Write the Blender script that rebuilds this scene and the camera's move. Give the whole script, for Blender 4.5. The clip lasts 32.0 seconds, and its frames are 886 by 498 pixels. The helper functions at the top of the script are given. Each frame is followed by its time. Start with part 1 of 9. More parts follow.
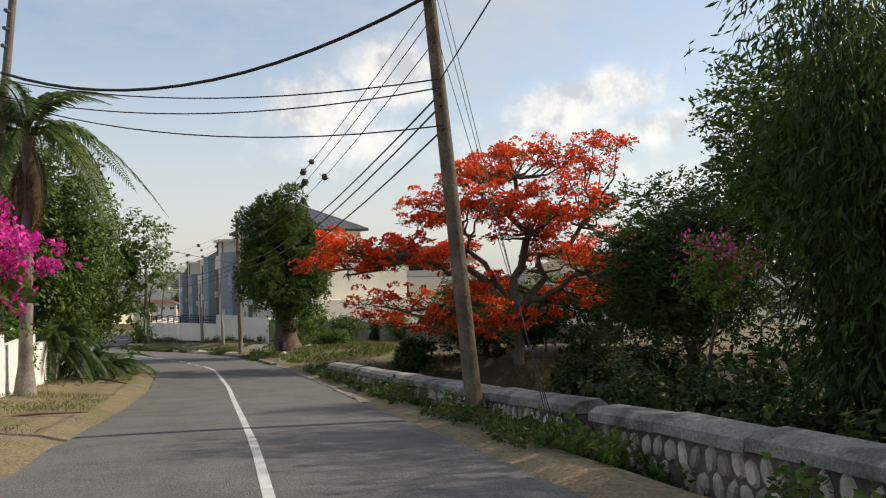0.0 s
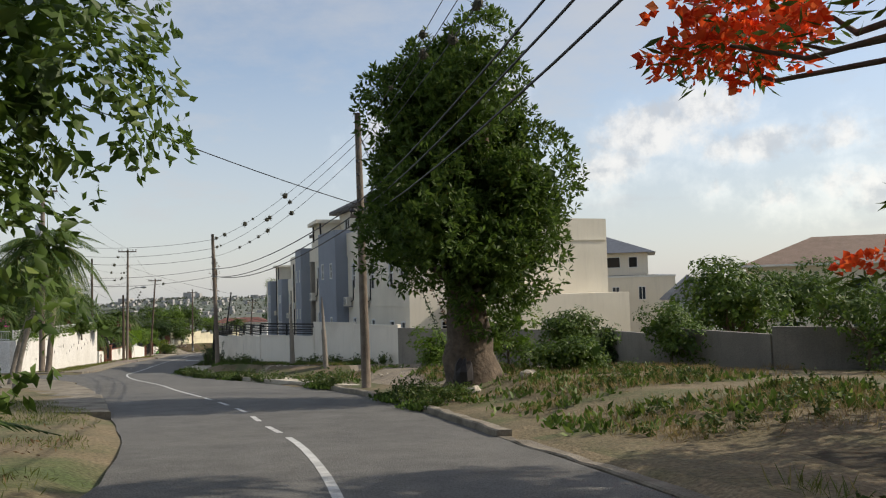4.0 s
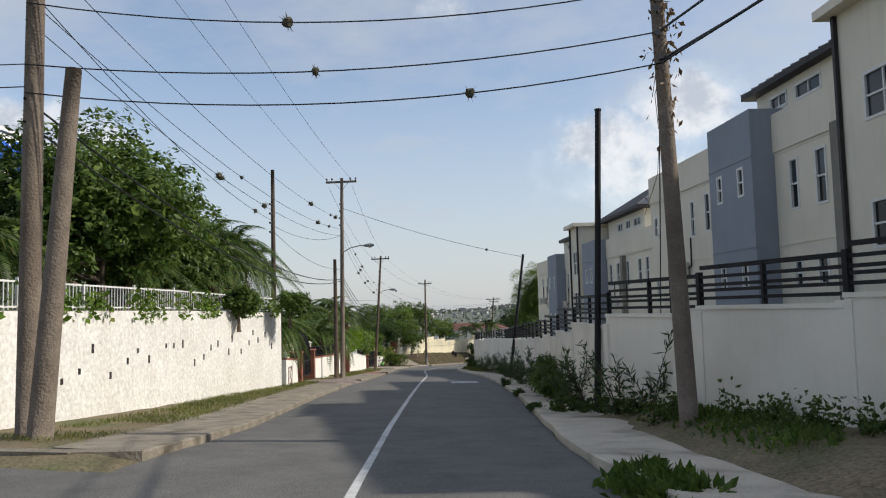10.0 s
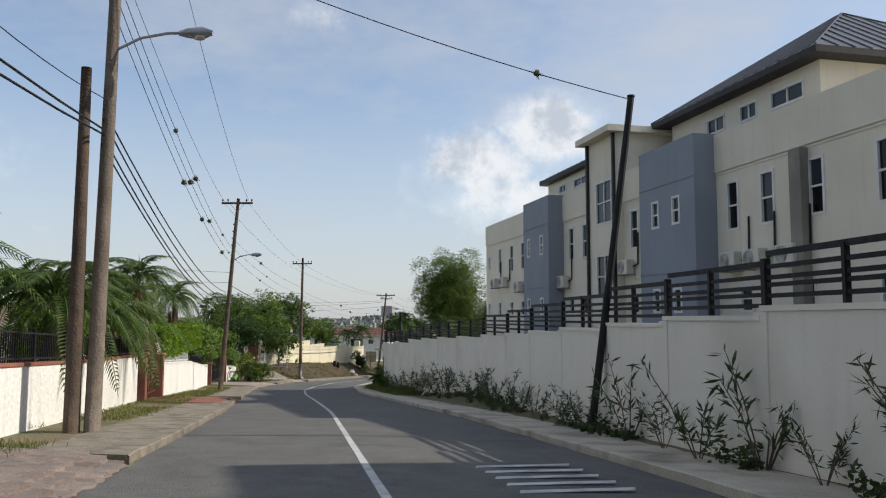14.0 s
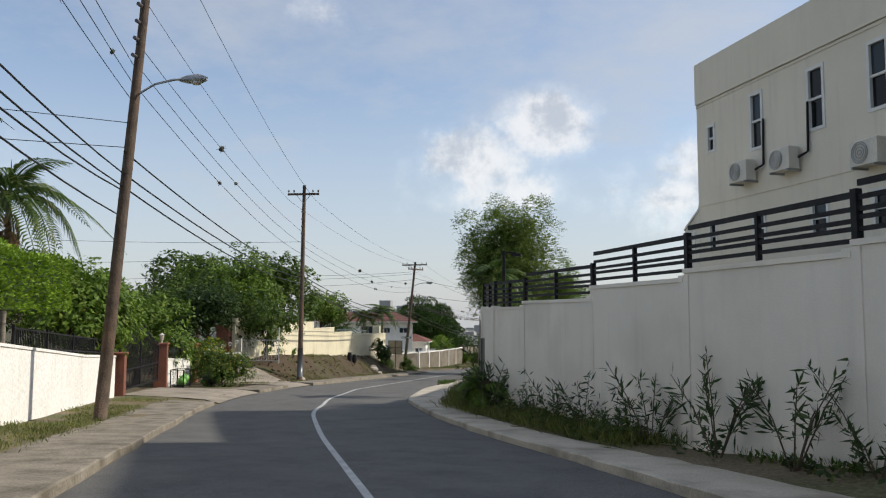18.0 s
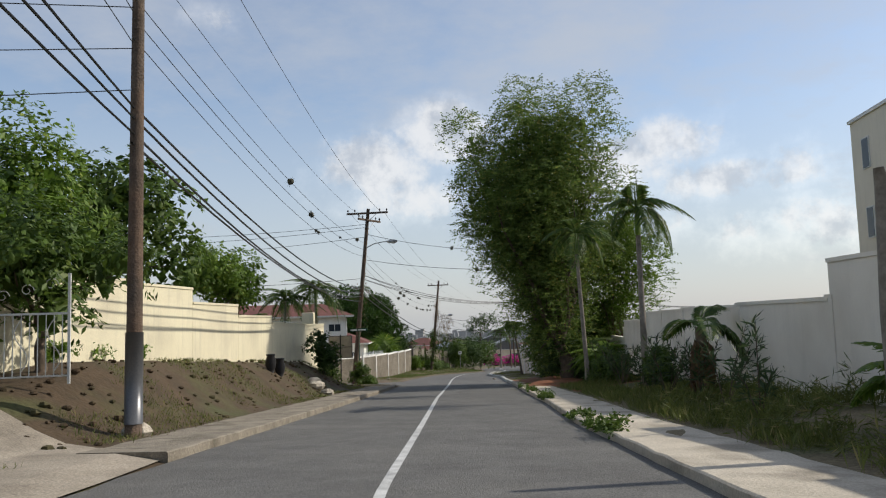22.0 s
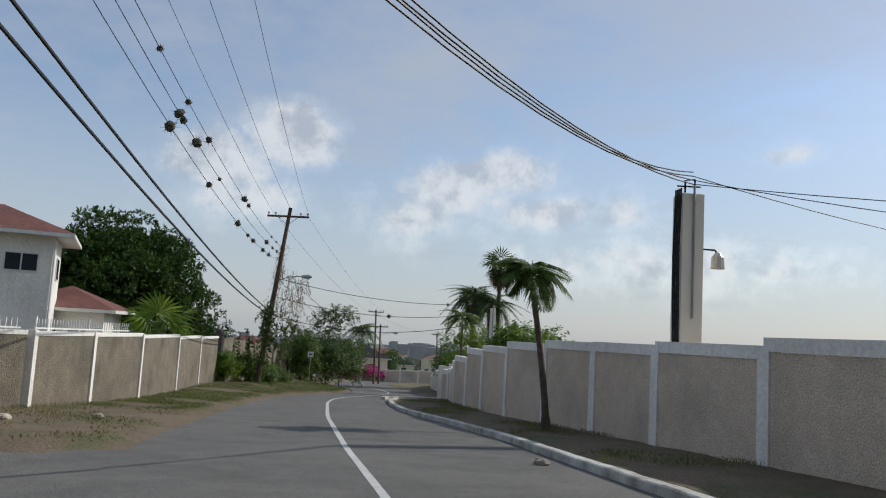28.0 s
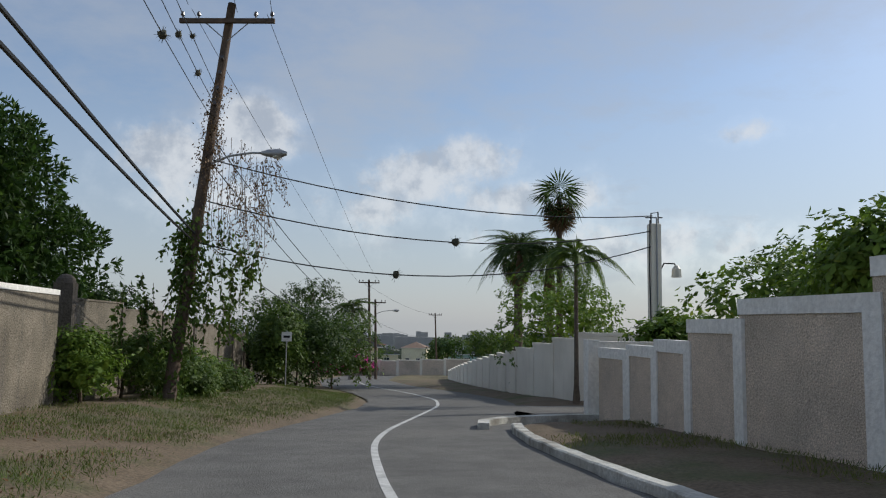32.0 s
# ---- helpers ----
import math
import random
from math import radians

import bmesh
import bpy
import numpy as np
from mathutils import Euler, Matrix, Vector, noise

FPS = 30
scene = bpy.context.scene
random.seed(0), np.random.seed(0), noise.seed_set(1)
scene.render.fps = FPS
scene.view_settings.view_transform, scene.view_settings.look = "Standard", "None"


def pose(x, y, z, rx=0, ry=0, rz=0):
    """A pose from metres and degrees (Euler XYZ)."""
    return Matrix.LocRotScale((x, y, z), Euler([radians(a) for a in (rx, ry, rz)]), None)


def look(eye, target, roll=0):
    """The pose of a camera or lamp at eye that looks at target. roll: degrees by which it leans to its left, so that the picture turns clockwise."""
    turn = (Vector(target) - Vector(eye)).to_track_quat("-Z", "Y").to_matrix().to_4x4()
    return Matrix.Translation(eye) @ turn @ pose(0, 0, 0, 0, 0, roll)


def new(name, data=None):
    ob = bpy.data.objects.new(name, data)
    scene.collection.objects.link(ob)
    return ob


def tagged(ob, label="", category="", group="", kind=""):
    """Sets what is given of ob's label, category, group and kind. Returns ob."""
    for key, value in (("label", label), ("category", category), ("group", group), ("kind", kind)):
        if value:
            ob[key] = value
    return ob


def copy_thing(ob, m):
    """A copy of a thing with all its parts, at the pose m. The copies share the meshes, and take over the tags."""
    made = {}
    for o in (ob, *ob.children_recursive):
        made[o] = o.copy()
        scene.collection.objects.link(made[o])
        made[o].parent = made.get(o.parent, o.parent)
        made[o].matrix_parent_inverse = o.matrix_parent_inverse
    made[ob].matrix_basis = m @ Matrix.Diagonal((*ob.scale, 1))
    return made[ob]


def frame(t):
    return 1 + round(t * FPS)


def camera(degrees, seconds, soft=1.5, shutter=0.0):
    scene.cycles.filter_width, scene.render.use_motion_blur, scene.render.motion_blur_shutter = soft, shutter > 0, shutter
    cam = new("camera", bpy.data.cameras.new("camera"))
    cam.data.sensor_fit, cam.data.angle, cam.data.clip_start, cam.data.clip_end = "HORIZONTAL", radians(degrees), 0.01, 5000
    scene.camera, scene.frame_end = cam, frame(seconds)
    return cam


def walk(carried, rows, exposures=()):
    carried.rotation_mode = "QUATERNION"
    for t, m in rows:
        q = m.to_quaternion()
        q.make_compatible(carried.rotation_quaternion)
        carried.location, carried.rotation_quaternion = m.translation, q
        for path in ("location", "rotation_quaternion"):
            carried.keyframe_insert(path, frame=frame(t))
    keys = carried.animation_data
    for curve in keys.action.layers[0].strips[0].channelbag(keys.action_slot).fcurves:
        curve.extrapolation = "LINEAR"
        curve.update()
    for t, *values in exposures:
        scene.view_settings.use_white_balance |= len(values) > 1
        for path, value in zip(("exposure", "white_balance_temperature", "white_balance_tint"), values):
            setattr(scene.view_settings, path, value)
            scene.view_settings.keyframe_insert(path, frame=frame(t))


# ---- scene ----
cam = camera(58.7, 32.0, 1.15)
METRES, EYE, TILT, LEAN, TURN = 240.0, 1.42, -2.5, 0.0, 0.0
ROWS = [
    (0.0, 0.0, 0.0, 0.0, 0.08, 3.62, 1.26),
    (0.5, -0.0033, 0.0136, -0.0008, 3.51, 3.92, 1.84),
    (1.0, -0.0071, 0.0273, -0.0016, 5.24, 4.19, 2.17),
    (1.5, -0.0112, 0.0413, -0.0023, 6.32, 4.36, 2.29),
    (2.0, -0.0157, 0.0557, -0.003, 6.93, 4.63, 2.49),
    (2.5, -0.0202, 0.0701, -0.0037, 7.32, 4.83, 2.46),
    (4.5, -0.0387, 0.1262, -0.0061, 6.44, 5.64, 0.93),
    (5.0, -0.0444, 0.1408, -0.0067, 8.57, 5.82, 0.17),
    (5.5, -0.0506, 0.1553, -0.0072, 11.18, 6.06, 0.15),
    (6.0, -0.0567, 0.1686, -0.0074, 14.72, 6.15, 0.71),
    (6.5, -0.0639, 0.1827, -0.0078, 16.2, 6.41, 0.5),
    (7.0, -0.0716, 0.1969, -0.008, 18.07, 6.46, -0.15),
    (7.5, -0.0799, 0.2106, -0.0082, 19.77, 6.68, -0.75),
    (8.0, -0.0881, 0.2242, -0.0083, 21.52, 6.62, -0.25),
    (8.5, -0.0967, 0.2373, -0.0087, 23.16, 6.68, -0.33),
    (9.0, -0.1053, 0.2503, -0.0092, 22.99, 6.8, -0.65),
    (9.5, -0.1136, 0.2638, -0.0095, 22.1, 6.63, -0.16),
    (10.0, -0.1218, 0.2776, -0.01, 21.11, 6.7, 0.63),
    (10.5, -0.1297, 0.2915, -0.0105, 19.7, 6.31, 1.31),
    (11.0, -0.1371, 0.3057, -0.0108, 17.83, 6.42, 1.63),
    (11.5, -0.1446, 0.3212, -0.0112, 15.94, 6.63, 1.46),
    (12.0, -0.1514, 0.336, -0.0116, 14.16, 6.92, 0.46),
    (12.5, -0.158, 0.3511, -0.012, 13.29, 6.44, -0.07),
    (13.0, -0.1645, 0.3663, -0.0122, 12.56, 6.84, -0.2),
    (13.5, -0.171, 0.3817, -0.0122, 11.85, 7.26, -0.34),
    (15.5, -0.1935, 0.4388, -0.0129, 9.69, 8.12, -1.09),
    (16.0, -0.1992, 0.4534, -0.0132, 9.96, 8.18, -1.12),
    (16.5, -0.2049, 0.4678, -0.0135, 10.12, 7.52, -1.17),
    (17.0, -0.2106, 0.4821, -0.0139, 9.36, 7.26, -1.22),
    (17.5, -0.2165, 0.4965, -0.0143, 9.7, 7.3, -1.3),
    (18.0, -0.2224, 0.5112, -0.0147, 10.89, 7.22, -0.6),
    (18.5, -0.2286, 0.5259, -0.0152, 11.92, 7.06, 0.14),
    (19.0, -0.235, 0.5408, -0.0155, 12.01, 7.07, 0.93),
    (19.5, -0.241, 0.5559, -0.0159, 11.2, 6.58, 1.49),
    (20.0, -0.2468, 0.5715, -0.0164, 10.31, 6.6, 1.76),
    (20.5, -0.2521, 0.5873, -0.0169, 9.49, 6.73, 2.09),
    (21.0, -0.2569, 0.6032, -0.0173, 8.56, 7.01, 2.13),
    (21.5, -0.2614, 0.6196, -0.0174, 6.99, 7.41, 1.64),
    (22.0, -0.2649, 0.635, -0.0173, 4.03, 7.73, 1.62),
    (22.5, -0.2679, 0.6519, -0.0173, 1.96, 8.06, 1.44),
    (23.0, -0.2704, 0.6685, -0.0173, -0.08, 8.46, 0.61),
    (23.5, -0.2724, 0.6852, -0.0173, -1.99, 8.82, -0.16),
    (24.0, -0.274, 0.7018, -0.0175, -3.79, 8.69, -1.21),
    (24.5, -0.2753, 0.7187, -0.0177, -4.76, 8.29, -1.7),
    (25.0, -0.2763, 0.7353, -0.0179, -5.38, 7.83, -1.93),
    (25.5, -0.2773, 0.7518, -0.0181, -6.04, 8.09, -1.71),
    (26.0, -0.278, 0.7677, -0.0184, -6.56, 8.36, -1.43),
    (26.5, -0.2791, 0.7834, -0.0185, -7.07, 8.44, -2.14),
    (28.5, -0.2834, 0.8433, -0.0188, -8.85, 8.77, -2.63),
    (29.0, -0.284, 0.8577, -0.019, -9.02, 8.12, -1.71),
    (29.5, -0.2847, 0.8727, -0.0192, -9.28, 8.03, -1.48),
    (30.0, -0.2852, 0.8869, -0.0193, -9.61, 8.3, -1.72),
    (30.5, -0.2858, 0.9009, -0.0194, -9.95, 8.62, -2.34),
    (31.0, -0.2861, 0.915, -0.0195, -10.24, 8.91, -2.29),
    (31.5, -0.2861, 0.929, -0.0196, -10.4, 8.95, -1.35),
    (32.0, -0.2859, 0.9428, -0.0197, -10.7, 7.98, -0.27),
]
EXPOSURES = [(0.0, 0.5, 7100, 10), (2.5, 0.48, 7000, 10), (4.5, 0.36, 6850, 10), (6.5, 0.42, 6800, 10), (8.0, 0.36, 6550, 10), (10.0, 0.37, 6500, 10), (20.5, 0.36, 6500, 10), (22.0, 0.28, 6500, 10), (25.0, 0.28, 6500, 10), (26.0, 0.38, 6500, 10), (26.5, 0.36, 6500, 10), (28.5, -0.01, 6200, 9), (32.0, -0.04, 6200, 9)]
walk(cam, [(t, pose(0, 0, EYE, TILT, LEAN, TURN) @ pose(METRES * x, METRES * y, METRES * z, 90 + pitch, roll, yaw)) for t, x, y, z, yaw, pitch, roll in ROWS], exposures=EXPOSURES)

# ---- light ----
SUN_TO = Vector((0.775, 0.235, 0.588)).normalized()
world = bpy.data.worlds.new("sky")
scene.world = world
world.use_nodes = True
wn, wl = world.node_tree.nodes, world.node_tree.links
wn.clear()
w_out = wn.new("ShaderNodeOutputWorld")
w_bg = wn.new("ShaderNodeBackground")
w_sky = wn.new("ShaderNodeTexSky")
w_sky.sky_type, w_sky.sun_disc = "NISHITA", False
w_sky.sun_elevation = math.asin(SUN_TO.z)
w_sky.sun_rotation = math.atan2(SUN_TO.x, SUN_TO.y)
w_sky.air_density, w_sky.dust_density, w_sky.ozone_density, w_sky.altitude = 1.0, 1.0, 1.5, 150
w_bg.inputs["Strength"].default_value = 0.125
# thin veil and heaped clouds, laid on a plane high over the place
w_tc = wn.new("ShaderNodeTexCoord")
w_sep = wn.new("ShaderNodeSeparateXYZ")
wl.new(w_tc.outputs["Generated"], w_sep.inputs[0])


def w_math(op, a, b=None, clamp=False):
    n = wn.new("ShaderNodeMath")
    n.operation, n.use_clamp = op, clamp
    for i, v in enumerate((a, b)):
        if v is None:
            continue
        if isinstance(v, (int, float)):
            n.inputs[i].default_value = v
        else:
            wl.new(v, n.inputs[i])
    return n.outputs[0]


w_z = w_math("ADD", w_math("MAXIMUM", w_sep.outputs["Z"], 0.0), 0.16)
w_com = wn.new("ShaderNodeCombineXYZ")
wl.new(w_math("DIVIDE", w_sep.outputs["X"], w_z), w_com.inputs[0])
wl.new(w_math("DIVIDE", w_sep.outputs["Y"], w_z), w_com.inputs[1])


def w_noise(vec, scale, detail, rough):
    n = wn.new("ShaderNodeTexNoise")
    n.inputs["Scale"].default_value, n.inputs["Detail"].default_value, n.inputs["Roughness"].default_value = scale, detail, rough
    wl.new(vec, n.inputs["Vector"])
    return n.outputs["Fac"]


def w_range(v, a, b, lo=0.0, hi=1.0):
    n = wn.new("ShaderNodeMapRange")
    n.interpolation_type = "SMOOTHSTEP"
    for k, x in zip(("From Min", "From Max", "To Min", "To Max"), (a, b, lo, hi)):
        n.inputs[k].default_value = x
    wl.new(v, n.inputs["Value"])
    return n.outputs["Result"]


veil = w_range(w_noise(w_com.outputs[0], 0.75, 8, 0.64), 0.35, 0.66, 0.1, 0.74)
low = w_range(w_sep.outputs["Z"], 0.0, 0.42, 1.0, 0.0)


def w_cloud(c, wide, tall):
    """A soft round field about one direction, in which a heaped cloud grows."""
    d, m, n = wn.new("ShaderNodeVectorMath"), wn.new("ShaderNodeVectorMath"), wn.new("ShaderNodeVectorMath")
    d.operation, m.operation, n.operation = "SUBTRACT", "DIVIDE", "LENGTH"
    wl.new(w_tc.outputs["Generated"], d.inputs[0])
    d.inputs[1].default_value, m.inputs[1].default_value = c, (wide, wide, tall)
    wl.new(d.outputs[0], m.inputs[0])
    wl.new(m.outputs[0], n.inputs[0])
    return w_range(n.outputs["Value"], 1.0, 0.0)


heap = None
for c, wide, tall, much in (((-0.055, 0.966, 0.235), 0.12, 0.085, 1.0), ((-0.15, 0.967, 0.195), 0.16, 0.085, 0.9), ((-0.1, 0.975, 0.15), 0.26, 0.07, 0.75), ((0.21, 0.95, 0.205), 0.14, 0.07, 0.95), ((0.16, 0.965, 0.185), 0.16, 0.08, 1.0), ((0.1, 0.978, 0.145), 0.22, 0.07, 0.75), ((0.28, 0.94, 0.16), 0.24, 0.06, 0.8),
                            ((-0.325, 0.874, 0.362), 0.1, 0.045, 0.6), ((-0.27, 0.89, 0.345), 0.07, 0.03, 0.5), ((0.51, 0.83, 0.232), 0.13, 0.035, 0.6), ((0.4, 0.91, 0.1), 0.45, 0.08, 0.8), ((-0.75, 0.6, 0.2), 0.34, 0.1, 0.9)):
    f = w_math("MULTIPLY", w_cloud(c, wide, tall), much)
    heap = f if heap is None else w_math("MAXIMUM", heap, f)
puff = w_noise(w_tc.outputs["Generated"], 15.0, 11, 0.64)
heap = w_range(w_math("ADD", heap, w_math("MULTIPLY", w_math("SUBTRACT", puff, 0.5), 1.45)), 0.2, 0.85)
haze = w_math("MULTIPLY", low, 0.72)
cover = w_math("MAXIMUM", w_math("MAXIMUM", veil, haze), w_math("MULTIPLY", heap, 0.82), True)
w_tone = wn.new("ShaderNodeMix")
w_tone.data_type = "RGBA"
w_tone.inputs["A"].default_value, w_tone.inputs["B"].default_value = (3.6, 3.78, 4.1, 1), (5.9, 5.85, 5.8, 1)
wl.new(w_math("MULTIPLY", heap, w_range(w_noise(w_tc.outputs["Generated"], 22.0, 7, 0.6), 0.36, 0.6)), w_tone.inputs["Factor"])
w_mix = wn.new("ShaderNodeMix")
w_mix.data_type = "RGBA"
wl.new(cover, w_mix.inputs["Factor"])
wl.new(w_sky.outputs[0], w_mix.inputs["A"])
wl.new(w_tone.outputs["Result"], w_mix.inputs["B"])
wl.new(w_mix.outputs["Result"], w_bg.inputs["Color"])
wl.new(w_bg.outputs[0], w_out.inputs["Surface"])

sun = new("sun", bpy.data.lights.new("sun", "SUN"))
sun.data.energy, sun.data.angle, sun.data.color = 3.2, radians(0.8), (1.0, 0.93, 0.82)
sun.matrix_world = look(SUN_TO * 50, (0, 0, 0))
scene.view_settings.exposure = 0.0


# ---- materials ----
def mat(name, c1, c2, scale=3.0, rough=0.8, bump=0.2, bscale=40.0, stain=None, sscale=0.5, samount=0.5, metal=0.0, spec=0.3, streak=0.0, vary=0.0, grain=0.16):
    m = bpy.data.materials.new(name)
    m.use_nodes = True
    nt = m.node_tree
    n, l = nt.nodes, nt.links
    p = n["Principled BSDF"]
    p.inputs["Roughness"].default_value, p.inputs["Metallic"].default_value, p.inputs["Specular IOR Level"].default_value = rough, metal, spec
    geo = n.new("ShaderNodeNewGeometry")

    def nz(s, detail=5, vec=None):
        t = n.new("ShaderNodeTexNoise")
        t.inputs["Scale"].default_value, t.inputs["Detail"].default_value = s, detail
        l.new(vec or geo.outputs["Position"], t.inputs["Vector"])
        return t.outputs["Fac"]

    def rng(v, a, b, lo, hi):
        t = n.new("ShaderNodeMapRange")
        for k, x in zip(("From Min", "From Max", "To Min", "To Max"), (a, b, lo, hi)):
            t.inputs[k].default_value = x
        l.new(v, t.inputs["Value"])
        return t.outputs["Result"]

    def mix(f, a, b):
        t = n.new("ShaderNodeMix")
        t.data_type = "RGBA"
        l.new(f, t.inputs["Factor"])
        for k, x in (("A", a), ("B", b)):
            if isinstance(x, tuple):
                t.inputs[k].default_value = (*x, 1)
            else:
                l.new(x, t.inputs[k])
        return t.outputs["Result"]

    col = mix(rng(nz(scale), 0.3, 0.7, 0, 1), c1, c2)
    if stain:
        col = mix(rng(nz(sscale, 7), 0.5, 0.72, 0, samount), col, stain)
    if streak:
        mp = n.new("ShaderNodeMapping")
        mp.inputs["Scale"].default_value = (3.0, 3.0, 0.25)
        l.new(geo.outputs["Position"], mp.inputs["Vector"])
        col = mix(rng(nz(1.6, 6, mp.outputs[0]), 0.52, 0.75, 0, streak), col, (0.12, 0.11, 0.1))
    if vary:
        oi = n.new("ShaderNodeObjectInfo")
        hs = n.new("ShaderNodeHueSaturation")
        l.new(rng(oi.outputs["Random"], 0, 1, 1 - vary, 1 + vary), hs.inputs["Value"])
        l.new(col, hs.inputs["Color"])
        col = hs.outputs["Color"]
    if grain and bscale:
        gs = n.new("ShaderNodeHueSaturation")
        l.new(rng(nz(bscale * 1.3, 3), 0.3, 0.7, 1 - grain, 1 + grain), gs.inputs["Value"])
        l.new(col, gs.inputs["Color"])
        col = gs.outputs["Color"]
    l.new(col, p.inputs["Base Color"])
    l.new(rng(nz(scale * 3), 0.3, 0.7, max(rough - 0.08, 0.02), min(rough + 0.08, 1)), p.inputs["Roughness"])
    if bump:
        b = n.new("ShaderNodeBump")
        b.inputs["Strength"].default_value, b.inputs["Distance"].default_value = bump, 0.03
        l.new(nz(bscale, 6), b.inputs["Height"])
        l.new(b.outputs[0], p.inputs["Normal"])
    return m


def leafmat(name, c1, c2, c3=None, trans=0.38, rough=0.5):
    m = bpy.data.materials.new(name)
    m.use_nodes = True
    n, l = m.node_tree.nodes, m.node_tree.links
    p = n["Principled BSDF"]
    p.inputs["Roughness"].default_value, p.inputs["Specular IOR Level"].default_value = rough, 0.25
    geo = n.new("ShaderNodeNewGeometry")
    r = n.new("ShaderNodeValToRGB")
    r.color_ramp.elements[0].color, r.color_ramp.elements[1].color = (*c1, 1), (*c2, 1)
    if c3:
        e = r.color_ramp.elements.new(0.9)
        e.color = (*c2, 1)
        r.color_ramp.elements[2].color = (*c3, 1)
    l.new(geo.outputs["Random Per Island"], r.inputs[0])
    no = n.new("ShaderNodeTexNoise")
    no.inputs["Scale"].default_value = 0.9
    l.new(geo.outputs["Position"], no.inputs["Vector"])
    mr = n.new("ShaderNodeMapRange")
    mr.inputs["From Min"].default_value, mr.inputs["From Max"].default_value, mr.inputs["To Min"].default_value, mr.inputs["To Max"].default_value = 0.3, 0.7, 0.75, 1.25
    l.new(no.outputs["Fac"], mr.inputs["Value"])
    hs = n.new("ShaderNodeHueSaturation")
    l.new(mr.outputs[0], hs.inputs["Value"])
    l.new(r.outputs[0], hs.inputs["Color"])
    l.new(hs.outputs[0], p.inputs["Base Color"])
    tr = n.new("ShaderNodeBsdfTranslucent")
    l.new(hs.outputs[0], tr.inputs["Color"])
    mx = n.new("ShaderNodeMixShader")
    mx.inputs[0].default_value = trans
    l.new(p.outputs[0], mx.inputs[1])
    l.new(tr.outputs[0], mx.inputs[2])
    l.new(mx.outputs[0], n["Material Output"].inputs["Surface"])
    return m


def glassmat(name, col, rough=0.06):
    m = bpy.data.materials.new(name)
    m.use_nodes = True
    p = m.node_tree.nodes["Principled BSDF"]
    p.inputs["Base Color"].default_value, p.inputs["Roughness"].default_value, p.inputs["Specular IOR Level"].default_value = (*col, 1), rough, 0.22
    return m


ASPHALT = mat("asphalt", (0.103, 0.1, 0.093), (0.143, 0.139, 0.129), 1.3, 0.85, 0.6, 42, (0.175, 0.168, 0.15), 0.35, 0.45, grain=0.5)
PAINT = mat("road_paint", (0.62, 0.62, 0.6), (0.42, 0.42, 0.4), 5, 0.7, 0.2, 60, (0.2, 0.2, 0.2), 3.0, 0.6)
GROUND = mat("verge_soil", (0.13, 0.11, 0.062), (0.2, 0.155, 0.095), 0.9, 0.95, 0.8, 14, (0.075, 0.1, 0.035), 0.55, 0.95, grain=0.4)
LITTER = mat("leaf_litter", (0.05, 0.04, 0.026), (0.08, 0.066, 0.04), 1.5, 0.95, 0.9, 12, (0.035, 0.05, 0.02), 0.6, 0.8)
GRAVEL = mat("pale_gravel", (0.33, 0.275, 0.21), (0.22, 0.18, 0.135), 5.0, 0.95, 1.0, 24, (0.15, 0.13, 0.075), 0.7, 0.7, grain=0.35)
VERGE = mat("trodden_verge", (0.12, 0.092, 0.06), (0.165, 0.125, 0.085), 1.3, 0.95, 0.9, 14, (0.06, 0.085, 0.026), 0.5, 0.95, grain=0.3)
BANKSOIL = mat("bank_soil", (0.088, 0.06, 0.035), (0.06, 0.043, 0.026), 1.4, 0.95, 1.0, 9, (0.075, 0.085, 0.03), 0.6, 0.8)
SAND = mat("dry_grass_verge", (0.23, 0.178, 0.108), (0.16, 0.13, 0.075), 1.6, 0.95, 0.8, 16, (0.13, 0.13, 0.045), 0.5, 0.85, grain=0.4)
REDSOIL = mat("red_soil", (0.24, 0.085, 0.04), (0.17, 0.075, 0.04), 2.0, 0.95, 0.9, 9, (0.12, 0.1, 0.06), 0.8, 0.7)
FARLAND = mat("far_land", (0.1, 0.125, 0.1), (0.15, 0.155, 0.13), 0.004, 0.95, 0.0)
CONC = mat("concrete", (0.55, 0.49, 0.395), (0.43, 0.38, 0.3), 1.4, 0.88, 0.5, 26, (0.14, 0.12, 0.09), 0.9, 0.7)
OLDCONC = mat("old_concrete", (0.36, 0.31, 0.245), (0.27, 0.235, 0.185), 1.2, 0.9, 0.5, 24, (0.13, 0.11, 0.085), 0.8, 0.7, grain=0.25)
KERBC = mat("kerb_concrete", (0.29, 0.255, 0.2), (0.185, 0.16, 0.125), 2.2, 0.9, 0.9, 18, (0.1, 0.085, 0.06), 1.8, 0.85)
KERBW = mat("kerb_whitewash", (0.6, 0.6, 0.56), (0.36, 0.35, 0.31), 1.6, 0.88, 0.8, 18, (0.15, 0.13, 0.1), 1.5, 0.85)
WHITE = mat("white_paint_wall", (0.82, 0.765, 0.665), (0.765, 0.71, 0.61), 0.7, 0.8, 0.25, 60, (0.55, 0.5, 0.41), 0.35, 0.45, streak=0.07, grain=0.07)
STUCCO = mat("white_stucco", (0.82, 0.8, 0.75), (0.76, 0.74, 0.69), 1.5, 0.85, 0.9, 9, (0.55, 0.52, 0.46), 0.4, 0.4, streak=0.12, grain=0.1)
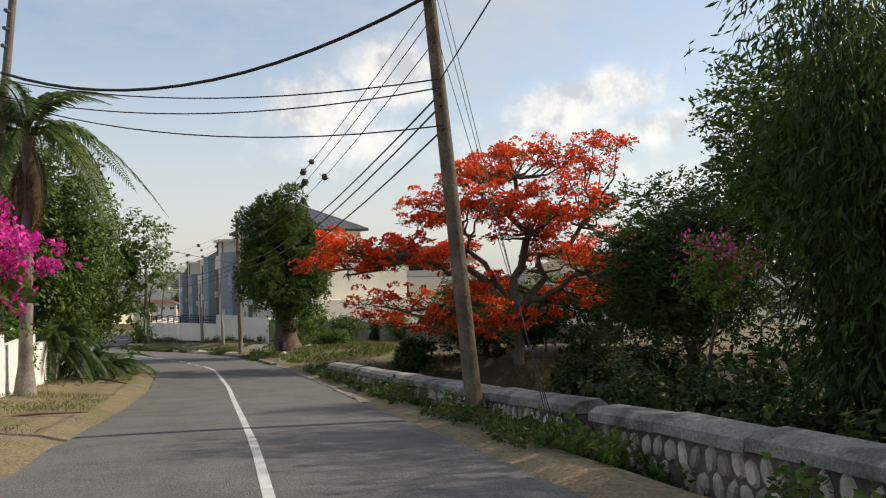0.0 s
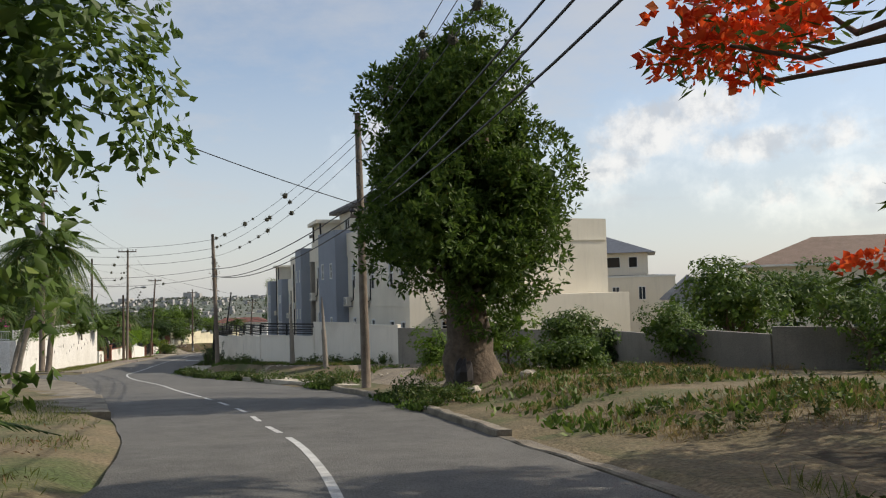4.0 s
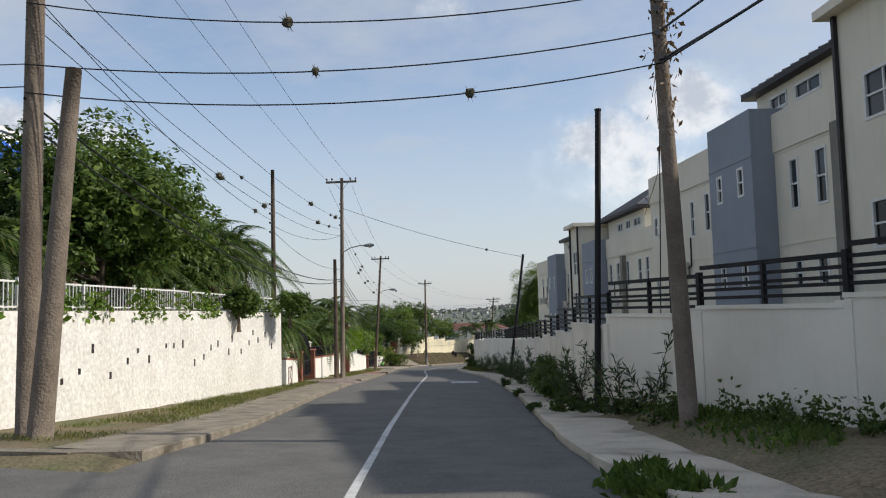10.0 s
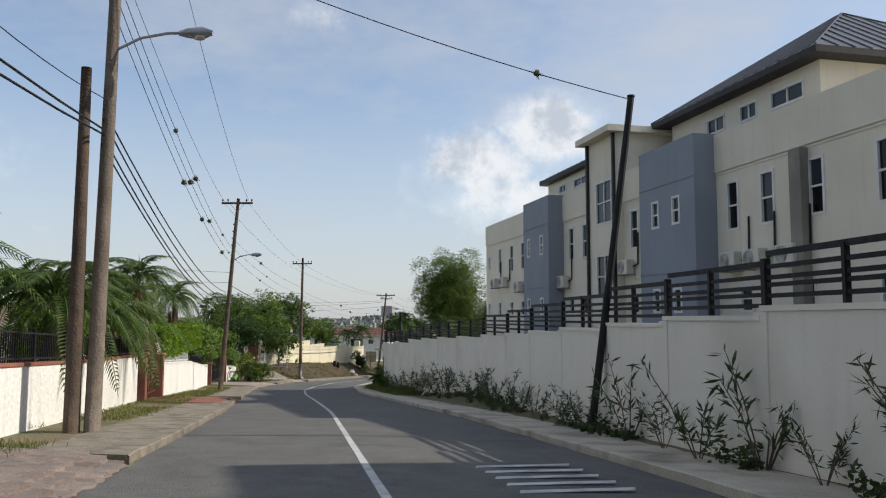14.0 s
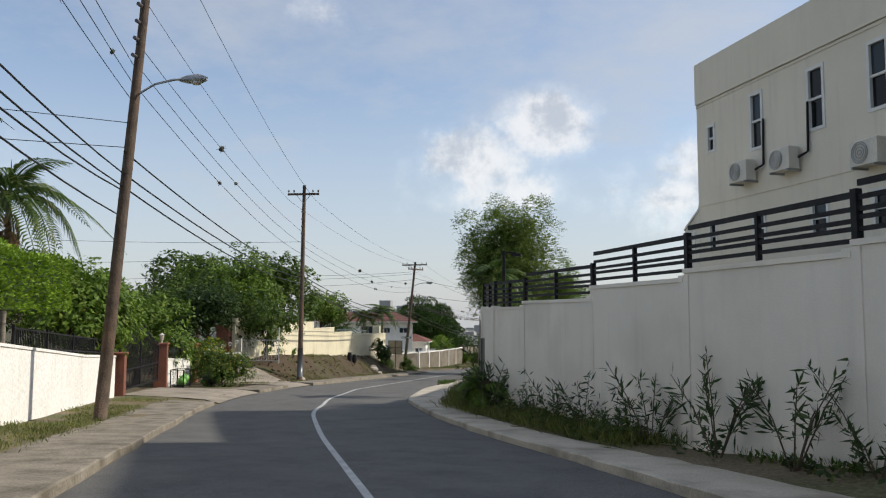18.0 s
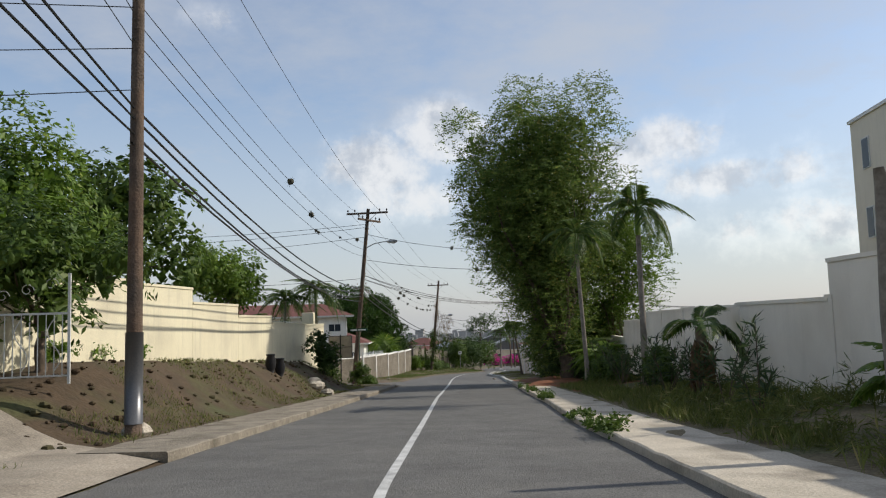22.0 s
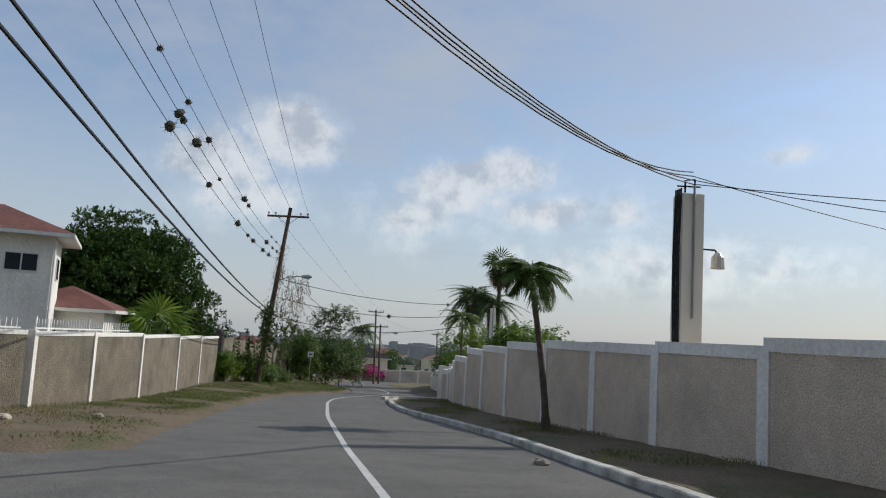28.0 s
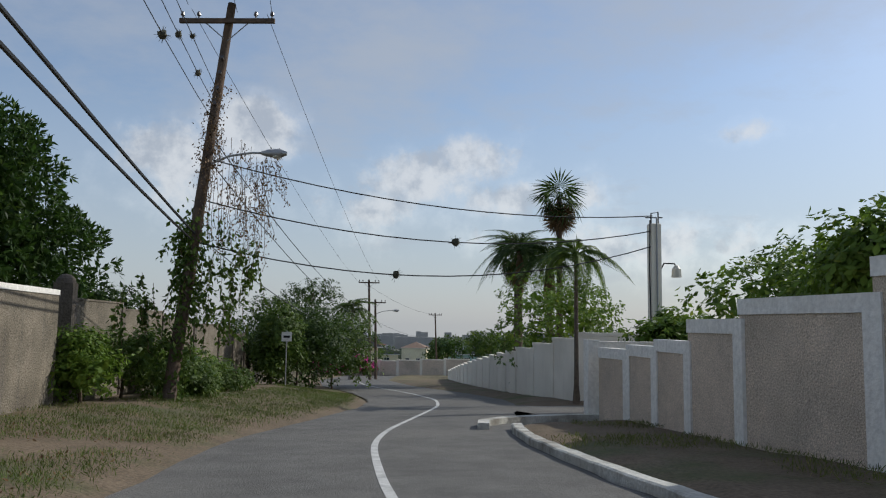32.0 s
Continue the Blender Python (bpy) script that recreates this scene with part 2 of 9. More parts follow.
CREAM = mat("cream_paint", (0.71, 0.655, 0.54), (0.67, 0.615, 0.505), 0.5, 0.82, 0.15, 70, (0.58, 0.53, 0.43), 0.25, 0.5, streak=0.1, grain=0.06)
GREYP = mat("blue_grey_paint", (0.25, 0.277, 0.318), (0.226, 0.25, 0.288), 0.5, 0.8, 0.15, 70, (0.28, 0.31, 0.35), 0.3, 0.5, streak=0.12, grain=0.06)
CREAM2 = mat("pale_yellow_wall", (0.72, 0.66, 0.47), (0.66, 0.6, 0.43), 0.6, 0.84, 0.3, 40, (0.45, 0.4, 0.3), 0.5, 0.5, streak=0.15)
TANWALL = mat("roughcast_tan", (0.225, 0.195, 0.15), (0.155, 0.135, 0.103), 2.0, 0.95, 1.0, 26, (0.09, 0.078, 0.058), 0.7, 0.7, streak=0.4, grain=0.5)
THROWN = mat("thrown_stucco", (0.74, 0.72, 0.68), (0.66, 0.64, 0.6), 1.5, 0.9, 1.0, 7.5, (0.52, 0.49, 0.43), 0.4, 0.4, streak=0.1, grain=0.16)
POLEB = mat("brown_pole", (0.1, 0.072, 0.05), (0.19, 0.145, 0.1), 3, 0.9, 0.9, 20, (0.055, 0.04, 0.03), 1.2, 0.8, streak=0.45)
PINKCAST = mat("roughcast_cream", (0.66, 0.55, 0.44), (0.57, 0.475, 0.375), 3.0, 0.95, 1.0, 30, (0.3, 0.27, 0.22), 0.5, 0.5, grain=0.3)
GREYWALL = mat("grey_render", (0.2, 0.185, 0.16), (0.27, 0.25, 0.215), 0.8, 0.92, 0.5, 25, (0.11, 0.1, 0.085), 0.5, 0.7, streak=0.3)
STONE = mat("pale_rubble", (0.56, 0.5, 0.41), (0.4, 0.35, 0.28), 5, 0.92, 0.9, 18, (0.14, 0.12, 0.1), 3.0, 0.7, vary=0.35)
MORTAR = mat("dark_mortar", (0.1, 0.085, 0.07), (0.16, 0.135, 0.11), 3, 0.95, 1.0, 20, (0.06, 0.05, 0.045), 1.0, 0.7)
BRICK = mat("red_brick", (0.3, 0.115, 0.075), (0.25, 0.1, 0.07), 6, 0.88, 0.6, 40, (0.16, 0.08, 0.06), 2.0, 0.6, vary=0.2)
PAVER = mat("paving_brick", (0.22, 0.19, 0.17), (0.29, 0.22, 0.18), 2, 0.9, 0.6, 30, (0.13, 0.11, 0.1), 0.8, 0.6, vary=0.2)
REDPAVE = mat("red_paving", (0.34, 0.15, 0.11), (0.27, 0.12, 0.09), 2, 0.9, 0.6, 30, (0.18, 0.12, 0.1), 0.8, 0.6, vary=0.2)
IRON = mat("black_iron", (0.012, 0.012, 0.014), (0.022, 0.021, 0.022), 4, 0.6, 0.1, 60, spec=0.22)
RUSTIRON = mat("rusty_red_iron", (0.14, 0.03, 0.025), (0.08, 0.025, 0.02), 5, 0.7, 0.3, 40)
WHITEIRON = mat("white_iron", (0.7, 0.7, 0.67), (0.6, 0.6, 0.57), 4, 0.5, 0.1, 60)
GALV = mat("grey_metal", (0.36, 0.37, 0.38), (0.3, 0.31, 0.32), 4, 0.45, 0.1, 40, metal=0.6)
POLEW = mat("weathered_pole", (0.15, 0.12, 0.095), (0.23, 0.19, 0.15), 4, 0.9, 0.8, 22, (0.09, 0.065, 0.05), 1.0, 0.7, streak=0.35)
POLED = mat("dark_pole", (0.075, 0.055, 0.042), (0.13, 0.095, 0.07), 4, 0.9, 0.8, 22, (0.17, 0.1, 0.06), 1.0, 0.5, streak=0.3)
BARK = mat("bark", (0.16, 0.12, 0.085), (0.085, 0.065, 0.048), 5, 0.95, 1.0, 9, (0.05, 0.04, 0.03), 1.5, 0.7, streak=0.3)
PALEBARK = mat("pale_bark", (0.27, 0.24, 0.2), (0.19, 0.165, 0.135), 5, 0.92, 0.8, 14, (0.1, 0.085, 0.07), 1.5, 0.7)
RUBBER = mat("black_cable", (0.012, 0.012, 0.013), (0.02, 0.02, 0.02), 5, 0.5, 0.0)
PLANTB = mat("air_plant", (0.05, 0.05, 0.035), (0.09, 0.085, 0.06), 12, 0.95, 0.5, 40)
ROOFM = mat("grey_metal_roof", (0.1, 0.102, 0.108), (0.13, 0.132, 0.137), 1.0, 0.35, 0.05, 30, metal=0.35, spec=0.5)
ROOFD = mat("dark_fascia", (0.022, 0.02, 0.02), (0.035, 0.03, 0.03), 2.0, 0.6, 0.1, 30)
CAPST = mat("stained_cap", (0.3, 0.285, 0.26), (0.17, 0.163, 0.15), 2.6, 0.93, 0.9, 22, (0.055, 0.053, 0.048), 1.3, 0.85, grain=0.3)
ROOFR = mat("red_tile_roof", (0.13, 0.055, 0.043), (0.19, 0.085, 0.068), 3.0, 0.75, 0.6, 12, (0.12, 0.05, 0.045), 0.7, 0.6)
ROOFB = mat("brown_tile_roof", (0.24, 0.17, 0.13), (0.19, 0.135, 0.1), 1.4, 0.8, 0.6, 12)
BLUE = mat("blue_awning", (0.012, 0.11, 0.55), (0.01, 0.085, 0.45), 2.0, 0.7, 0.1, 60)
CERAM = mat("brown_insulator", (0.09, 0.075, 0.07), (0.06, 0.05, 0.05), 6, 0.25, 0.0, spec=0.6)
AIRCON = mat("cream_enamel", (0.62, 0.59, 0.51), (0.56, 0.53, 0.46), 2, 0.5, 0.05, 30)
PLASTICK = mat("black_plastic_bag", (0.012, 0.012, 0.014), (0.03, 0.03, 0.032), 6, 0.3, 0.6, 14, spec=0.5)
PLASTICG = mat("green_plastic_bag", (0.1, 0.32, 0.05), (0.2, 0.42, 0.1), 5, 0.4, 0.5, 14, spec=0.5)
GREENP = mat("pale_green_wall", (0.35, 0.5, 0.45), (0.3, 0.44, 0.4), 1, 0.85, 0.1, 40)
FARWALL = mat("far_wall", (0.5, 0.48, 0.46), (0.36, 0.36, 0.36), 0.02, 0.9, 0.0, vary=0.3)
DRYW = mat("dry_stalk", (0.23, 0.16, 0.09), (0.15, 0.1, 0.06), 3, 0.95, 0.5, 20)
LAMPG = mat("lamp_lens", (0.6, 0.58, 0.5), (0.5, 0.48, 0.42), 8, 0.3, 0.0)
SIGNG = mat("sign_green", (0.012, 0.055, 0.03), (0.014, 0.065, 0.035), 8, 0.4, 0.0)
SIGNW = mat("sign_white", (0.7, 0.7, 0.68), (0.64, 0.64, 0.62), 8, 0.4, 0.0)
BOARD = mat("weathered_board", (0.28, 0.25, 0.2), (0.21, 0.185, 0.15), 3, 0.8, 0.3, 20, streak=0.3)
GLASS = glassmat("window_glass", (0.03, 0.04, 0.05))
DARK = glassmat("dark_room_glass", (0.008, 0.008, 0.009), 0.15)

LEAF_A = leafmat("leaf_mid", (0.048, 0.089, 0.016), (0.101, 0.159, 0.027), (0.173, 0.226, 0.048))
LEAF_B = leafmat("broad_leaf", (0.046, 0.086, 0.015), (0.094, 0.15, 0.026), (0.165, 0.225, 0.045), 0.42)
LEAF_D = leafmat("leaf_dark", (0.025, 0.050, 0.012), (0.056, 0.098, 0.021), (0.094, 0.136, 0.034))
LEAF_L = leafmat("leaf_light", (0.078, 0.142, 0.018), (0.147, 0.230, 0.032), (0.239, 0.294, 0.055))
LEAF_P = leafmat("palm_leaf", (0.040, 0.076, 0.016), (0.090, 0.144, 0.032), (0.180, 0.180, 0.054))
LEAF_W = leafmat("weed_leaf", (0.045, 0.075, 0.018), (0.09, 0.13, 0.03), (0.19, 0.18, 0.06), 0.35)
LEAF_M = leafmat("mango_leaf", (0.024, 0.052, 0.01), (0.048, 0.098, 0.016), (0.078, 0.128, 0.022))
LEAF_T = leafmat("feathery_leaf", (0.08, 0.13, 0.03), (0.162, 0.228, 0.052), (0.32, 0.3, 0.07), 0.55)
LEAF_O = leafmat("oleander_leaf", (0.036, 0.062, 0.024), (0.075, 0.112, 0.042), (0.115, 0.14, 0.058))
HEDGE = leafmat("hedge_leaf", (0.11, 0.2, 0.016), (0.22, 0.35, 0.03), (0.32, 0.44, 0.06))
# distant haze is put into these leaf colours: greens greyed and lightened
HAZYLEAF = leafmat("hazed_hill_scrub", (0.07, 0.085, 0.06), (0.12, 0.13, 0.09), (0.17, 0.16, 0.12))
FLAME = leafmat("flame_petal", (0.68, 0.055, 0.014), (0.88, 0.135, 0.03), (0.93, 0.28, 0.09), 0.5)
MAGENTA = leafmat("magenta_bract", (0.62, 0.02, 0.3), (0.78, 0.06, 0.42), (0.85, 0.2, 0.55), 0.35)
YELLOWF = leafmat("yellow_leaf", (0.35, 0.32, 0.03), (0.5, 0.45, 0.05), None, 0.35)
DRYLEAF = leafmat("dry_leaf", (0.12, 0.07, 0.035), (0.22, 0.14, 0.07), None, 0.2)
GRASSG = leafmat("green_grass", (0.06, 0.1, 0.02), (0.12, 0.17, 0.035), (0.22, 0.22, 0.08), 0.3)
GRASSD = leafmat("dry_grass_blade", (0.2, 0.15, 0.06), (0.3, 0.23, 0.1), (0.13, 0.16, 0.04), 0.3)
GRASS = leafmat("grass_blade", (0.085, 0.115, 0.026), (0.175, 0.19, 0.05), (0.34, 0.28, 0.12), 0.38)


# ---- tools ----
class Geo:
    """Collects plain pieces of one mesh."""

    def __init__(self):
        self.v, self.f = [], []

    def add(self, vs, fs):
        k = len(self.v)
        self.v += [tuple(p) for p in vs]
        self.f += [tuple(i + k for i in f) for f in fs]
        return self

    def box(self, x0, x1, y0, y1, z0, z1, bev=0.0):
        if bev:
            b = bev
            lo, hi = (x0, y0, z0), (x1, y1, z1)
            ring = lambda z, d: [(x0 + d, y0 + d, z), (x1 - d, y0 + d, z), (x1 - d, y1 - d, z), (x0 + d, y1 - d, z)]
            vs = ring(z0, 0) + ring(z1 - b, 0) + ring(z1, b)
            fs = [(3, 2, 1, 0), (8, 9, 10, 11)]
            for r in (0, 4):
                fs += [(r + i, r + (i + 1) % 4, r + 4 + (i + 1) % 4, r + 4 + i) for i in range(4)]
            return self.add(vs, fs)
        vs = [(x, y, z) for z in (z0, z1) for x, y in ((x0, y0), (x1, y0), (x1, y1), (x0, y1))]
        return self.add(vs, [(3, 2, 1, 0), (4, 5, 6, 7), (0, 1, 5, 4), (1, 2, 6, 5), (2, 3, 7, 6), (3, 0, 4, 7)])

    def quadbox(self, q, z0, z1):
        """An upright prism over the four corners q, anticlockwise; z0 and z1: one height or four."""
        z0 = z0 if isinstance(z0, (list, tuple)) else [z0] * 4
        z1 = z1 if isinstance(z1, (list, tuple)) else [z1] * 4
        vs = [(p[0], p[1], z) for p, z in zip(q, z0)] + [(p[0], p[1], z) for p, z in zip(q, z1)]
        return self.add(vs, [(3, 2, 1, 0), (4, 5, 6, 7), (0, 1, 5, 4), (1, 2, 6, 5), (2, 3, 7, 6), (3, 0, 4, 7)])

    def tube(self, pts, radii, sides=8, cap=True):
        pts = [Vector(p) for p in pts]
        if isinstance(radii, (int, float)):
            radii = [radii] * len(pts)
        vs, fs = [], []
        ref = Vector((0.3, 1, 0.2)).normalized()
        for i, p in enumerate(pts):
            d = (pts[min(i + 1, len(pts) - 1)] - pts[max(i - 1, 0)]).normalized()
            a = d.cross(ref)
            a = a.normalized() if a.length > 1e-3 else d.orthogonal().normalized()
            b = d.cross(a)
            for k in range(sides):
                t = 2 * math.pi * k / sides
                vs.append(p + radii[i] * (math.cos(t) * a + math.sin(t) * b))
        for i in range(len(pts) - 1):
            for k in range(sides):
                fs.append((i * sides + k, i * sides + (k + 1) % sides, (i + 1) * sides + (k + 1) % sides, (i + 1) * sides + k))
        if cap:
            fs += [tuple(range(sides)), tuple(reversed(range((len(pts) - 1) * sides, len(pts) * sides)))]
        return self.add(vs, fs)

    def ball(self, c, r, n=8, m=6, jit=0.0):
        c, r = Vector(c), (r if isinstance(r, (tuple, list)) else (r, r, r))
        vs = [c + Vector((0, 0, -r[2]))]
        for j in range(1, m):
            ph = -math.pi / 2 + math.pi * j / m
            for i in range(n):
                th = 2 * math.pi * i / n
                k = 1 + random.uniform(-jit, jit)
                vs.append(c + k * Vector((r[0] * math.cos(ph) * math.cos(th), r[1] * math.cos(ph) * math.sin(th), r[2] * math.sin(ph))))
        vs.append(c + Vector((0, 0, r[2])))
        fs = [(0, 1 + (i + 1) % n, 1 + i) for i in range(n)]
        for j in range(m - 2):
            a = 1 + j * n
            fs += [(a + i, a + (i + 1) % n, a + n + (i + 1) % n, a + n + i) for i in range(n)]
        a, t = 1 + (m - 2) * n, len(vs) - 1
        fs += [(a + i, a + (i + 1) % n, t) for i in range(n)]
        return self.add(vs, fs)

    def mesh(self, name, material, smooth=False):
        me = bpy.data.meshes.new(name)
        me.from_pydata(self.v, [], self.f)
        me.materials.append(material)
        if smooth:
            me.shade_smooth()
        me.update()
        return me


def thing(name, at=(0, 0, 0), turn=0.0, label="", category="", group="", kind=""):
    e = new(name)
    e.matrix_basis = pose(*at, 0, 0, turn)
    return tagged(e, label, category, group, kind)


def part(name, g, material, parent, label="", smooth=False, kind=""):
    me = g.mesh(name, material, smooth) if isinstance(g, Geo) else g
    ob = new(name, me)
    ob.parent = parent
    return tagged(ob, label, kind=kind)


def solid(name, g, material, label="", category="", group="", kind="", smooth=False):
    return tagged(new(name, g.mesh(name, material, smooth) if isinstance(g, Geo) else g), label, category, group, kind)


def cards(name, pts, nrm, size, material, ratio=0.5, seed=0, droop=0.0, face=None):
    """One mesh of many small leaves: a folded diamond at each point. nrm: the way each leaf points."""
    rs = np.random.RandomState(seed)
    n = len(pts)
    pts = np.asarray(pts, float)
    d = np.asarray(nrm, float) + rs.normal(0, 0.55, (n, 3))
    d[:, 2] -= droop
    d /= np.linalg.norm(d, axis=1)[:, None] + 1e-9
    if face is None:
        s = np.cross(d, rs.normal(0, 1, (n, 3)))
    else:
        fn = np.asarray(face, float) + rs.normal(0, 0.42, (n, 3))
        fn /= np.linalg.norm(fn, axis=1)[:, None] + 1e-9
        d = rs.normal(0, 1, (n, 3)) + 0.4 * d
        d[:, 2] -= 0.3 + droop
        d -= fn * (d * fn).sum(1)[:, None]
        d /= np.linalg.norm(d, axis=1)[:, None] + 1e-9
        s = np.cross(fn, d)
    s /= np.linalg.norm(s, axis=1)[:, None] + 1e-9
    up = np.cross(s, d)
    L = size * rs.uniform(0.65, 1.35, n)[:, None]
    W = L * ratio
    v = np.empty((n, 4, 3))
    v[:, 0] = pts
    v[:, 1] = pts + d * L * 0.5 + s * W * 0.5 + up * W * 0.18
    v[:, 2] = pts + d * L
    v[:, 3] = pts + d * L * 0.5 - s * W * 0.5 + up * W * 0.18
    me = bpy.data.meshes.new(name)
    me.vertices.add(n * 4)
    me.vertices.foreach_set("co", v.ravel())
    idx = np.arange(n * 4).reshape(n, 4)
    tri = np.stack([idx[:, [0, 1, 2]], idx[:, [0, 2, 3]]], 1).reshape(-1)
    me.loops.add(len(tri))
    me.loops.foreach_set("vertex_index", tri)
    me.polygons.add(n * 2)
    me.polygons.foreach_set("loop_start", np.arange(0, n * 6, 3))
    me.materials.append(material)
    me.update(calc_edges=True)
    return me


def clumps(rs, centre, radii, n_clump, n_leaf, spread, hollow=0.45, flat=0.0, lobes=0.25, floor=-1.0, taper=0.0, style=""):
    """Leaves of a crown built from many rounded boughs: the boughs' middles, the leaves' places, the way each points, and places deep inside."""
    radii = np.asarray(radii, float)
    n_l = max(7, n_clump // 14)
    u = rs.normal(0, 1, (n_l, 3))
    u /= np.linalg.norm(u, axis=1)[:, None]
    u[:, 2] = np.where(u[:, 2] < floor, -u[:, 2] * 0.5, u[:, 2])
    r = rs.uniform(0.35, 0.86, n_l) ** 0.8
    r[: n_l // 6] *= 0.45
    size = rs.uniform(0.65, 1.3, n_l) * np.clip(1.05 * n_l ** (-1 / 3) * 1.25, 0.2, 0.6) * (1 + 0.0 * r)
    c = np.asarray(centre) + u * r[:, None] * radii * (1 + lobes * 0.5 * rs.uniform(-1, 1, n_l))[:, None]
    c[:, :2] = np.asarray(centre)[:2] + (c[:, :2] - np.asarray(centre)[:2]) * (1 - taper * np.clip(0.35 - u[:, 2:] * r[:, None], 0, 1))
    br = size[:, None] * (radii * 0.5 + radii.mean() * 0.5) * np.array([1, 1, 1 - 0.75 * flat])
    n_t = n_clump * max(n_leaf // 9, 1)
    k = rs.choice(n_l, n_t, p=size ** 2 / (size ** 2).sum())
    w = rs.normal(0, 1, (n_t, 3))
    w /= np.linalg.norm(w, axis=1)[:, None]
    flip = (w[:, 2] < -0.35) & (rs.uniform(0, 1, n_t) < 0.6)
    w[flip, 2] *= -1
    depth = 1 - 0.38 * rs.uniform(0, 1, n_t) ** 2
    depth[rs.uniform(0, 1, n_t) < 0.07] *= 1.08 if style else 1.16
    t = c[k] + w * br[k] * depth[:, None]
    m = max(n_leaf // max(n_leaf // 9, 1), 1)
    off = rs.uniform(-1, 1, (n_t, m, 3)) * min(spread * 0.42, 0.24)
    p = (t[:, None, :] + off).reshape(-1, 3)
    d = np.repeat(w, m, 0) * 0.8 + off.reshape(-1, 3) * 1.5 + np.array([0, 0, 0.1])
    if style == "spray":
        e = w * np.array([0.55, 0.55, 0.3]) + rs.normal(0, 0.55, (n_t, 3)) * np.array([1, 1, 0.35]) - np.array([0, 0, 0.12])
        e /= np.linalg.norm(e, axis=1)[:, None]
        out = np.cross(e, np.array([0, 0, 1.0]))
        way = np.where(np.arange(m) % 2, 1.0, -1.0)[None, :, None]
        p = (t[:, None, :] + e[:, None, :] * (np.linspace(-0.28, 0.34, m)[None, :, None]) + rs.normal(0, 0.015, (n_t, m, 3))).reshape(-1, 3)
        d = (e[:, None, :] * 0.9 + out[:, None, :] * way * 1.5).reshape(-1, 3)
    elif style == "rosette":
        off = rs.normal(0, 1, (n_t, m, 3))
        off /= np.linalg.norm(off, axis=2)[:, :, None]
        p = (t[:, None, :] + off * 0.03).reshape(-1, 3)
        d = (off * 1.4 + w[:, None, :] * 0.7).reshape(-1, 3)
    n_i = max(n_t // (9 if style == "spray" else 3), 80)
    ki = rs.choice(n_l, n_i)
    wi = rs.normal(0, 1, (n_i, 3))
    wi *= (rs.uniform(0, 0.62, n_i) / np.linalg.norm(wi, axis=1))[:, None]
    inner = np.asarray(centre) + (c[ki] + wi * br[ki] - np.asarray(centre)) * 0.86
    return c, p, d, inner


def limb_path(a, b, wob=0.15, n=6, sag=0.0):
    a, b = Vector(a), Vector(b)
    L = (b - a).length
    out = []
    for i in range(n + 1):
        t = i / n
        w = math.sin(math.pi * t) * wob * L
        out.append(a.lerp(b, t) + Vector((random.uniform(-w, w), random.uniform(-w, w), random.uniform(-w, w) * 0.5 + sag * math.sin(math.pi * t) * L)))
    return out


# ---- the road's line and the lie of the land ----
KN_Y = (-60, 0, 10.7, 24, 35.4, 39, 44.7, 48.7, 53.9, 57.7, 63.4, 67.3, 72, 81, 92.8, 105, 118.5, 127.8, 137.8, 144.5, 151.5, 159.3, 169.4, 182.6, 199, 213.6, 224, 235, 240, 243, 247.6, 253, 258, 266, 280, 300, 330, 420)
KN_X = (16, 0.35, -2.6, -6.6, -10.35, -11.8, -15.0, -17.5, -21.1, -23.4, -27.4, -29.8, -32.4, -36.1, -40.7, -45.4, -50.6, -54.5, -58.8, -61.5, -63.6, -64.8, -65.3, -66.0, -66.6, -67.3, -67.6, -67.55, -67.2, -66.6, -65.2, -63.6, -62.8, -62.8, -63.6, -63.0, -58, -40)
KZ_Y = (-400, -60, -20, 0, 20, 40, 60, 80, 100, 120, 140, 160, 180, 200, 220, 240, 260, 300, 400, 700, 1300, 2500)
KZ_Z = (20, 4.5, 1.9, 0, -1.9, -3.52, -4.83, -6.27, -7.4, -8.7, -10.15, -11.14, -12.21, -13.24, -14.3, -15.33, -16.36, -18.4, -23, -36, -62, -85)
ER_Y = (-60, 10, 29, 39, 45.6, 50, 53.5, 57, 62.7, 67, 78, 84, 92, 108, 126, 136, 143, 150, 160, 169, 178, 206, 217, 223, 229, 242, 300)
ER_D = (2.7, 2.75, 3.0, 3.3, 4.5, 5.3, 5.6, 4.8, 4.2, 3.3, 3.25, 3.6, 4.0, 4.2, 3.9, 4.05, 3.7, 3.25, 3.35, 3.25, 3.6, 3.7, 3.95, 3.6, 2.85, 2.75, 3.2)
EL_Y = (-60, 11, 17, 25, 34, 44, 53, 58, 76, 80.5, 92, 138, 158, 170, 182, 197, 214, 220, 236, 246, 300)
EL_D = (-2.8, -2.8, -2.5, -2.4, -2.55, -3.15, -3.0, -3.6, -3.5, -3.15, -3.5, -3.6, -3.55, -3.3, -3.0, -2.95, -3.7, -3.5, -2.9, -2.6, -3.2)


def smooth_knots(ys, vs):
    yy = np.arange(-400, 700, 0.5)
    k = np.exp(-np.linspace(-2, 2, 13) ** 2)
    return yy, np.convolve(np.pad(np.interp(yy, ys, vs), 6, "edge"), k / k.sum(), "valid")


_cx, _cz, _er, _el = smooth_knots(KN_Y, KN_X), smooth_knots(KZ_Y, KZ_Z), smooth_knots(ER_Y, ER_D), smooth_knots(EL_Y, EL_D)


def cx(y):
    return float(np.interp(y, *_cx))


def gz(y):
    return float(np.interp(y, *_cz)) if y < 690 else float(np.interp(y, KZ_Y, KZ_Z))


def er(y):
    return float(np.interp(y, *_er))


def el(y):
    return float(np.interp(y, *_el))


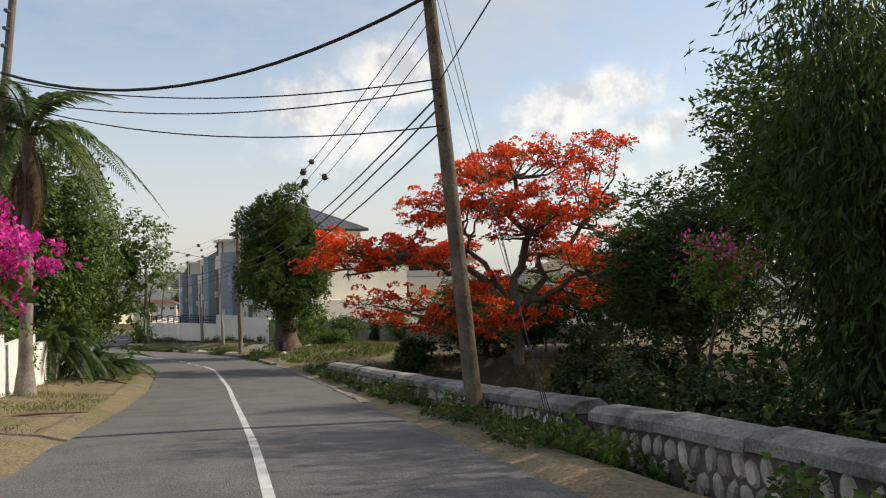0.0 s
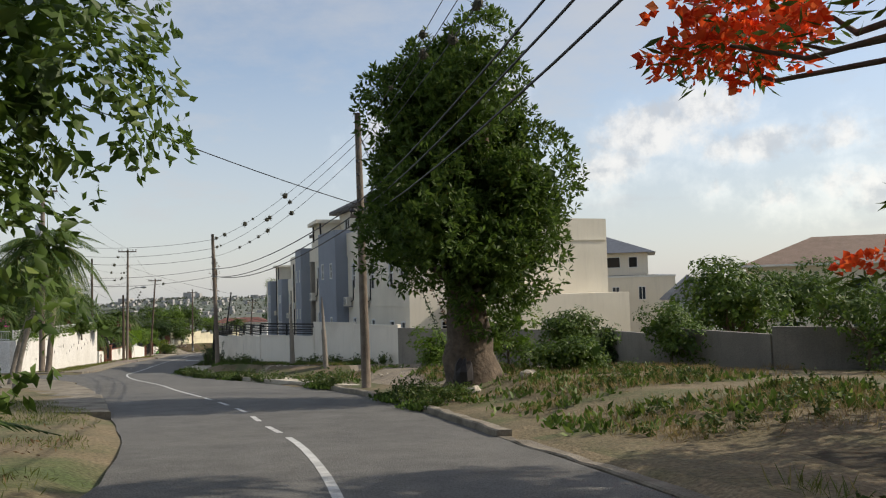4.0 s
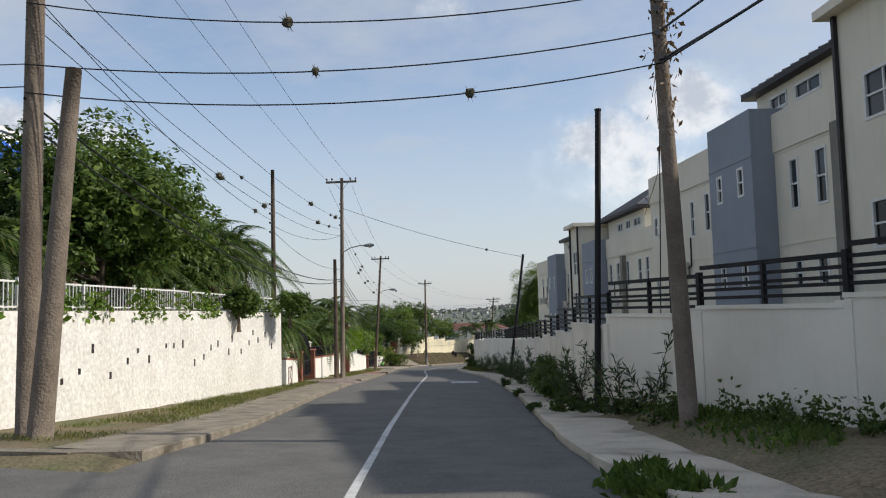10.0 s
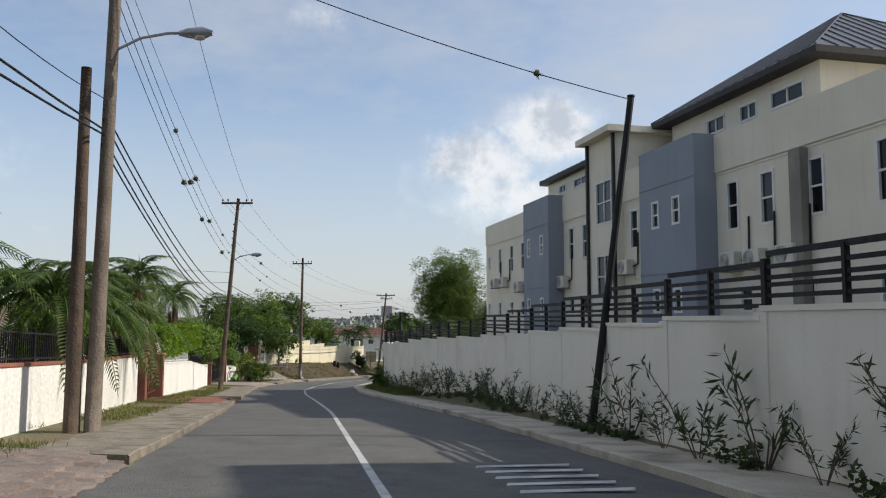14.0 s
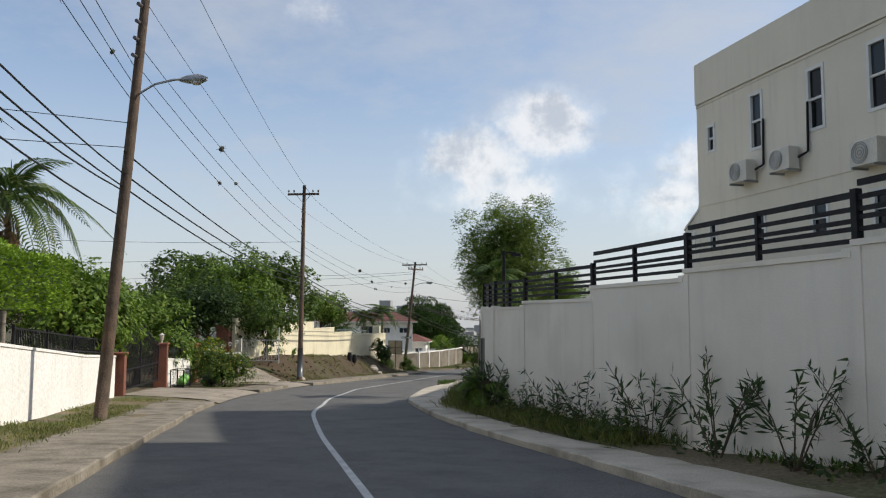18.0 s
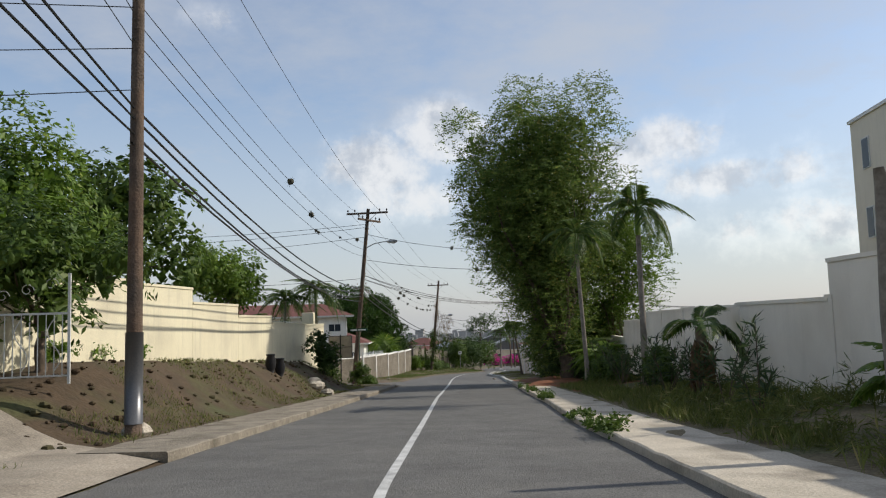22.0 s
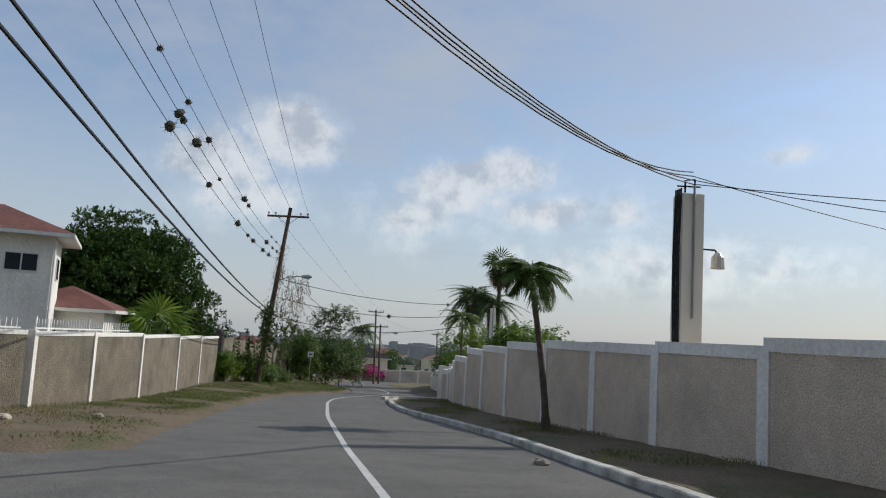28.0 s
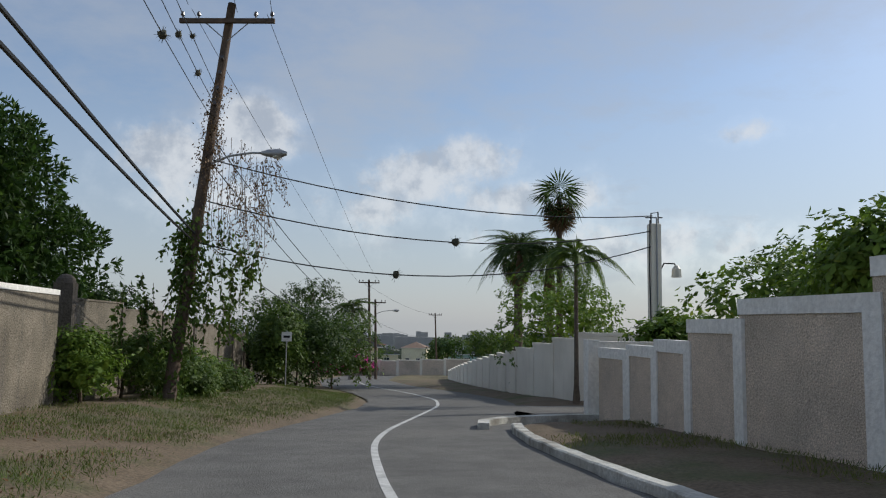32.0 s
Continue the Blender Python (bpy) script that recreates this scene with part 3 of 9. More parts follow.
def ramp(t, a, b):
    t = min(max((t - a) / (b - a), 0), 1)
    return t * t * (3 - 2 * t)


def bump_at(y, a, b, c, d):
    return ramp(y, a, b) * (1 - ramp(y, c, d))


SIDE_1 = [(-31, 66.8), (-34, 68.4), (-39, 69.8), (-45, 71.3), (-52, 74), (-62, 79), (-80, 88)]
SIDE_2 = [(-69.5, 206.3), (-72.5, 206.8), (-77, 207.4), (-84, 208.2), (-96, 209), (-120, 210)]
SIDE_3 = [(-61.5, 249.2), (-57, 249.6), (-52, 249.4), (-40, 248.5), (-20, 247)]
HALF_1, HALF_2, HALF_3 = [8.8, 7.0, 4.8, 3.9, 3.6, 3.6, 3.6], [7.0, 5.2, 3.9, 3.6, 3.5, 3.5], [4.6, 3.8, 3.5, 3.5, 3.5]


def on_side_road(x, y):
    if not (55 < y < 95 or 195 < y < 216 or 241 < y < 256):
        return False
    if 57 < y < 67 and x + y > 30.5 and x > -40:
        return True
    for pts, half in ((SIDE_1, HALF_1), (SIDE_2, HALF_2), (SIDE_3, HALF_3)):
        for i in range(len(pts) - 1):
            (ax, ay), (bx, by) = pts[i], pts[i + 1]
            L2 = (bx - ax) ** 2 + (by - ay) ** 2
            t = min(max(((x - ax) * (bx - ax) + (y - ay) * (by - ay)) / L2, 0), 1)
            if math.hypot(x - ax - t * (bx - ax), y - ay - t * (by - ay)) < half[i] + (half[i + 1] - half[i]) * t:
                return True
    return False


def rise(x, y):
    """Height of the open ground over the road's level."""
    d = x - cx(y)
    h = 0.02
    if on_side_road(x, y):
        return -0.07
    if d > 0:
        e = d - er(y)
        h += 0.12 * ramp(e, 0.0, 0.8)
        gully = bump_at(y, -40, -30, 29, 36)
        h += gully * (-0.42 * ramp(e, 0.6, 1.7) - 3.0 * ramp(e, 2.6, 5.5))
        h += 0.45 * bump_at(y, 33, 40, 58, 68) * ramp(e, 1.0, 4.0)
        h += 1.1 * bump_at(y, -6, 2, 20, 30) * ramp(e, 9, 13)
        h += 0.33 * bump_at(y, 60, 68, 128, 140) * ramp(e, 1.5, 2.8) + 0.33 * bump_at(y, 156, 162, 186, 196) * ramp(e, 1.7, 4.0)
    else:
        e = el(y) - d
        h += 0.12 * ramp(e, 0.0, 0.8)
        h += 0.14 * bump_at(y, -60, -50, 50, 56) * ramp(e, 0.5, 4)
        h += 1.5 * bump_at(y, 160, 171, 192, 199) * ramp(e, 1.7, 4.6)
        h += 0.4 * bump_at(y, 226, 246, 262, 275) * ramp(e, 0.4, 4.0)
    far = max(abs(d) - 60, 0)
    h -= 0.03 * min(far, 900) * ramp(y, 0, 120)
    return h


def land(x, y):
    z = gz(y) + rise(x, y)
    dist = math.hypot(x + 40, y - 100)
    if dist > 700:
        z = max(z, -85 + 10 * noise.noise(Vector((x * 0.002, y * 0.002, 3)))) if dist < 5200 else z
        ridge = ramp(dist, 1100, 1900) * (1 - ramp(dist, 2500, 3300))
        bearing = math.degrees(math.atan2(-(x + 40), y - 100))
        z += ridge * (62 + 34 * noise.noise(Vector((bearing * 0.11, dist * 0.0011, 7)))) * bump_at(bearing, 6, 17, 62, 95)
    return z


def lerp_rows(lo, hi, step):
    return list(np.arange(lo, hi, step))


gy = [-4800, -2600, -1300, -700, -350, -180, -100, -60, -45] + lerp_rows(-36, 292, 1.0) + [296, 304, 316, 335, 360, 400, 460, 540, 640, 760, 900, 1050, 1200, 1350, 1500, 1650, 1800, 1950, 2100, 2300, 2500, 2800, 3200, 3700, 4300, 4900]
side = [0, 1.2, 2.2, 2.7, 3.2, 3.7, 4.2, 4.8, 5.4, 6.0, 6.6, 7.2, 7.8, 8.6, 9.5, 10.5, 12, 14, 17, 21, 26, 33, 42, 55, 75, 110, 160, 230, 330, 450, 600, 750, 900, 1050, 1200, 1400, 1600, 1900, 2300, 2800, 3400, 4200, 4900]
gd = [-s for s in reversed(side[1:])] + side
g = Geo()
for y in gy:
    c = cx(y) if -400 < y < 690 else cx(max(min(y, 690), -390))
    for d in gd:
        x = c + d
        z = land(x, y)
        if abs(d) < 30 and -36 < y < 292:
            onroad = -0.9 < 0 and (el(y) - 0.1 < d < er(y) + 0.1)
            z += -0.06 if onroad else 0.05 * noise.noise(Vector((x * 0.9, y * 0.9, 0))) + 0.02 * noise.noise(Vector((x * 3, y * 3, 1)))
        g.v.append((x, y, z))
nc = len(gd)
near_f, far_f = [], []
for j in range(len(gy) - 1):
    for i in range(nc - 1):
        g.f.append((j * nc + i, j * nc + i + 1, (j + 1) * nc + i + 1, (j + 1) * nc + i))
ground = solid("ground", g, GROUND, "dry grass and bare soil falling away down the hill", kind="structure", smooth=True)
ground.data.materials.append(SAND)
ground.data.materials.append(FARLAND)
for m in (REDSOIL, LITTER, BANKSOIL, GRAVEL, VERGE):
    ground.data.materials.append(m)
for p in ground.data.polygons:
    x, y, z = p.center
    d = x - cx(max(min(y, 680), -390))
    e = abs(d) + 2.5 * noise.noise(Vector((x * 0.12, y * 0.12, 4)))
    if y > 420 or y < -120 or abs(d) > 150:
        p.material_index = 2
    elif y < 36 and d - er(y) > 2.4 and -60 < y and e < 30:
        p.material_index = 4
    elif 50 < y < 71 and 1.6 < d - er(y) < 14:
        p.material_index = 6 if noise.noise(Vector((x * 0.3, y * 0.3, 12))) > (-0.15 if d - er(y) < 5 else 0.12) else 7
    elif 204 < y < 300 and e < 12:
        p.material_index = 7
    elif 158 < y < 200 and d < 0 and e < 12:
        p.material_index = 5
    elif y < 33 and d < 0 and e < 12:
        p.material_index = 1
    elif (y < 40 and 0 < d - er(y) < 0.6):
        p.material_index = 1
    elif 182 < y < 204 and 1.6 < d - er(y) < 5.5:
        p.material_index = 3


def strip(name, y0, y1, inner, outer, top, material, label, skirt=0.0, step=1.0, wob=0.0, **kw):
    """A band along the road between two offsets, lying at a height over the road, with a face down along its inner edge."""
    g = Geo()
    n = max(int((y1 - y0) / step), 1)
    rows = []
    for i in range(n + 1):
        y = y0 + (y1 - y0) * i / n
        w = wob * noise.noise(Vector((y * 0.8, inner(y), 5)))
        a, b = cx(y) + inner(y) + w, cx(y) + outer(y)
        z = gz(y) + top + wob * 0.5 * noise.noise(Vector((y * 1.7, 2, 9)))
        rows.append((a, b, y, z))
    for a, b, y, z in rows:
        g.v += [(a, y, z - skirt), (a, y, z - 0.02), (a + math.copysign(0.03, b - a), y, z), (b, y, z), (b, y, z - skirt - 0.1)]
    for i in range(n):
        for k in range(4):
            g.f.append((i * 5 + k, i * 5 + k + 1, i * 5 + 6 + k, i * 5 + 5 + k))
    g.f += [(4, 3, 2, 1, 0), tuple(n * 5 + k for k in range(5))]
    ob = solid(name, g, material, label, kind="structure", **kw)
    bm = bmesh.new()
    bm.from_mesh(ob.data)
    bmesh.ops.recalc_face_normals(bm, faces=bm.faces)
    if sum(f.normal.z for f in bm.faces) < 0:
        bmesh.ops.reverse_faces(bm, faces=bm.faces)
    bm.to_mesh(ob.data)
    bm.free()
    return ob


# asphalt, in one sheet with a slight crown and ragged edges
g = Geo()
ry = lerp_rows(-36, 330, 1.0)
for y in ry:
    l_ = el(y) + 0.12 * noise.noise(Vector((y * 0.7, 1, 2)))
    r_ = er(y) + 0.14 * noise.noise(Vector((y * 0.7, 6, 2)))
    for k in range(7):
        d = l_ + (r_ - l_) * k / 6
        g.v.append((cx(y) + d, y, gz(y) + 0.015 + 0.03 * (1 - (abs(d) / 4.5) ** 2)))
for j in range(len(ry) - 1):
    for k in range(6):
        g.f.append((j * 7 + k, j * 7 + k + 1, j * 7 + 8 + k, j * 7 + 7 + k))
road = solid("road", g, ASPHALT, "worn grey asphalt road winding downhill", kind="structure", smooth=True)


def side_road(name, pts, half, label):
    g = Geo()
    n = len(pts)
    for i, (x, y) in enumerate(pts):
        dx, dy = pts[min(i + 1, n - 1)][0] - pts[max(i - 1, 0)][0], pts[min(i + 1, n - 1)][1] - pts[max(i - 1, 0)][1]
        L = math.hypot(dx, dy)
        for k in range(5):
            s = (k / 2 - 1) * half[i]
            px_, py_ = x - dy / L * s, y + dx / L * s
            g.v.append((px_, py_, gz(py_) + 0.012))
    for i in range(n - 1):
        for k in range(4):
            g.f.append((i * 5 + k, i * 5 + 5 + k, i * 5 + 6 + k, i * 5 + k + 1))
    return solid(name, g, ASPHALT, label, kind="structure", smooth=True)


side_road("side_road_1", SIDE_1, HALF_1, "asphalt side road joining at a bend")
# asphalt apron that fills the near corner of the junction
g = Geo()
for x, y in ((-26.7, 57.3), (-28.9, 59.7), (-31.3, 62.1), (-34.3, 64.7), (-39, 66.6)):
    for k in range(4):
        a, b = x + 0.95 * k, y + 0.95 * k
        g.v.append((a, b, gz(b) + 0.022 - 0.006 * k))
g.f = [(j * 4 + k, j * 4 + k + 1, j * 4 + k + 5, j * 4 + k + 4) for j in range(4) for k in range(3)]
ob = solid("road_apron", g, ASPHALT, "worn asphalt apron at the junction corner", kind="structure", smooth=True)
if ob.data.polygons[0].normal.z < 0:
    ob.data.flip_normals()
side_road("side_road_2", SIDE_2, HALF_2, "asphalt avenue joining beside a street sign")
side_road("side_road_3", SIDE_3, HALF_3, "asphalt side road beside a grass corner")


# painted lines
def painted(name, y0, y1, off, wide, label, dash=None, parent=None):
    g = Geo()
    y = y0
    while y < y1:
        e = min(y + (dash[0] if dash else 1e9), y1)
        n = max(int((e - y) / 0.8), 1)
        k = len(g.v)
        for i in range(n + 1):
            t = y + (e - y) * i / n
            o = off(t) if callable(off) else off
            w = wide * (1 + 0.12 * noise.noise(Vector((t * 2.1, 4, 4))))
            z = gz(t) + 0.0495 - 0.03 * (o / 4.5) ** 2
            g.v += [(cx(t) + o - w / 2, t, z), (cx(t) + o + w / 2, t, z)]
        for i in range(n):
            g.f.append((k + 2 * i, k + 2 * i + 1, k + 2 * i + 3, k + 2 * i + 2))
        y = e + (dash[1] if dash else 1e9)
    return part(name, g, PAINT, road, label)


painted("centre_line", -36, 39.5, 0.0, 0.12, "worn white centre line")
shift = lambda y: 0.2 * bump_at(y, 41, 45, 55, 61) + 0.15 * bump_at(y, 145, 149, 155, 160)
painted("centre_line", 40.2, 49.5, shift, 0.12, "broken white centre line", (1.1, 1.0))
painted("centre_line", 49.8, 300, shift, 0.12, "worn white centre line")
for i in range(5):
    y = 104.2 + i * 0.55
    g = Geo()
    a, b = cx(y) + 1.7, cx(y) + 3.0
    g.add([(a, y, gz(y) + 0.051), (a, y - 0.16, gz(y) + 0.051), (b, y + 0.3, gz(y) + 0.046), (b, y + 0.46, gz(y) + 0.046)], [(0, 1, 2, 3)])
    part("cross_bar", g, PAINT, road, "faded white bar")

# pavements with their kerbs, broken where side roads and drives leave
strip("pavement_1", 43.5, 57.5, el, lambda y: el(y) - 1.9 - 1.4 * ramp(y, 46, 56), 0.17, KERBC, "old concrete pavement with a broken kerb", 0.3, 0.5, 0.08)
strip("pavement_2", 75.5, 99.2, el, lambda y: el(y) - 1.7, 0.16, KERBC, "narrow concrete pavement with a worn kerb", 0.3, 0.5, 0.06)
strip("pavement_3", 105.2, 124.0, el, lambda y: el(y) - 1.7, 0.16, KERBC, "narrow concrete pavement with a worn kerb", 0.3, 0.5, 0.06)
strip("pavement_4", 128.6, 147.0, el, lambda y: el(y) - 1.7, 0.16, KERBC, "narrow concrete pavement with a worn kerb", 0.3, 0.5, 0.06)
strip("pavement_5", 154.8, 159.5, el, lambda y: el(y) - 1.6, 0.16, KERBC, "narrow concrete pavement with a worn kerb", 0.3, 0.5, 0.06)
strip("pavement_6", 163.5, 197.0, el, lambda y: el(y) - 1.4, 0.18, KERBC, "narrow concrete pavement below an earth bank", 0.3, 0.5, 0.06)
strip("pavement_7", 53.0, 86.0, lambda y: er(y) + 0.3 * bump_at(y, 52, 54, 70, 80), lambda y: er(y) + 1.75, 0.17, CONC, "concrete pavement with weeds along its kerb", 0.3, 0.5, 0.05)
strip("pavement_8", 86.0, 198.5, er, lambda y: er(y) + 1.45 - 0.3 * bump_at(y, 132, 139, 150, 156), 0.16, CONC, "concrete pavement with a chipped kerb", 0.3, 0.5, 0.05)
strip("kerb_1", 198.5, 243.0, er, lambda y: er(y) + 0.22, 0.17, KERBW, "whitewashed kerb of rough concrete", 0.3, 0.4, 0.04)
strip("kerb_7", 39.5, 53.0, lambda y: er(y) + 0.02, lambda y: er(y) + 0.24, 0.15, KERBC, "broken kerb overgrown with weeds", 0.3, 0.4, 0.08)
strip("kerb_2", 18.0, 39.5, lambda y: er(y) + 0.02, lambda y: er(y) + 0.25, 0.05, KERBC, "low broken kerb half buried in soil", 0.2, 0.4, 0.12)
g = Geo()
rim = [(-26.9, 57.5), (-28.9, 59.7), (-31.3, 62.1), (-34.3, 64.7), (-39, 66.6), (-48, 69)]
back = [(-29.8, 56.0), (-31.8, 57.6), (-34.4, 59.2), (-37.0, 61.0), (-41, 63.0), (-49, 65.5)]
g.v = [(x, y, gz(y) + 0.172) for x, y in rim] + [(x, y, gz(y) + 0.175) for x, y in back]
g.f = [(i + 6, i, i + 1, i + 7) for i in range(5)]
ob = solid("pavement_9", g, KERBC, "worn concrete pavement rounding the corner", kind="structure")
if ob.data.polygons[0].normal.z < 0:
    ob.data.flip_normals()
for name, pts, m in (("kerb_3", [(-69.6, 197), (-69.9, 198.6), (-70.7, 199.8), (-72.2, 200.6), (-74.5, 201.2), (-78, 202)], KERBC), ("kerb_4", [(-64.45, 243.0), (-64.2, 244.0), (-63.5, 244.9), (-62.4, 245.5), (-60.5, 245.8), (-57, 245.9)], KERBW),
                     ("kerb_5", [(-26.9, 57.5), (-28.9, 59.7), (-31.3, 62.1), (-34.3, 64.7), (-39, 66.6), (-48, 69)], KERBC), ("kerb_6", [(-37.4, 75.6), (-38.2, 75.1), (-40.2, 74.7), (-43.3, 75.0), (-50, 77.6), (-58, 81.4)], KERBC)):
    g = Geo()
    for i in range(len(pts) - 1):
        (xa, ya), (xb, yb) = pts[i], pts[i + 1]
        L = math.hypot(xb - xa, yb - ya)
        nx, ny = -(yb - ya) / L * 0.13, (xb - xa) / L * 0.13
        za, zb = gz(ya) + 0.18, gz(yb) + 0.18
        g.quadbox([(xa - nx, ya - ny), (xb - nx, yb - ny), (xb + nx, yb + ny), (xa + nx, ya + ny)], [za - 0.4, zb - 0.4, zb - 0.4, za - 0.4], [za, zb, zb, za])
    solid(name, g, m, "curved concrete kerb at the road corner", kind="structure")


# ---- walls along the road ----
def wall_run(name, pts, thick, material, label, panel=3.2, capm=None, cap=0.0, caph=0.12, pil=None, pilw=0.3, base=-0.5, level=True, pilm=None, drop=0.0):
    """A wall through points (x, y, height of its top): panels that step down, each with its pier and coping."""
    w = thing(name, label=label, kind="structure")
    for (xa, ya, ta), (xb, yb, tb) in zip(pts, pts[1:]):
        L = math.hypot(xb - xa, yb - ya)
        if L < 0.1:
            continue
        n = max(round(L / panel), 1)
        ux, uy = (xb - xa) / L, (yb - ya) / L
        nx, ny = -uy * thick / 2, ux * thick / 2
        for i in range(n):
            a, b = i / n, (i + 1) / n
            p, q = (xa + (xb - xa) * a, ya + (yb - ya) * a), (xa + (xb - xa) * b, ya + (yb - ya) * b)
            t1, t2 = ta + (tb - ta) * a, ta + (tb - ta) * b
            if level:
                t1 = t2 = (t1 + t2) / 2
            zb = min(land(*p), land(*q)) + base
            quad = [(p[0] + nx, p[1] + ny), (p[0] - nx, p[1] - ny), (q[0] - nx, q[1] - ny), (q[0] + nx, q[1] + ny)]
            part("panel", Geo().quadbox(quad, zb, [t1, t1, t2, t2]), material, w)
            if cap:
                e = 1 + cap / (thick / 2)
                cq = [(p[0] + nx * e, p[1] + ny * e), (p[0] - nx * e, p[1] - ny * e), (q[0] - nx * e, q[1] - ny * e), (q[0] + nx * e, q[1] + ny * e)]
                part("coping", Geo().quadbox(cq, [t1 + 0.003 - caph * 0.0] * 2 + [t2 + 0.003] * 2, [t1 + caph] * 2 + [t2 + caph] * 2), capm or material, w)
            if pil:
                s = pilw / 2
                k = 1 + pil / (thick / 2)
                c = p
                pq = [(c[0] + nx * k - ux * s, c[1] + ny * k - uy * s), (c[0] - nx * k - ux * s, c[1] - ny * k - uy * s), (c[0] - nx * k + ux * s, c[1] - ny * k + uy * s), (c[0] + nx * k + ux * s, c[1] + ny * k + uy * s)]
                part("pier", Geo().quadbox(pq, zb, max(t1, t2) + caph + 0.04 - drop), pilm or capm or material, w)
    return w


# the white wall below the townhouses, and the fence that stands on it
WALL_R = [(-15.2, 68.2, -3.02), (-21.2, 73.6, -2.85), (-21.25, 73.75, -3.72), (-25.6, 76.4, -3.8), (-32.3, 85.4, -4.25), (-34.0, 89.6, -4.65), (-36.7, 97.0, -5.2), (-40.2, 106.5, -5.62), (-45.5, 121.6, -6.25), (-46.9, 125.6, -6.4), (-50.15, 133.0, -6.66), (-53.4, 140.37, -6.96), (-53.41, 140.39, -7.16), (-55.23, 143.93, -7.16), (-55.24, 143.95, -7.31), (-56.3, 145.9, -7.31), (-56.85, 147.5, -7.31), (-56.88, 150.8, -7.33)]
wall_run("boundary_wall_white", WALL_R, 0.18, WHITE, "white painted block wall stepping down the hill", 3.4, WHITE, 0.03, 0.08, 0.02, 0.32)
wall_run("boundary_wall_grey", [(10, 44.0, -2.1), (-1.2, 50.5, -2.5), (-6.6, 62.1, -3.0), (-15.1, 68.1, -3.05)], 0.2, GREYWALL, "unpainted grey rendered block wall", 6.0)
WALL_R2 = [(-56.95, 151.0, -7.9), (-56.9, 153.2, -7.95), (-56.9, 153.25, -8.3), (-56.9, 161.0, -8.3), (-57.4, 167.0, -8.75), (-57.4, 167.05, -9.2), (-57.9, 176.5, -9.3), (-57.6, 184.2, -9.35), (-57.6, 184.25, -9.65), (-57.35, 191.2, -9.68), (-57.2, 192.5, -10.4), (-57.0, 202.6, -10.95)]
wall_run("boundary_wall_tall", WALL_R2, 0.18, WHITE, "tall white wall behind a row of palms", 4.2, WHITE, 0.03, 0.08, 0.02, 0.3)
R3 = [(-57.6, 203.2, -11.13), (-59.45, 207.9, -11.43), (-59.75, 212.1, -11.58), (-60.1, 216.14, -11.66), (-60.4, 219.6, -11.68), (-60.75, 223.2, -11.8), (-61.13, 226.95, -12.02), (-61.25, 230.84, -12.22), (-61.2, 234.8, -12.68), (-61.25, 237.85, -13.0), (-60.98, 240.1, -13.42), (-60.76, 242.0, -13.58), (-60.62, 243.8, -13.7), (-60.7, 245.4, -13.78)]
for i in range(len(R3) - 1):
    (xa, ya, ta), (xb, yb, _) = R3[i], R3[i + 1]
    wall_run("boundary_wall_roughcast", [(xa, ya, ta - 0.26), (xb, yb, ta - 0.26)], 0.2, PINKCAST, "cream roughcast wall with white piers and copings", 9.0, STUCCO, 0.03, 0.26, 0.04, 0.34, drop=0.04)
wall_run("boundary_wall_corner", [(-60.8, 245.9, -13.8), (-57.0, 246.1, -13.7), (-48.0, 245.6, -13.4)], 0.2, PINKCAST, "cream roughcast wall round the corner", 3.5, STUCCO, 0.03, 0.2, 0.04, 0.34)
wall_run("boundary_wall_far", [(-54.5, 253.5, -13.4), (-58.0, 254.5, -13.6), (-58.2, 262, -14.4), (-57.4, 272, -15.2), (-56.0, 285, -16.3), (-54.0, 300, -17.6)], 0.2, WHITE, "white wall with piers far down the road", 2.6, WHITE, 0.03, 0.12, 0.04, 0.3)
wall_run("boundary_wall_downhill", [(-66.5, 330, -18.2), (-56, 322, -17.6), (-48, 318, -17.2)], 0.2, PINKCAST, "pale wall across the foot of the hill", 2.6, WHITE, 0.03, 0.12, 0.04, 0.3)


def fence_run(pts, h=0.72, gap=3.3):
    """Horizontal black slats between posts, one panel at a time, stepping with the wall."""
    for (xa, ya, ta), (xb, yb, tb) in zip(pts, pts[1:]):
        L = math.hypot(xb - xa, yb - ya)
        n = max(round(L / 3.4), 1)
        if L < 1:
            continue
        for i in range(n):
            a, b = i / n, (i + 1) / n
            z = (ta + (tb - ta) * (a + b) / 2) + 0.083
            f = thing("fence_panel", (xa + (xb - xa) * a, ya + (yb - ya) * a, z), math.degrees(math.atan2(yb - ya, xb - xa)), "black metal slat fence panel on top of the wall", "fence", "fence along the wall")
            w = L / n
            part("post", Geo().box(-0.05, 0.05, -0.05, 0.05, 0.0, h + 0.06), IRON, f)
            part("post", Geo().box(w * 0.5 - 0.03, w * 0.5 + 0.03, -0.04, 0.04, 0.0, h), IRON, f)
            for zz, t in ((0.1, 0.06), (0.25, 0.06), (0.35, 0.06), (0.5, 0.06), (h - 0.05, 0.08)):
                part("slat", Geo().box(0.05, w - 0.05, -0.022, 0.022, zz, zz + t), IRON, f)


fence_run([p for p in WALL_R if p[1] > 73.7])

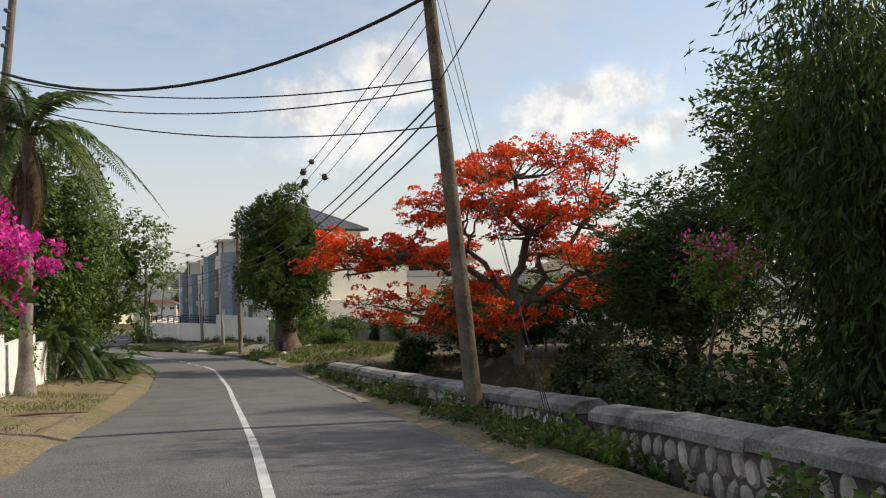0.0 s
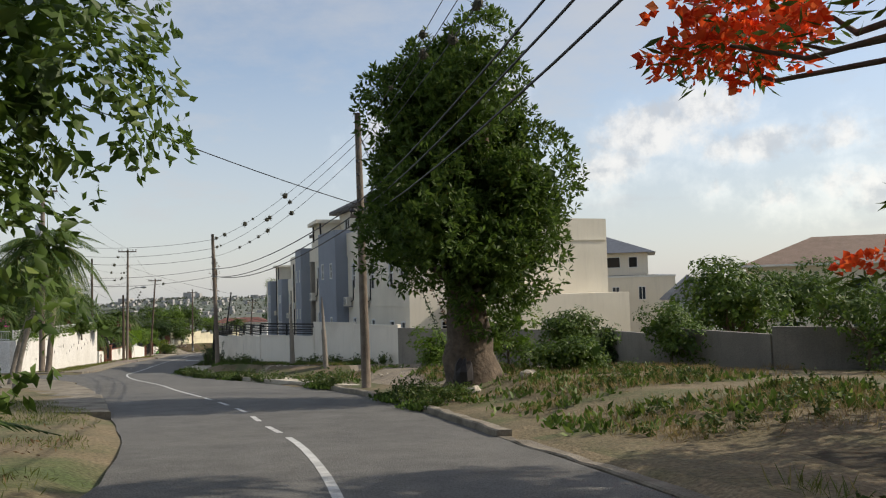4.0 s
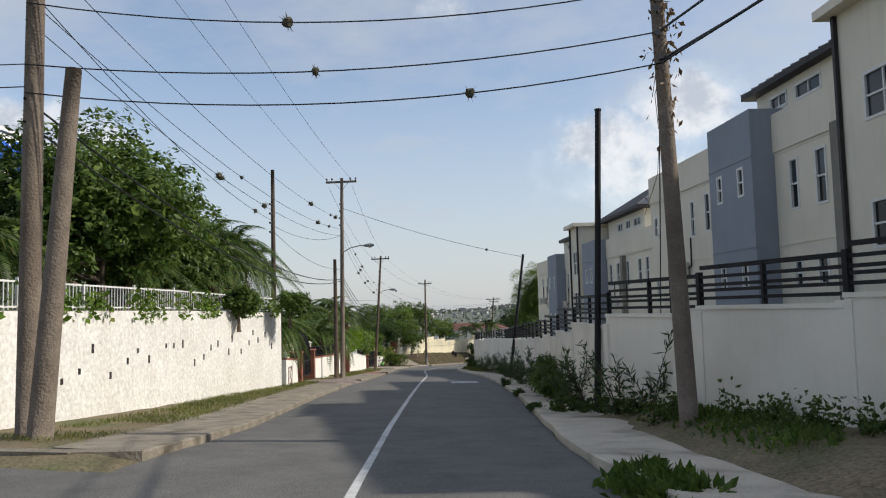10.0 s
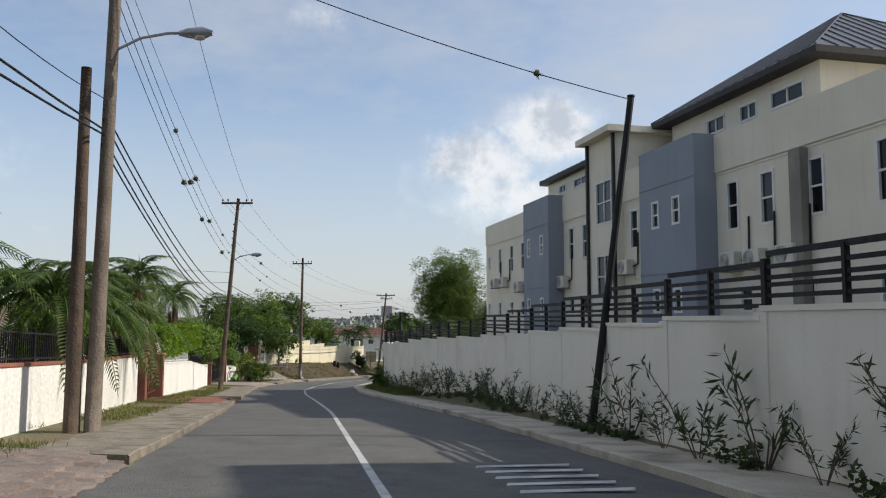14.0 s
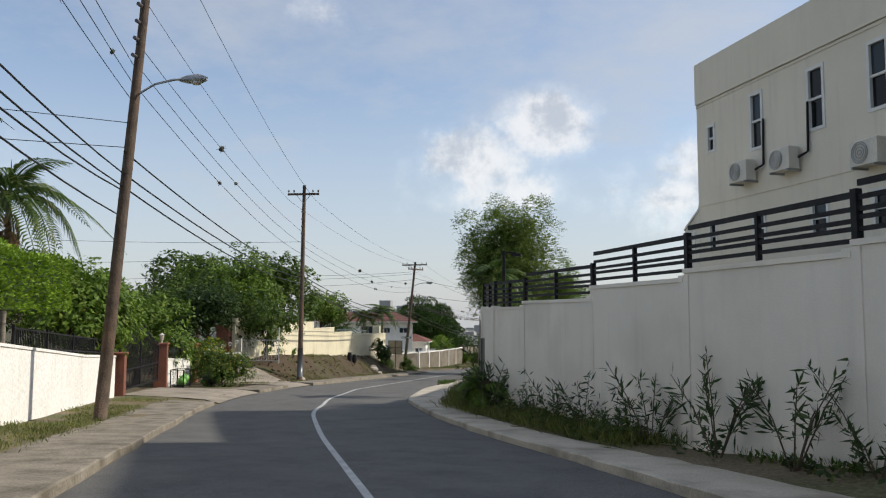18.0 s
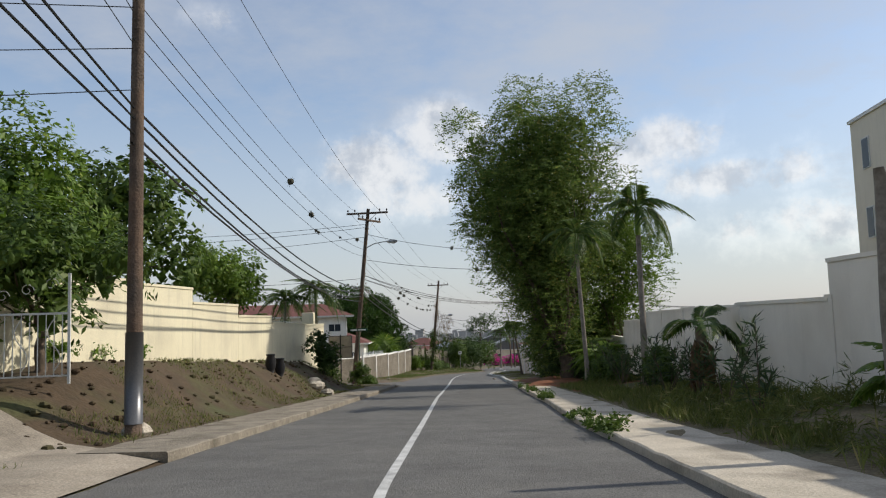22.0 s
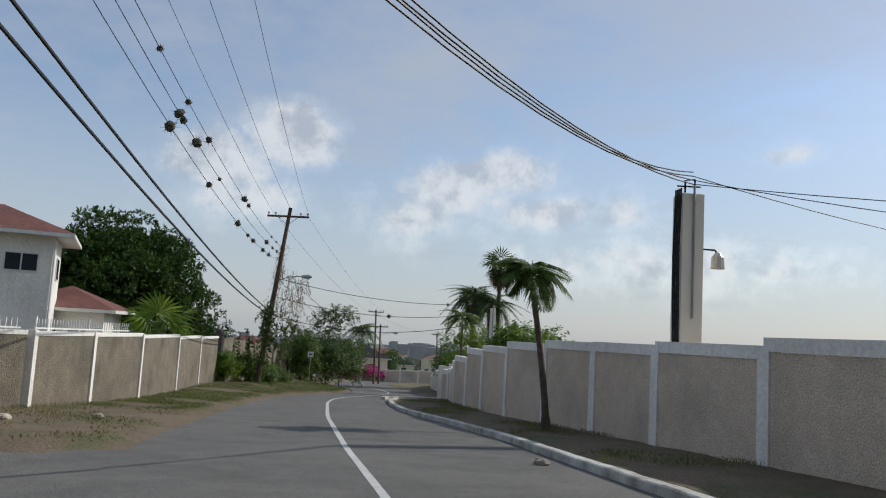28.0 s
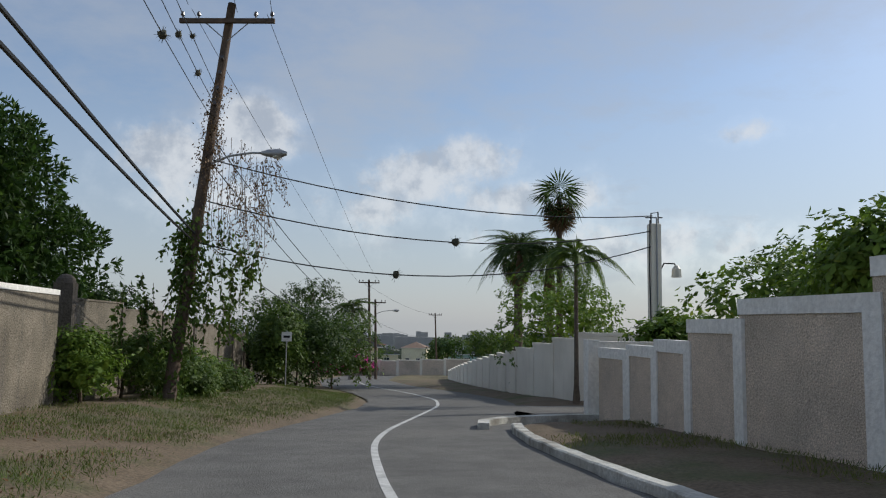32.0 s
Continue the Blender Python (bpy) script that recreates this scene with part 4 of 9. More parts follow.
# ---- stone parapet at the gully ----
def parapet(pts, label):
    w = thing("stone_parapet", label=label, kind="structure")
    k = 0
    for (xa, ya, ta), (xb, yb, tb) in zip(pts, pts[1:]):
        L = math.hypot(xb - xa, yb - ya)
        ux, uy = (xb - xa) / L, (yb - ya) / L
        nx, ny = -uy, ux
        P = lambda s, o: (xa + ux * s + nx * o, ya + uy * s + ny * o)
        q = [P(0, -0.2), P(L, -0.2), P(L, 0.2), P(0, 0.2)]
        part("core", Geo().quadbox(q, [ta - 1.9, tb - 1.9, tb - 1.9, ta - 1.9], [ta - 0.18, tb - 0.18, tb - 0.18, ta - 0.18]), MORTAR, w)
        n = max(int(L / 1.6), 1)
        for i in range(n):
            a, b = L * i / n + 0.01, L * (i + 1) / n - 0.01
            za, zb_ = ta + (tb - ta) * a / L + random.uniform(-0.02, 0.02), ta + (tb - ta) * b / L
            g = Geo()
            vs = []
            for s, z in ((a, za), (b, zb_)):
                for o, dz in ((-0.29, -0.17), (-0.28, -0.05), (-0.16, 0.015), (0.16, 0.02), (0.28, -0.05), (0.29, -0.17)):
                    x, y = P(s, o)
                    vs.append((x, y, z + dz + random.uniform(-0.012, 0.012)))
            g.add(vs, [(j, j + 1, j + 7, j + 6) for j in range(5)] + [(5, 0, 6, 11), (0, 1, 2, 3, 4, 5), (11, 10, 9, 8, 7, 6)])
            part("capstone", g, CAPST, w)
        s = 0.15
        while s < L - 0.1:
            step = random.uniform(0.2, 0.28)
            for row in range(4):
                h = random.uniform(0.12, 0.17)
                zz = ta + (tb - ta) * s / L - 0.33 - row * 0.25 + random.uniform(-0.03, 0.03)
                if random.random() < 0.1:
                    continue
                g = Geo()
                x, y = P(s + (row % 2) * 0.12, -0.19)
                wd = random.uniform(0.065, 0.11)
                vs = []
                m = 8
                tilt = random.uniform(-0.3, 0.3)
                for rr, oo in ((1.0, 0.0), (0.75, 0.045)):
                    for j in range(m):
                        t = 2 * math.pi * j / m
                        a_, b_ = wd * rr * math.cos(t) * random.uniform(0.85, 1.15), h * rr * math.sin(t) * random.uniform(0.9, 1.1)
                        vs.append((x + ux * (a_ + tilt * b_) - nx * oo, y + uy * (a_ + tilt * b_) - ny * oo, zz + b_))
                g.add(vs, [(j, m + j, m + (j + 1) % m, (j + 1) % m) for j in range(m)] + [tuple(reversed(range(m, 2 * m)))])
                part("stone", g, STONE, w)
                k += 1
            s += step
    return w


parapet([(-3.9, 28.0, -2.0), (-2.55, 23.8, -1.62)], "low parapet of pale rubble stones with a concrete cap")
parapet([(-2.4, 23.2, -1.56), (1.0, 14.0, -0.82), (1.98, 10.85, -0.5)], "long parapet of pale rubble stones with a worn concrete cap")
parapet([(2.1, 10.3, -0.45), (3.35, 5.6, -0.02), (5.0, -1.0, 0.6), (7.5, -12, 1.6)], "parapet of dark mortar and pale oval stones")


# ---- townhouses ----
O_B = Vector((-21.3, 83.3, 0))
TURN_B = math.degrees(math.atan2(0.412, 0.911))


def faced_wall(v, u0, u1, z0, z1, holes, deep=0.14):
    """The face of a wall, open where its windows are, with their reveals. Local axes: x away from the road, y along it."""
    g = Geo()
    us = sorted({u0, u1, *[a for h in holes for a in h[:2]]})
    zs = sorted({z0, z1, *[a for h in holes for a in h[2:4]]})
    for a, b in zip(us, us[1:]):
        for c, d in zip(zs, zs[1:]):
            mu, mz = (a + b) / 2, (c + d) / 2
            if not any(h[0] < mu < h[1] and h[2] < mz < h[3] for h in holes):
                g.add([(v, a, c), (v, a, d), (v, b, d), (v, b, c)], [(0, 1, 2, 3)])
    for a, b, c, d in (h[:4] for h in holes):
        w = v + deep
        g.add([(v, a, c), (v, b, c), (v, b, d), (v, a, d), (w, a, c), (w, b, c), (w, b, d), (w, a, d)], [(0, 1, 5, 4), (2, 3, 7, 6), (1, 2, 6, 5), (3, 0, 4, 7)])
    return g


def weld(ob):
    bm = bmesh.new()
    bm.from_mesh(ob.data)
    bmesh.ops.remove_doubles(bm, verts=bm.verts, dist=0.0005)
    bm.to_mesh(ob.data)
    bm.free()
    return ob


def window(parent, v, a, b, c, d, kind="sash", dark=False):
    """A white framed window in the opening a..b, c..d."""
    t = 0.055
    x0, x1 = v - 0.025, v + 0.07
    rim = [(a - 0.03, c - 0.03), (b + 0.03, c - 0.03), (b + 0.03, d + 0.03), (a - 0.03, d + 0.03), (a + t, c + t), (b - t, c + t), (b - t, d - t), (a + t, d - t)]
    fs = []
    for i in range(4):
        j = (i + 1) % 4
        fs += [(i, 4 + i, 4 + j, j), (8 + i, 8 + j, 12 + j, 12 + i), (i, j, 8 + j, 8 + i), (4 + i, 12 + i, 12 + j, 4 + j)]
    w = part("window", Geo().add([(x0, *q) for q in rim] + [(x1, *q) for q in rim], fs), WHITEIRON, parent, "white framed window")
    if kind in ("sash", "four"):
        m = (c + d) / 2
        part("glazing_bar", Geo().box(v, x1, a + t, b - t, m - 0.03, m + 0.03), WHITEIRON, w)
    if kind in ("four", "two"):
        m = (a + b) / 2
        part("glazing_bar", Geo().box(v + 0.003, x1 - 0.003, m - 0.03, m + 0.03, c + t, d - t), WHITEIRON, w)
    half = (c + d) / 2
    if kind == "sash":
        part("pane", Geo().box(v + 0.05, v + 0.06, a + 0.03, b - 0.03, half, d - 0.03), DARK if dark else GLASS, w)
        part("pane", Geo().box(v + 0.062, v + 0.072, a + 0.03, b - 0.03, c + 0.03, half), DARK, w)
    else:
        part("pane", Geo().box(v + 0.05, v + 0.06, a + 0.03, b - 0.03, c + 0.03, d - 0.03), DARK if dark else GLASS, w)
    return w


def aircon(parent, v, u, z):
    a = part("air_conditioner", Geo().box(v - 0.42, v - 0.1, u - 0.42, u + 0.42, z, z + 0.6, 0.03), AIRCON, parent, "cream outdoor air-conditioning unit")
    n = 14
    g = Geo()
    for r in (0.06, 0.13, 0.2, 0.25):
        pts = [(v - 0.435, u + 0.1 + r * math.cos(2 * math.pi * i / n), z + 0.3 + r * math.sin(2 * math.pi * i / n)) for i in range(n + 1)]
        g.tube(pts, 0.012, 4, False)
    part("fan_grille", g, GALV, a)
    for du in (-0.34, 0.34):
        part("bracket", Geo().box(v - 0.45, v, u + du - 0.02, u + du + 0.02, z - 0.06, z - 0.004), GALV, a)
    part("pipe", Geo().tube([(v - 0.12, u - 0.42, z + 0.3), (v - 0.15, u - 0.6, z + 0.32), (v - 0.06, u - 0.72, z + 0.4), (v - 0.05, u - 0.74, z + 1.7)], 0.035, 6), IRON, a)


def hip_roof(parent, v0, v1, u0, u1, ze, zr, name="roof"):
    """A hipped roof of standing-seam metal with deep dark eaves."""
    m = (v0 + v1) / 2
    h = min((v1 - v0) / 2, (u1 - u0) / 2 - 0.2)
    A, B, C, D = (v0, u0, ze), (v0, u1, ze), (v1, u1, ze), (v1, u0, ze)
    R, S = (m, u0 + h, zr), (m, u1 - h, zr)
    g = Geo().add([A, B, C, D, R, S], [(0, 4, 5, 1), (1, 5, 2), (2, 5, 4, 3), (3, 4, 0)])
    r = part(name, g, ROOFM, parent, "grey standing-seam metal hip roof")
    part("eave", Geo().box(v0, v1, u0, u1, ze - 0.22, ze - 0.004), ROOFD, r, "dark fascia")
    s = Geo()

    def seam(p, q):
        s.tube([Vector(p) + Vector((0, 0, 0.02)), Vector(q) + Vector((0, 0, 0.02))], 0.035, 4)

    for e0, e1, r0, r1 in ((A, B, R, S), (C, D, S, R), (D, A, R, R), (B, C, S, S)):
        e0, e1, r0, r1 = map(Vector, (e0, e1, r0, r1))
        L = (e1 - e0).length
        ax = (e1 - e0) / L
        a0, a1 = (r0 - e0).dot(ax), (r1 - e0).dot(ax)
        up = r0 - e0 - ax * a0
        for i in range(1, int(L / 0.62)):
            t = i * 0.62
            k = 1.0 if a0 <= t <= a1 else (t / a0 if t < a0 else (L - t) / (L - a1))
            seam(e0 + ax * t, e0 + ax * t + up * k)
    for p, q in ((A, R), (D, R), (B, S), (C, S), (R, S)):
        seam(p, q)
    part("seams", s, ROOFM, r)


def townhouses(label, secs, dz, lowbase, acs, cols, parts_v1=13.5, at=None, turn=TURN_B, lift=0.0):
    """A row of flats: plain sections, grey bays that stand proud, a tall stair front, set-back top floors under metal roofs."""
    b = thing("apartment_building", tuple(at or O_B), turn, label, "building", "townhouses above the wall")
    top, band, lowband = 0.72 + dz + lift, -0.72 + dz, -3.98 + dz
    for kind, u0, u1, wins in secs:
        v, m, zt = (0.0, GREYP, top + (0.25 if dz else 0.05)) if kind == "grey" else (0.5, CREAM, top + 1.75) if kind == "tall" else (0.85, CREAM, top)
        holes = []
        for (a, w, c, d, *_) in wins:
            holes.append((a, a + w, c + dz, d + dz))
        g = faced_wall(v, u0, u1, lowbase, zt, holes)
        g.add([(v, u0, lowbase), (v, u0, zt), (parts_v1, u0, zt), (parts_v1, u0, lowbase), (v, u1, lowbase), (v, u1, zt), (parts_v1, u1, zt), (parts_v1, u1, lowbase)], [(0, 3, 2, 1), (4, 5, 6, 7), (3, 7, 6, 2), (1, 2, 6, 5)])
        wall = weld(part("wall", g, m, b, {"grey": "blue-grey painted bay", "tall": "tall cream stair front"}.get(kind, "cream painted wall")))
        if kind != "tall":
            o = 0.025
            for zz in (band, lowband):
                part("band", Geo().box(v - o, v, u0 + 0.002, u1 - 0.002, zz, zz + 0.07), m, wall)
        if kind == "plain":
            part("parapet_face", Geo().box(v - 0.06, v - 0.028, u0 + 0.003, u1 - 0.003, band + 0.1, top), m, wall)
        if kind == "tall":
            part("canopy", Geo().box(v - 0.5, v + 5, u0 - 0.35, u1 + 0.35, zt, zt + 0.28), CREAM, wall, "flat projecting roof slab")
            for uu in (u0 + 0.06, u1 - 0.06):
                part("downpipe", Geo().box(v - 0.14, v - 0.02, uu - 0.07, uu + 0.07, lowbase, zt), ROOFD, wall, "dark square downpipe")
        for i, (a, w, c, d, *k) in enumerate(wins):
            window(wall, v, a, a + w, c + dz, d + dz, k[0] if k else "sash", (i * 7 + len(wins)) % 3 == 0)
    for v, u, z in acs:
        aircon(b, v, u, z + dz)
    for u, z1 in cols:
        part("duct", Geo().box(0.55, 0.83, u - 0.25, u + 0.25, lowbase, z1 + dz), GREYWALL, b, "grey vertical service duct")
    return b


def upper(b, v0, v1, u0, u1, z0, z1, wins, zr, over=0.75):
    g = faced_wall(v0, u0, u1, z0, z1, [(a, a + w, c, d) for a, w, c, d in wins])
    g.add([(v0, u0, z0), (v0, u0, z1), (v1, u0, z1), (v1, u0, z0), (v0, u1, z0), (v0, u1, z1), (v1, u1, z1), (v1, u1, z0)], [(0, 3, 2, 1), (4, 5, 6, 7), (3, 7, 6, 2)])
    w = part("upper_wall", g, CREAM, b, "cream set-back top floor")
    for a, ww, c, d in wins:
        window(w, v0, a, a + ww, c, d, "two")
    hip_roof(b, v0 - over, v1 + over, u0 - over, u1 + over, z1 + 0.22, zr)


W2 = (-2.68, -1.05)
W2A = (-3.15, -1.15)
LOW = (-5.4, -4.55)
secsB = [
    ("plain", 33.1, 43.4, [(34.02, 0.62, *W2), (35.45, 0.7, *W2), (38.1, 0.62, *W2), (40.3, 0.66, *W2), (42.15, 0.62, *W2), (35.5, 0.7, *LOW), (38.6, 0.7, *LOW), (41.5, 0.66, *LOW)]),
    ("grey", 43.4, 47.4, [(44.4, 0.5, -2.24, -1.26), (45.9, 0.5, -2.24, -1.26), (44.4, 0.5, *LOW), (45.9, 0.5, *LOW)]),
    ("plain", 47.4, 50.5, [(49.2, 0.66, *W2), (49.2, 0.66, *LOW)]),
    ("tall", 50.5, 53.4, [(50.95, 1.6, -1.38, 0.53, "four"), (50.95, 1.6, -4.7, -2.8, "four")]),
    ("plain", 53.4, 57.4, [(54.3, 0.65, *W2), (56.05, 0.62, *W2), (54.3, 0.65, *LOW), (56.05, 0.62, *LOW)]),
    ("grey", 57.4, 61.3, [(58.2, 0.42, -2.24, -1.26), (60.2, 0.42, -2.24, -1.26), (58.2, 0.42, *LOW), (60.2, 0.42, *LOW)]),
    ("plain", 61.3, 71.6, [(63.6, 0.6, *W2), (65.7, 0.6, *W2), (68.2, 0.55, *W2), (70.6, 0.4, -2.3, -1.45), (63.6, 0.6, *LOW), (65.7, 0.6, *LOW), (68.2, 0.55, *LOW), (70.6, 0.4, *LOW)]),
]
bB = townhouses("cream and blue-grey three-storey flats with white windows", secsB, 0.0, -11.5, [(0.85, 57.0, -4.05), (0.85, 49.9, -3.75), (0.85, 67.0, -3.6), (0.85, 68.85, -3.6), (0.85, 64.0, -4.0), (0.85, 41.0, -4.05), (0.85, 42.3, -4.05), (0.85, 39.4, -4.05)], [(38.95, -0.7)])
upper(bB, 2.75, 12.2, 40.4, 49.6, 0.72, 2.62, [(41.2, 1.7, 1.6, 2.2), (43.7, 1.0, 1.6, 2.2), (45.7, 1.2, 1.6, 2.2)], 6.25, 0.65)
upper(bB, 1.75, 11.5, 53.6, 61.9, 0.72, 2.08, [(54.0, 1.0, 1.3, 1.75), (56.2, 1.9, 1.3, 1.75), (59.2, 1.0, 1.3, 1.75)], 4.4, 0.4)
DZA = 2.0
LOWA = (-5.5, -4.78)
TURN_A = TURN_B + 4.5
AT_A1, AT_A2 = Vector((-23.12, 82.404, 0)), Vector((-22.576, 82.723, 0))
secsA1 = [
    ("plain", -16.15, -4.1, [(-15.31, 0.6, -2.3, -1.22), (-13.54, 0.74, -2.92, -1.17), (-9.96, 0.74, -2.92, -1.16), (-7.56, 0.66, -2.88, -1.16), (-5.87, 0.68, -2.84, -1.16), (-15.4, 0.6, *LOWA), (-13.6, 0.75, *LOWA), (-9.96, 0.6, *LOWA), (-5.9, 0.6, *LOWA)]),
    ("grey", -4.1, 0.75, [(-3.12, 0.58, -2.12, -1.1), (-0.78, 0.58, -2.12, -1.06), (-3.0, 0.5, *LOWA), (-0.75, 0.5, *LOWA)]),
    ("plain", 0.75, 6.3, [(3.85, 0.76, -2.78, -1.06), (3.9, 0.66, *LOW)]),
]
bA1 = townhouses("cream and blue-grey flats with a hipped metal roof", secsA1, DZA, -9.0, [(0.85, -4.75, -4.0), (0.85, -8.55, -4.0), (0.85, 5.35, -3.65)], [(-8.0, -0.55), (5.75, -0.6)], at=AT_A1, turn=TURN_A, lift=0.18)
upper(bA1, 3.15, 13.5, -5.1, 6.35, 2.9, 5.2, [(-5.05, 0.8, 3.62, 4.5), (-4.2, 0.8, 3.62, 4.5), (-3.35, 0.8, 3.65, 4.55), (-2.5, 0.8, 3.7, 4.6), (-0.47, 0.98, 3.8, 4.65), (0.55, 0.98, 3.8, 4.65), (3.4, 1.4, 3.85, 4.65)], 8.35, 0.68)
secsA2 = [
    ("tall", 6.35, 10.25, [(7.3, 1.7, -0.9, 0.42, "four"), (7.3, 1.7, -4.5, -3.18, "four")]),
    ("plain", 10.25, 15.15, [(11.81, 0.63, -2.82, -1.03), (13.58, 0.54, -2.79, -1.06), (12.0, 0.6, *LOW), (13.6, 0.5, *LOW)]),
    ("grey", 15.15, 19.0, [(15.9, 0.46, -2.02, -0.98), (17.8, 0.44, -2.04, -1.0), (15.9, 0.45, *LOW), (17.8, 0.45, *LOW)]),
    ("plain", 19.0, 29.1, [(21.15, 0.55, -2.78, -1.12), (22.95, 0.46, -2.88, -1.24), (25.25, 0.5, -2.88, -1.38), (28.05, 0.47, -2.4, -1.42), (22.9, 0.5, *LOW), (25.2, 0.5, *LOW), (28.1, 0.47, -5.53, -4.53)]),
]
bA2 = townhouses("cream and blue-grey flats beside a tall stair front", secsA2, DZA, -9.0, [(0.85, 24.2, -4.6)], [(10.75, -0.5)], at=AT_A2, turn=TURN_B, lift=0.05)
for u in (26.05, 26.32):
    part("downpipe", Geo().tube([(0.74, u, -9.0), (0.74, u, 2.0)], 0.055, 8), ROOFD, bA2, "dark downpipe")
upper(bA2, 1.75, 11.5, 11.2, 18.1, 2.75, 4.16, [(13.4, 1.7, 3.3, 3.85), (15.75, 1.25, 3.35, 3.85)], 6.6, 0.45)
# windows and ledge of the near end wall of the first building
for v, w_, z0, z1 in ((2.65, 0.55, -0.2, 0.72), (2.65, 0.55, -3.3, -2.78)):
    w = part("window", Geo().box(v, v + w_, -16.22, -16.13, z0, z1), WHITEIRON, bA1, "white framed window")
    part("pane", Geo().box(v + 0.05, v + w_ - 0.05, -16.235, -16.222, z0 + 0.05, (z0 + z1) / 2 - 0.025), DARK, w)
    part("pane", Geo().box(v + 0.05, v + w_ - 0.05, -16.235, -16.222, (z0 + z1) / 2 + 0.025, z1 - 0.05), DARK, w)
part("band", Geo().box(0.86, 13.4, -16.21, -16.152, 1.6, 1.72), CREAM, bA1)
blk = part("lower_block", Geo().box(3.3, 13.5, -18.2, -16.155, -9.0, -1.5), CREAM, bA1, "cream ground-floor block")
for v, w_ in ((4.2, 0.5), (8.0, 1.2)):
    w = part("window", Geo().box(v, v + w_, -18.26, -18.205, -3.3, -2.78), WHITEIRON, blk, "white framed window")
    part("pane", Geo().box(v + 0.05, v + w_ - 0.05, -18.275, -18.262, -3.25, -2.83), DARK, w)


# ---- trees ----
def zl(x, y):
    return land(x, y)


def broadleaf(name, x, y, label, crown, radii, leaf, size=0.22, n_clump=260, n_leaf=60, spread=0.45, trunk=0.25, bark=BARK, seed=1, limbs=9, ratio=0.5, lobes=0.25, hollow=0.45, floor=-0.75, droop=0.0, flat=0.0, extra=None, category="tree", z=None, lean=(0, 0), fork=0.35, taper=0.0, style=""):
    if name in ("garden_tree", "far_tree"):
        n_leaf, size = int(n_leaf * 0.66), size * 1.17
    """A tree: flared trunk, limbs, and a crown of leaf clumps. crown: height of its middle over the ground."""
    z0 = (zl(x, y) if z is None else z) - 0.1
    rs = np.random.RandomState(seed)
    random.seed(seed)
    t = thing(name, (x, y, z0), 0, label, category)
    mid = np.array([lean[0], lean[1], crown + 0.1])
    c, p, d, inner = clumps(rs, mid, radii, n_clump, n_leaf, spread, hollow, flat, lobes, floor, taper, style)
    p[:, 2] = np.maximum(p[:, 2], 0.15)
    top = Vector((lean[0] * 0.6, lean[1] * 0.6, max(crown - radii[2] * fork, 0.5)))
    g = Geo()
    path = limb_path((0, 0, -0.3), top, 0.03, 7)
    g.tube(path, [trunk * (1.5 - 0.9 * i / 7) if i else trunk * 1.9 for i in range(8)], 10)
    part("trunk", g, bark, t, smooth=True)
    far = sorted(range(len(c)), key=lambda i: -np.linalg.norm(c[i] - mid))
    for k in range(limbs):
        e = c[far[(k * 11) % max(len(far) // 2, 1)]]
        a = Vector(path[-1 - (k % 3)])
        w = limb_path(a, a.lerp(Vector(e), 0.92), 0.08, 5, 0.04)
        r0 = trunk * random.uniform(0.3, 0.5)
        part("limb", Geo().tube(w, [r0 * (1 - 0.8 * i / 5) for i in range(6)], 6), bark, t, smooth=True)
    part("crown", cards("crown", p, d, size * 0.86, leaf, ratio, seed, droop, None if style else d + np.array([0, 0, 0.35])), leaf, t, kind="stuff")
    part("inner_foliage", cards("inner_foliage", inner, np.tile((0, 0, 0.2), (len(inner), 1)), min(size * 2.0, 0.42), leaf, 0.8, seed + 3), leaf, t, kind="stuff")
    if extra:
        m, share, es = extra
        k = int(len(p) * share)
        up = np.argsort(-(d[:, 2] + 0.35 * (p[:, 2] - mid[2]) / radii[2]) + rs.normal(0, 0.25, len(d)))[: int(len(p) * 0.75)]
        blob = np.sin(p[up] * 2.1).sum(1) + rs.normal(0, 0.5, len(up))
        up = up[np.argsort(-blob)[: int(len(up) * 0.8)]]
        q = p[rs.choice(up, k)] + rs.normal(0, 0.07, (k, 3)) + np.array([0, 0, 0.05])
        part("blossom", cards("blossom", q, np.tile((0, 0, 0.6), (len(q), 1)), es, m, 0.8, seed + 9), m, t, kind="stuff")
    return t


def bush(name, x, y, label, h, r, leaf, size=0.16, n_clump=90, n_leaf=45, spread=0.28, seed=1, extra=None, ratio=0.5, z=None, stretch=1.0, droop=0.0, category="shrub"):
    return broadleaf(name, x, y, label, h * 0.52, (r * stretch, r, h * 0.5), leaf, size, n_clump, n_leaf, spread, 0.05, BARK, seed, 5, ratio, 0.22, 0.4, -0.95, droop, 0.0, extra, category, z)


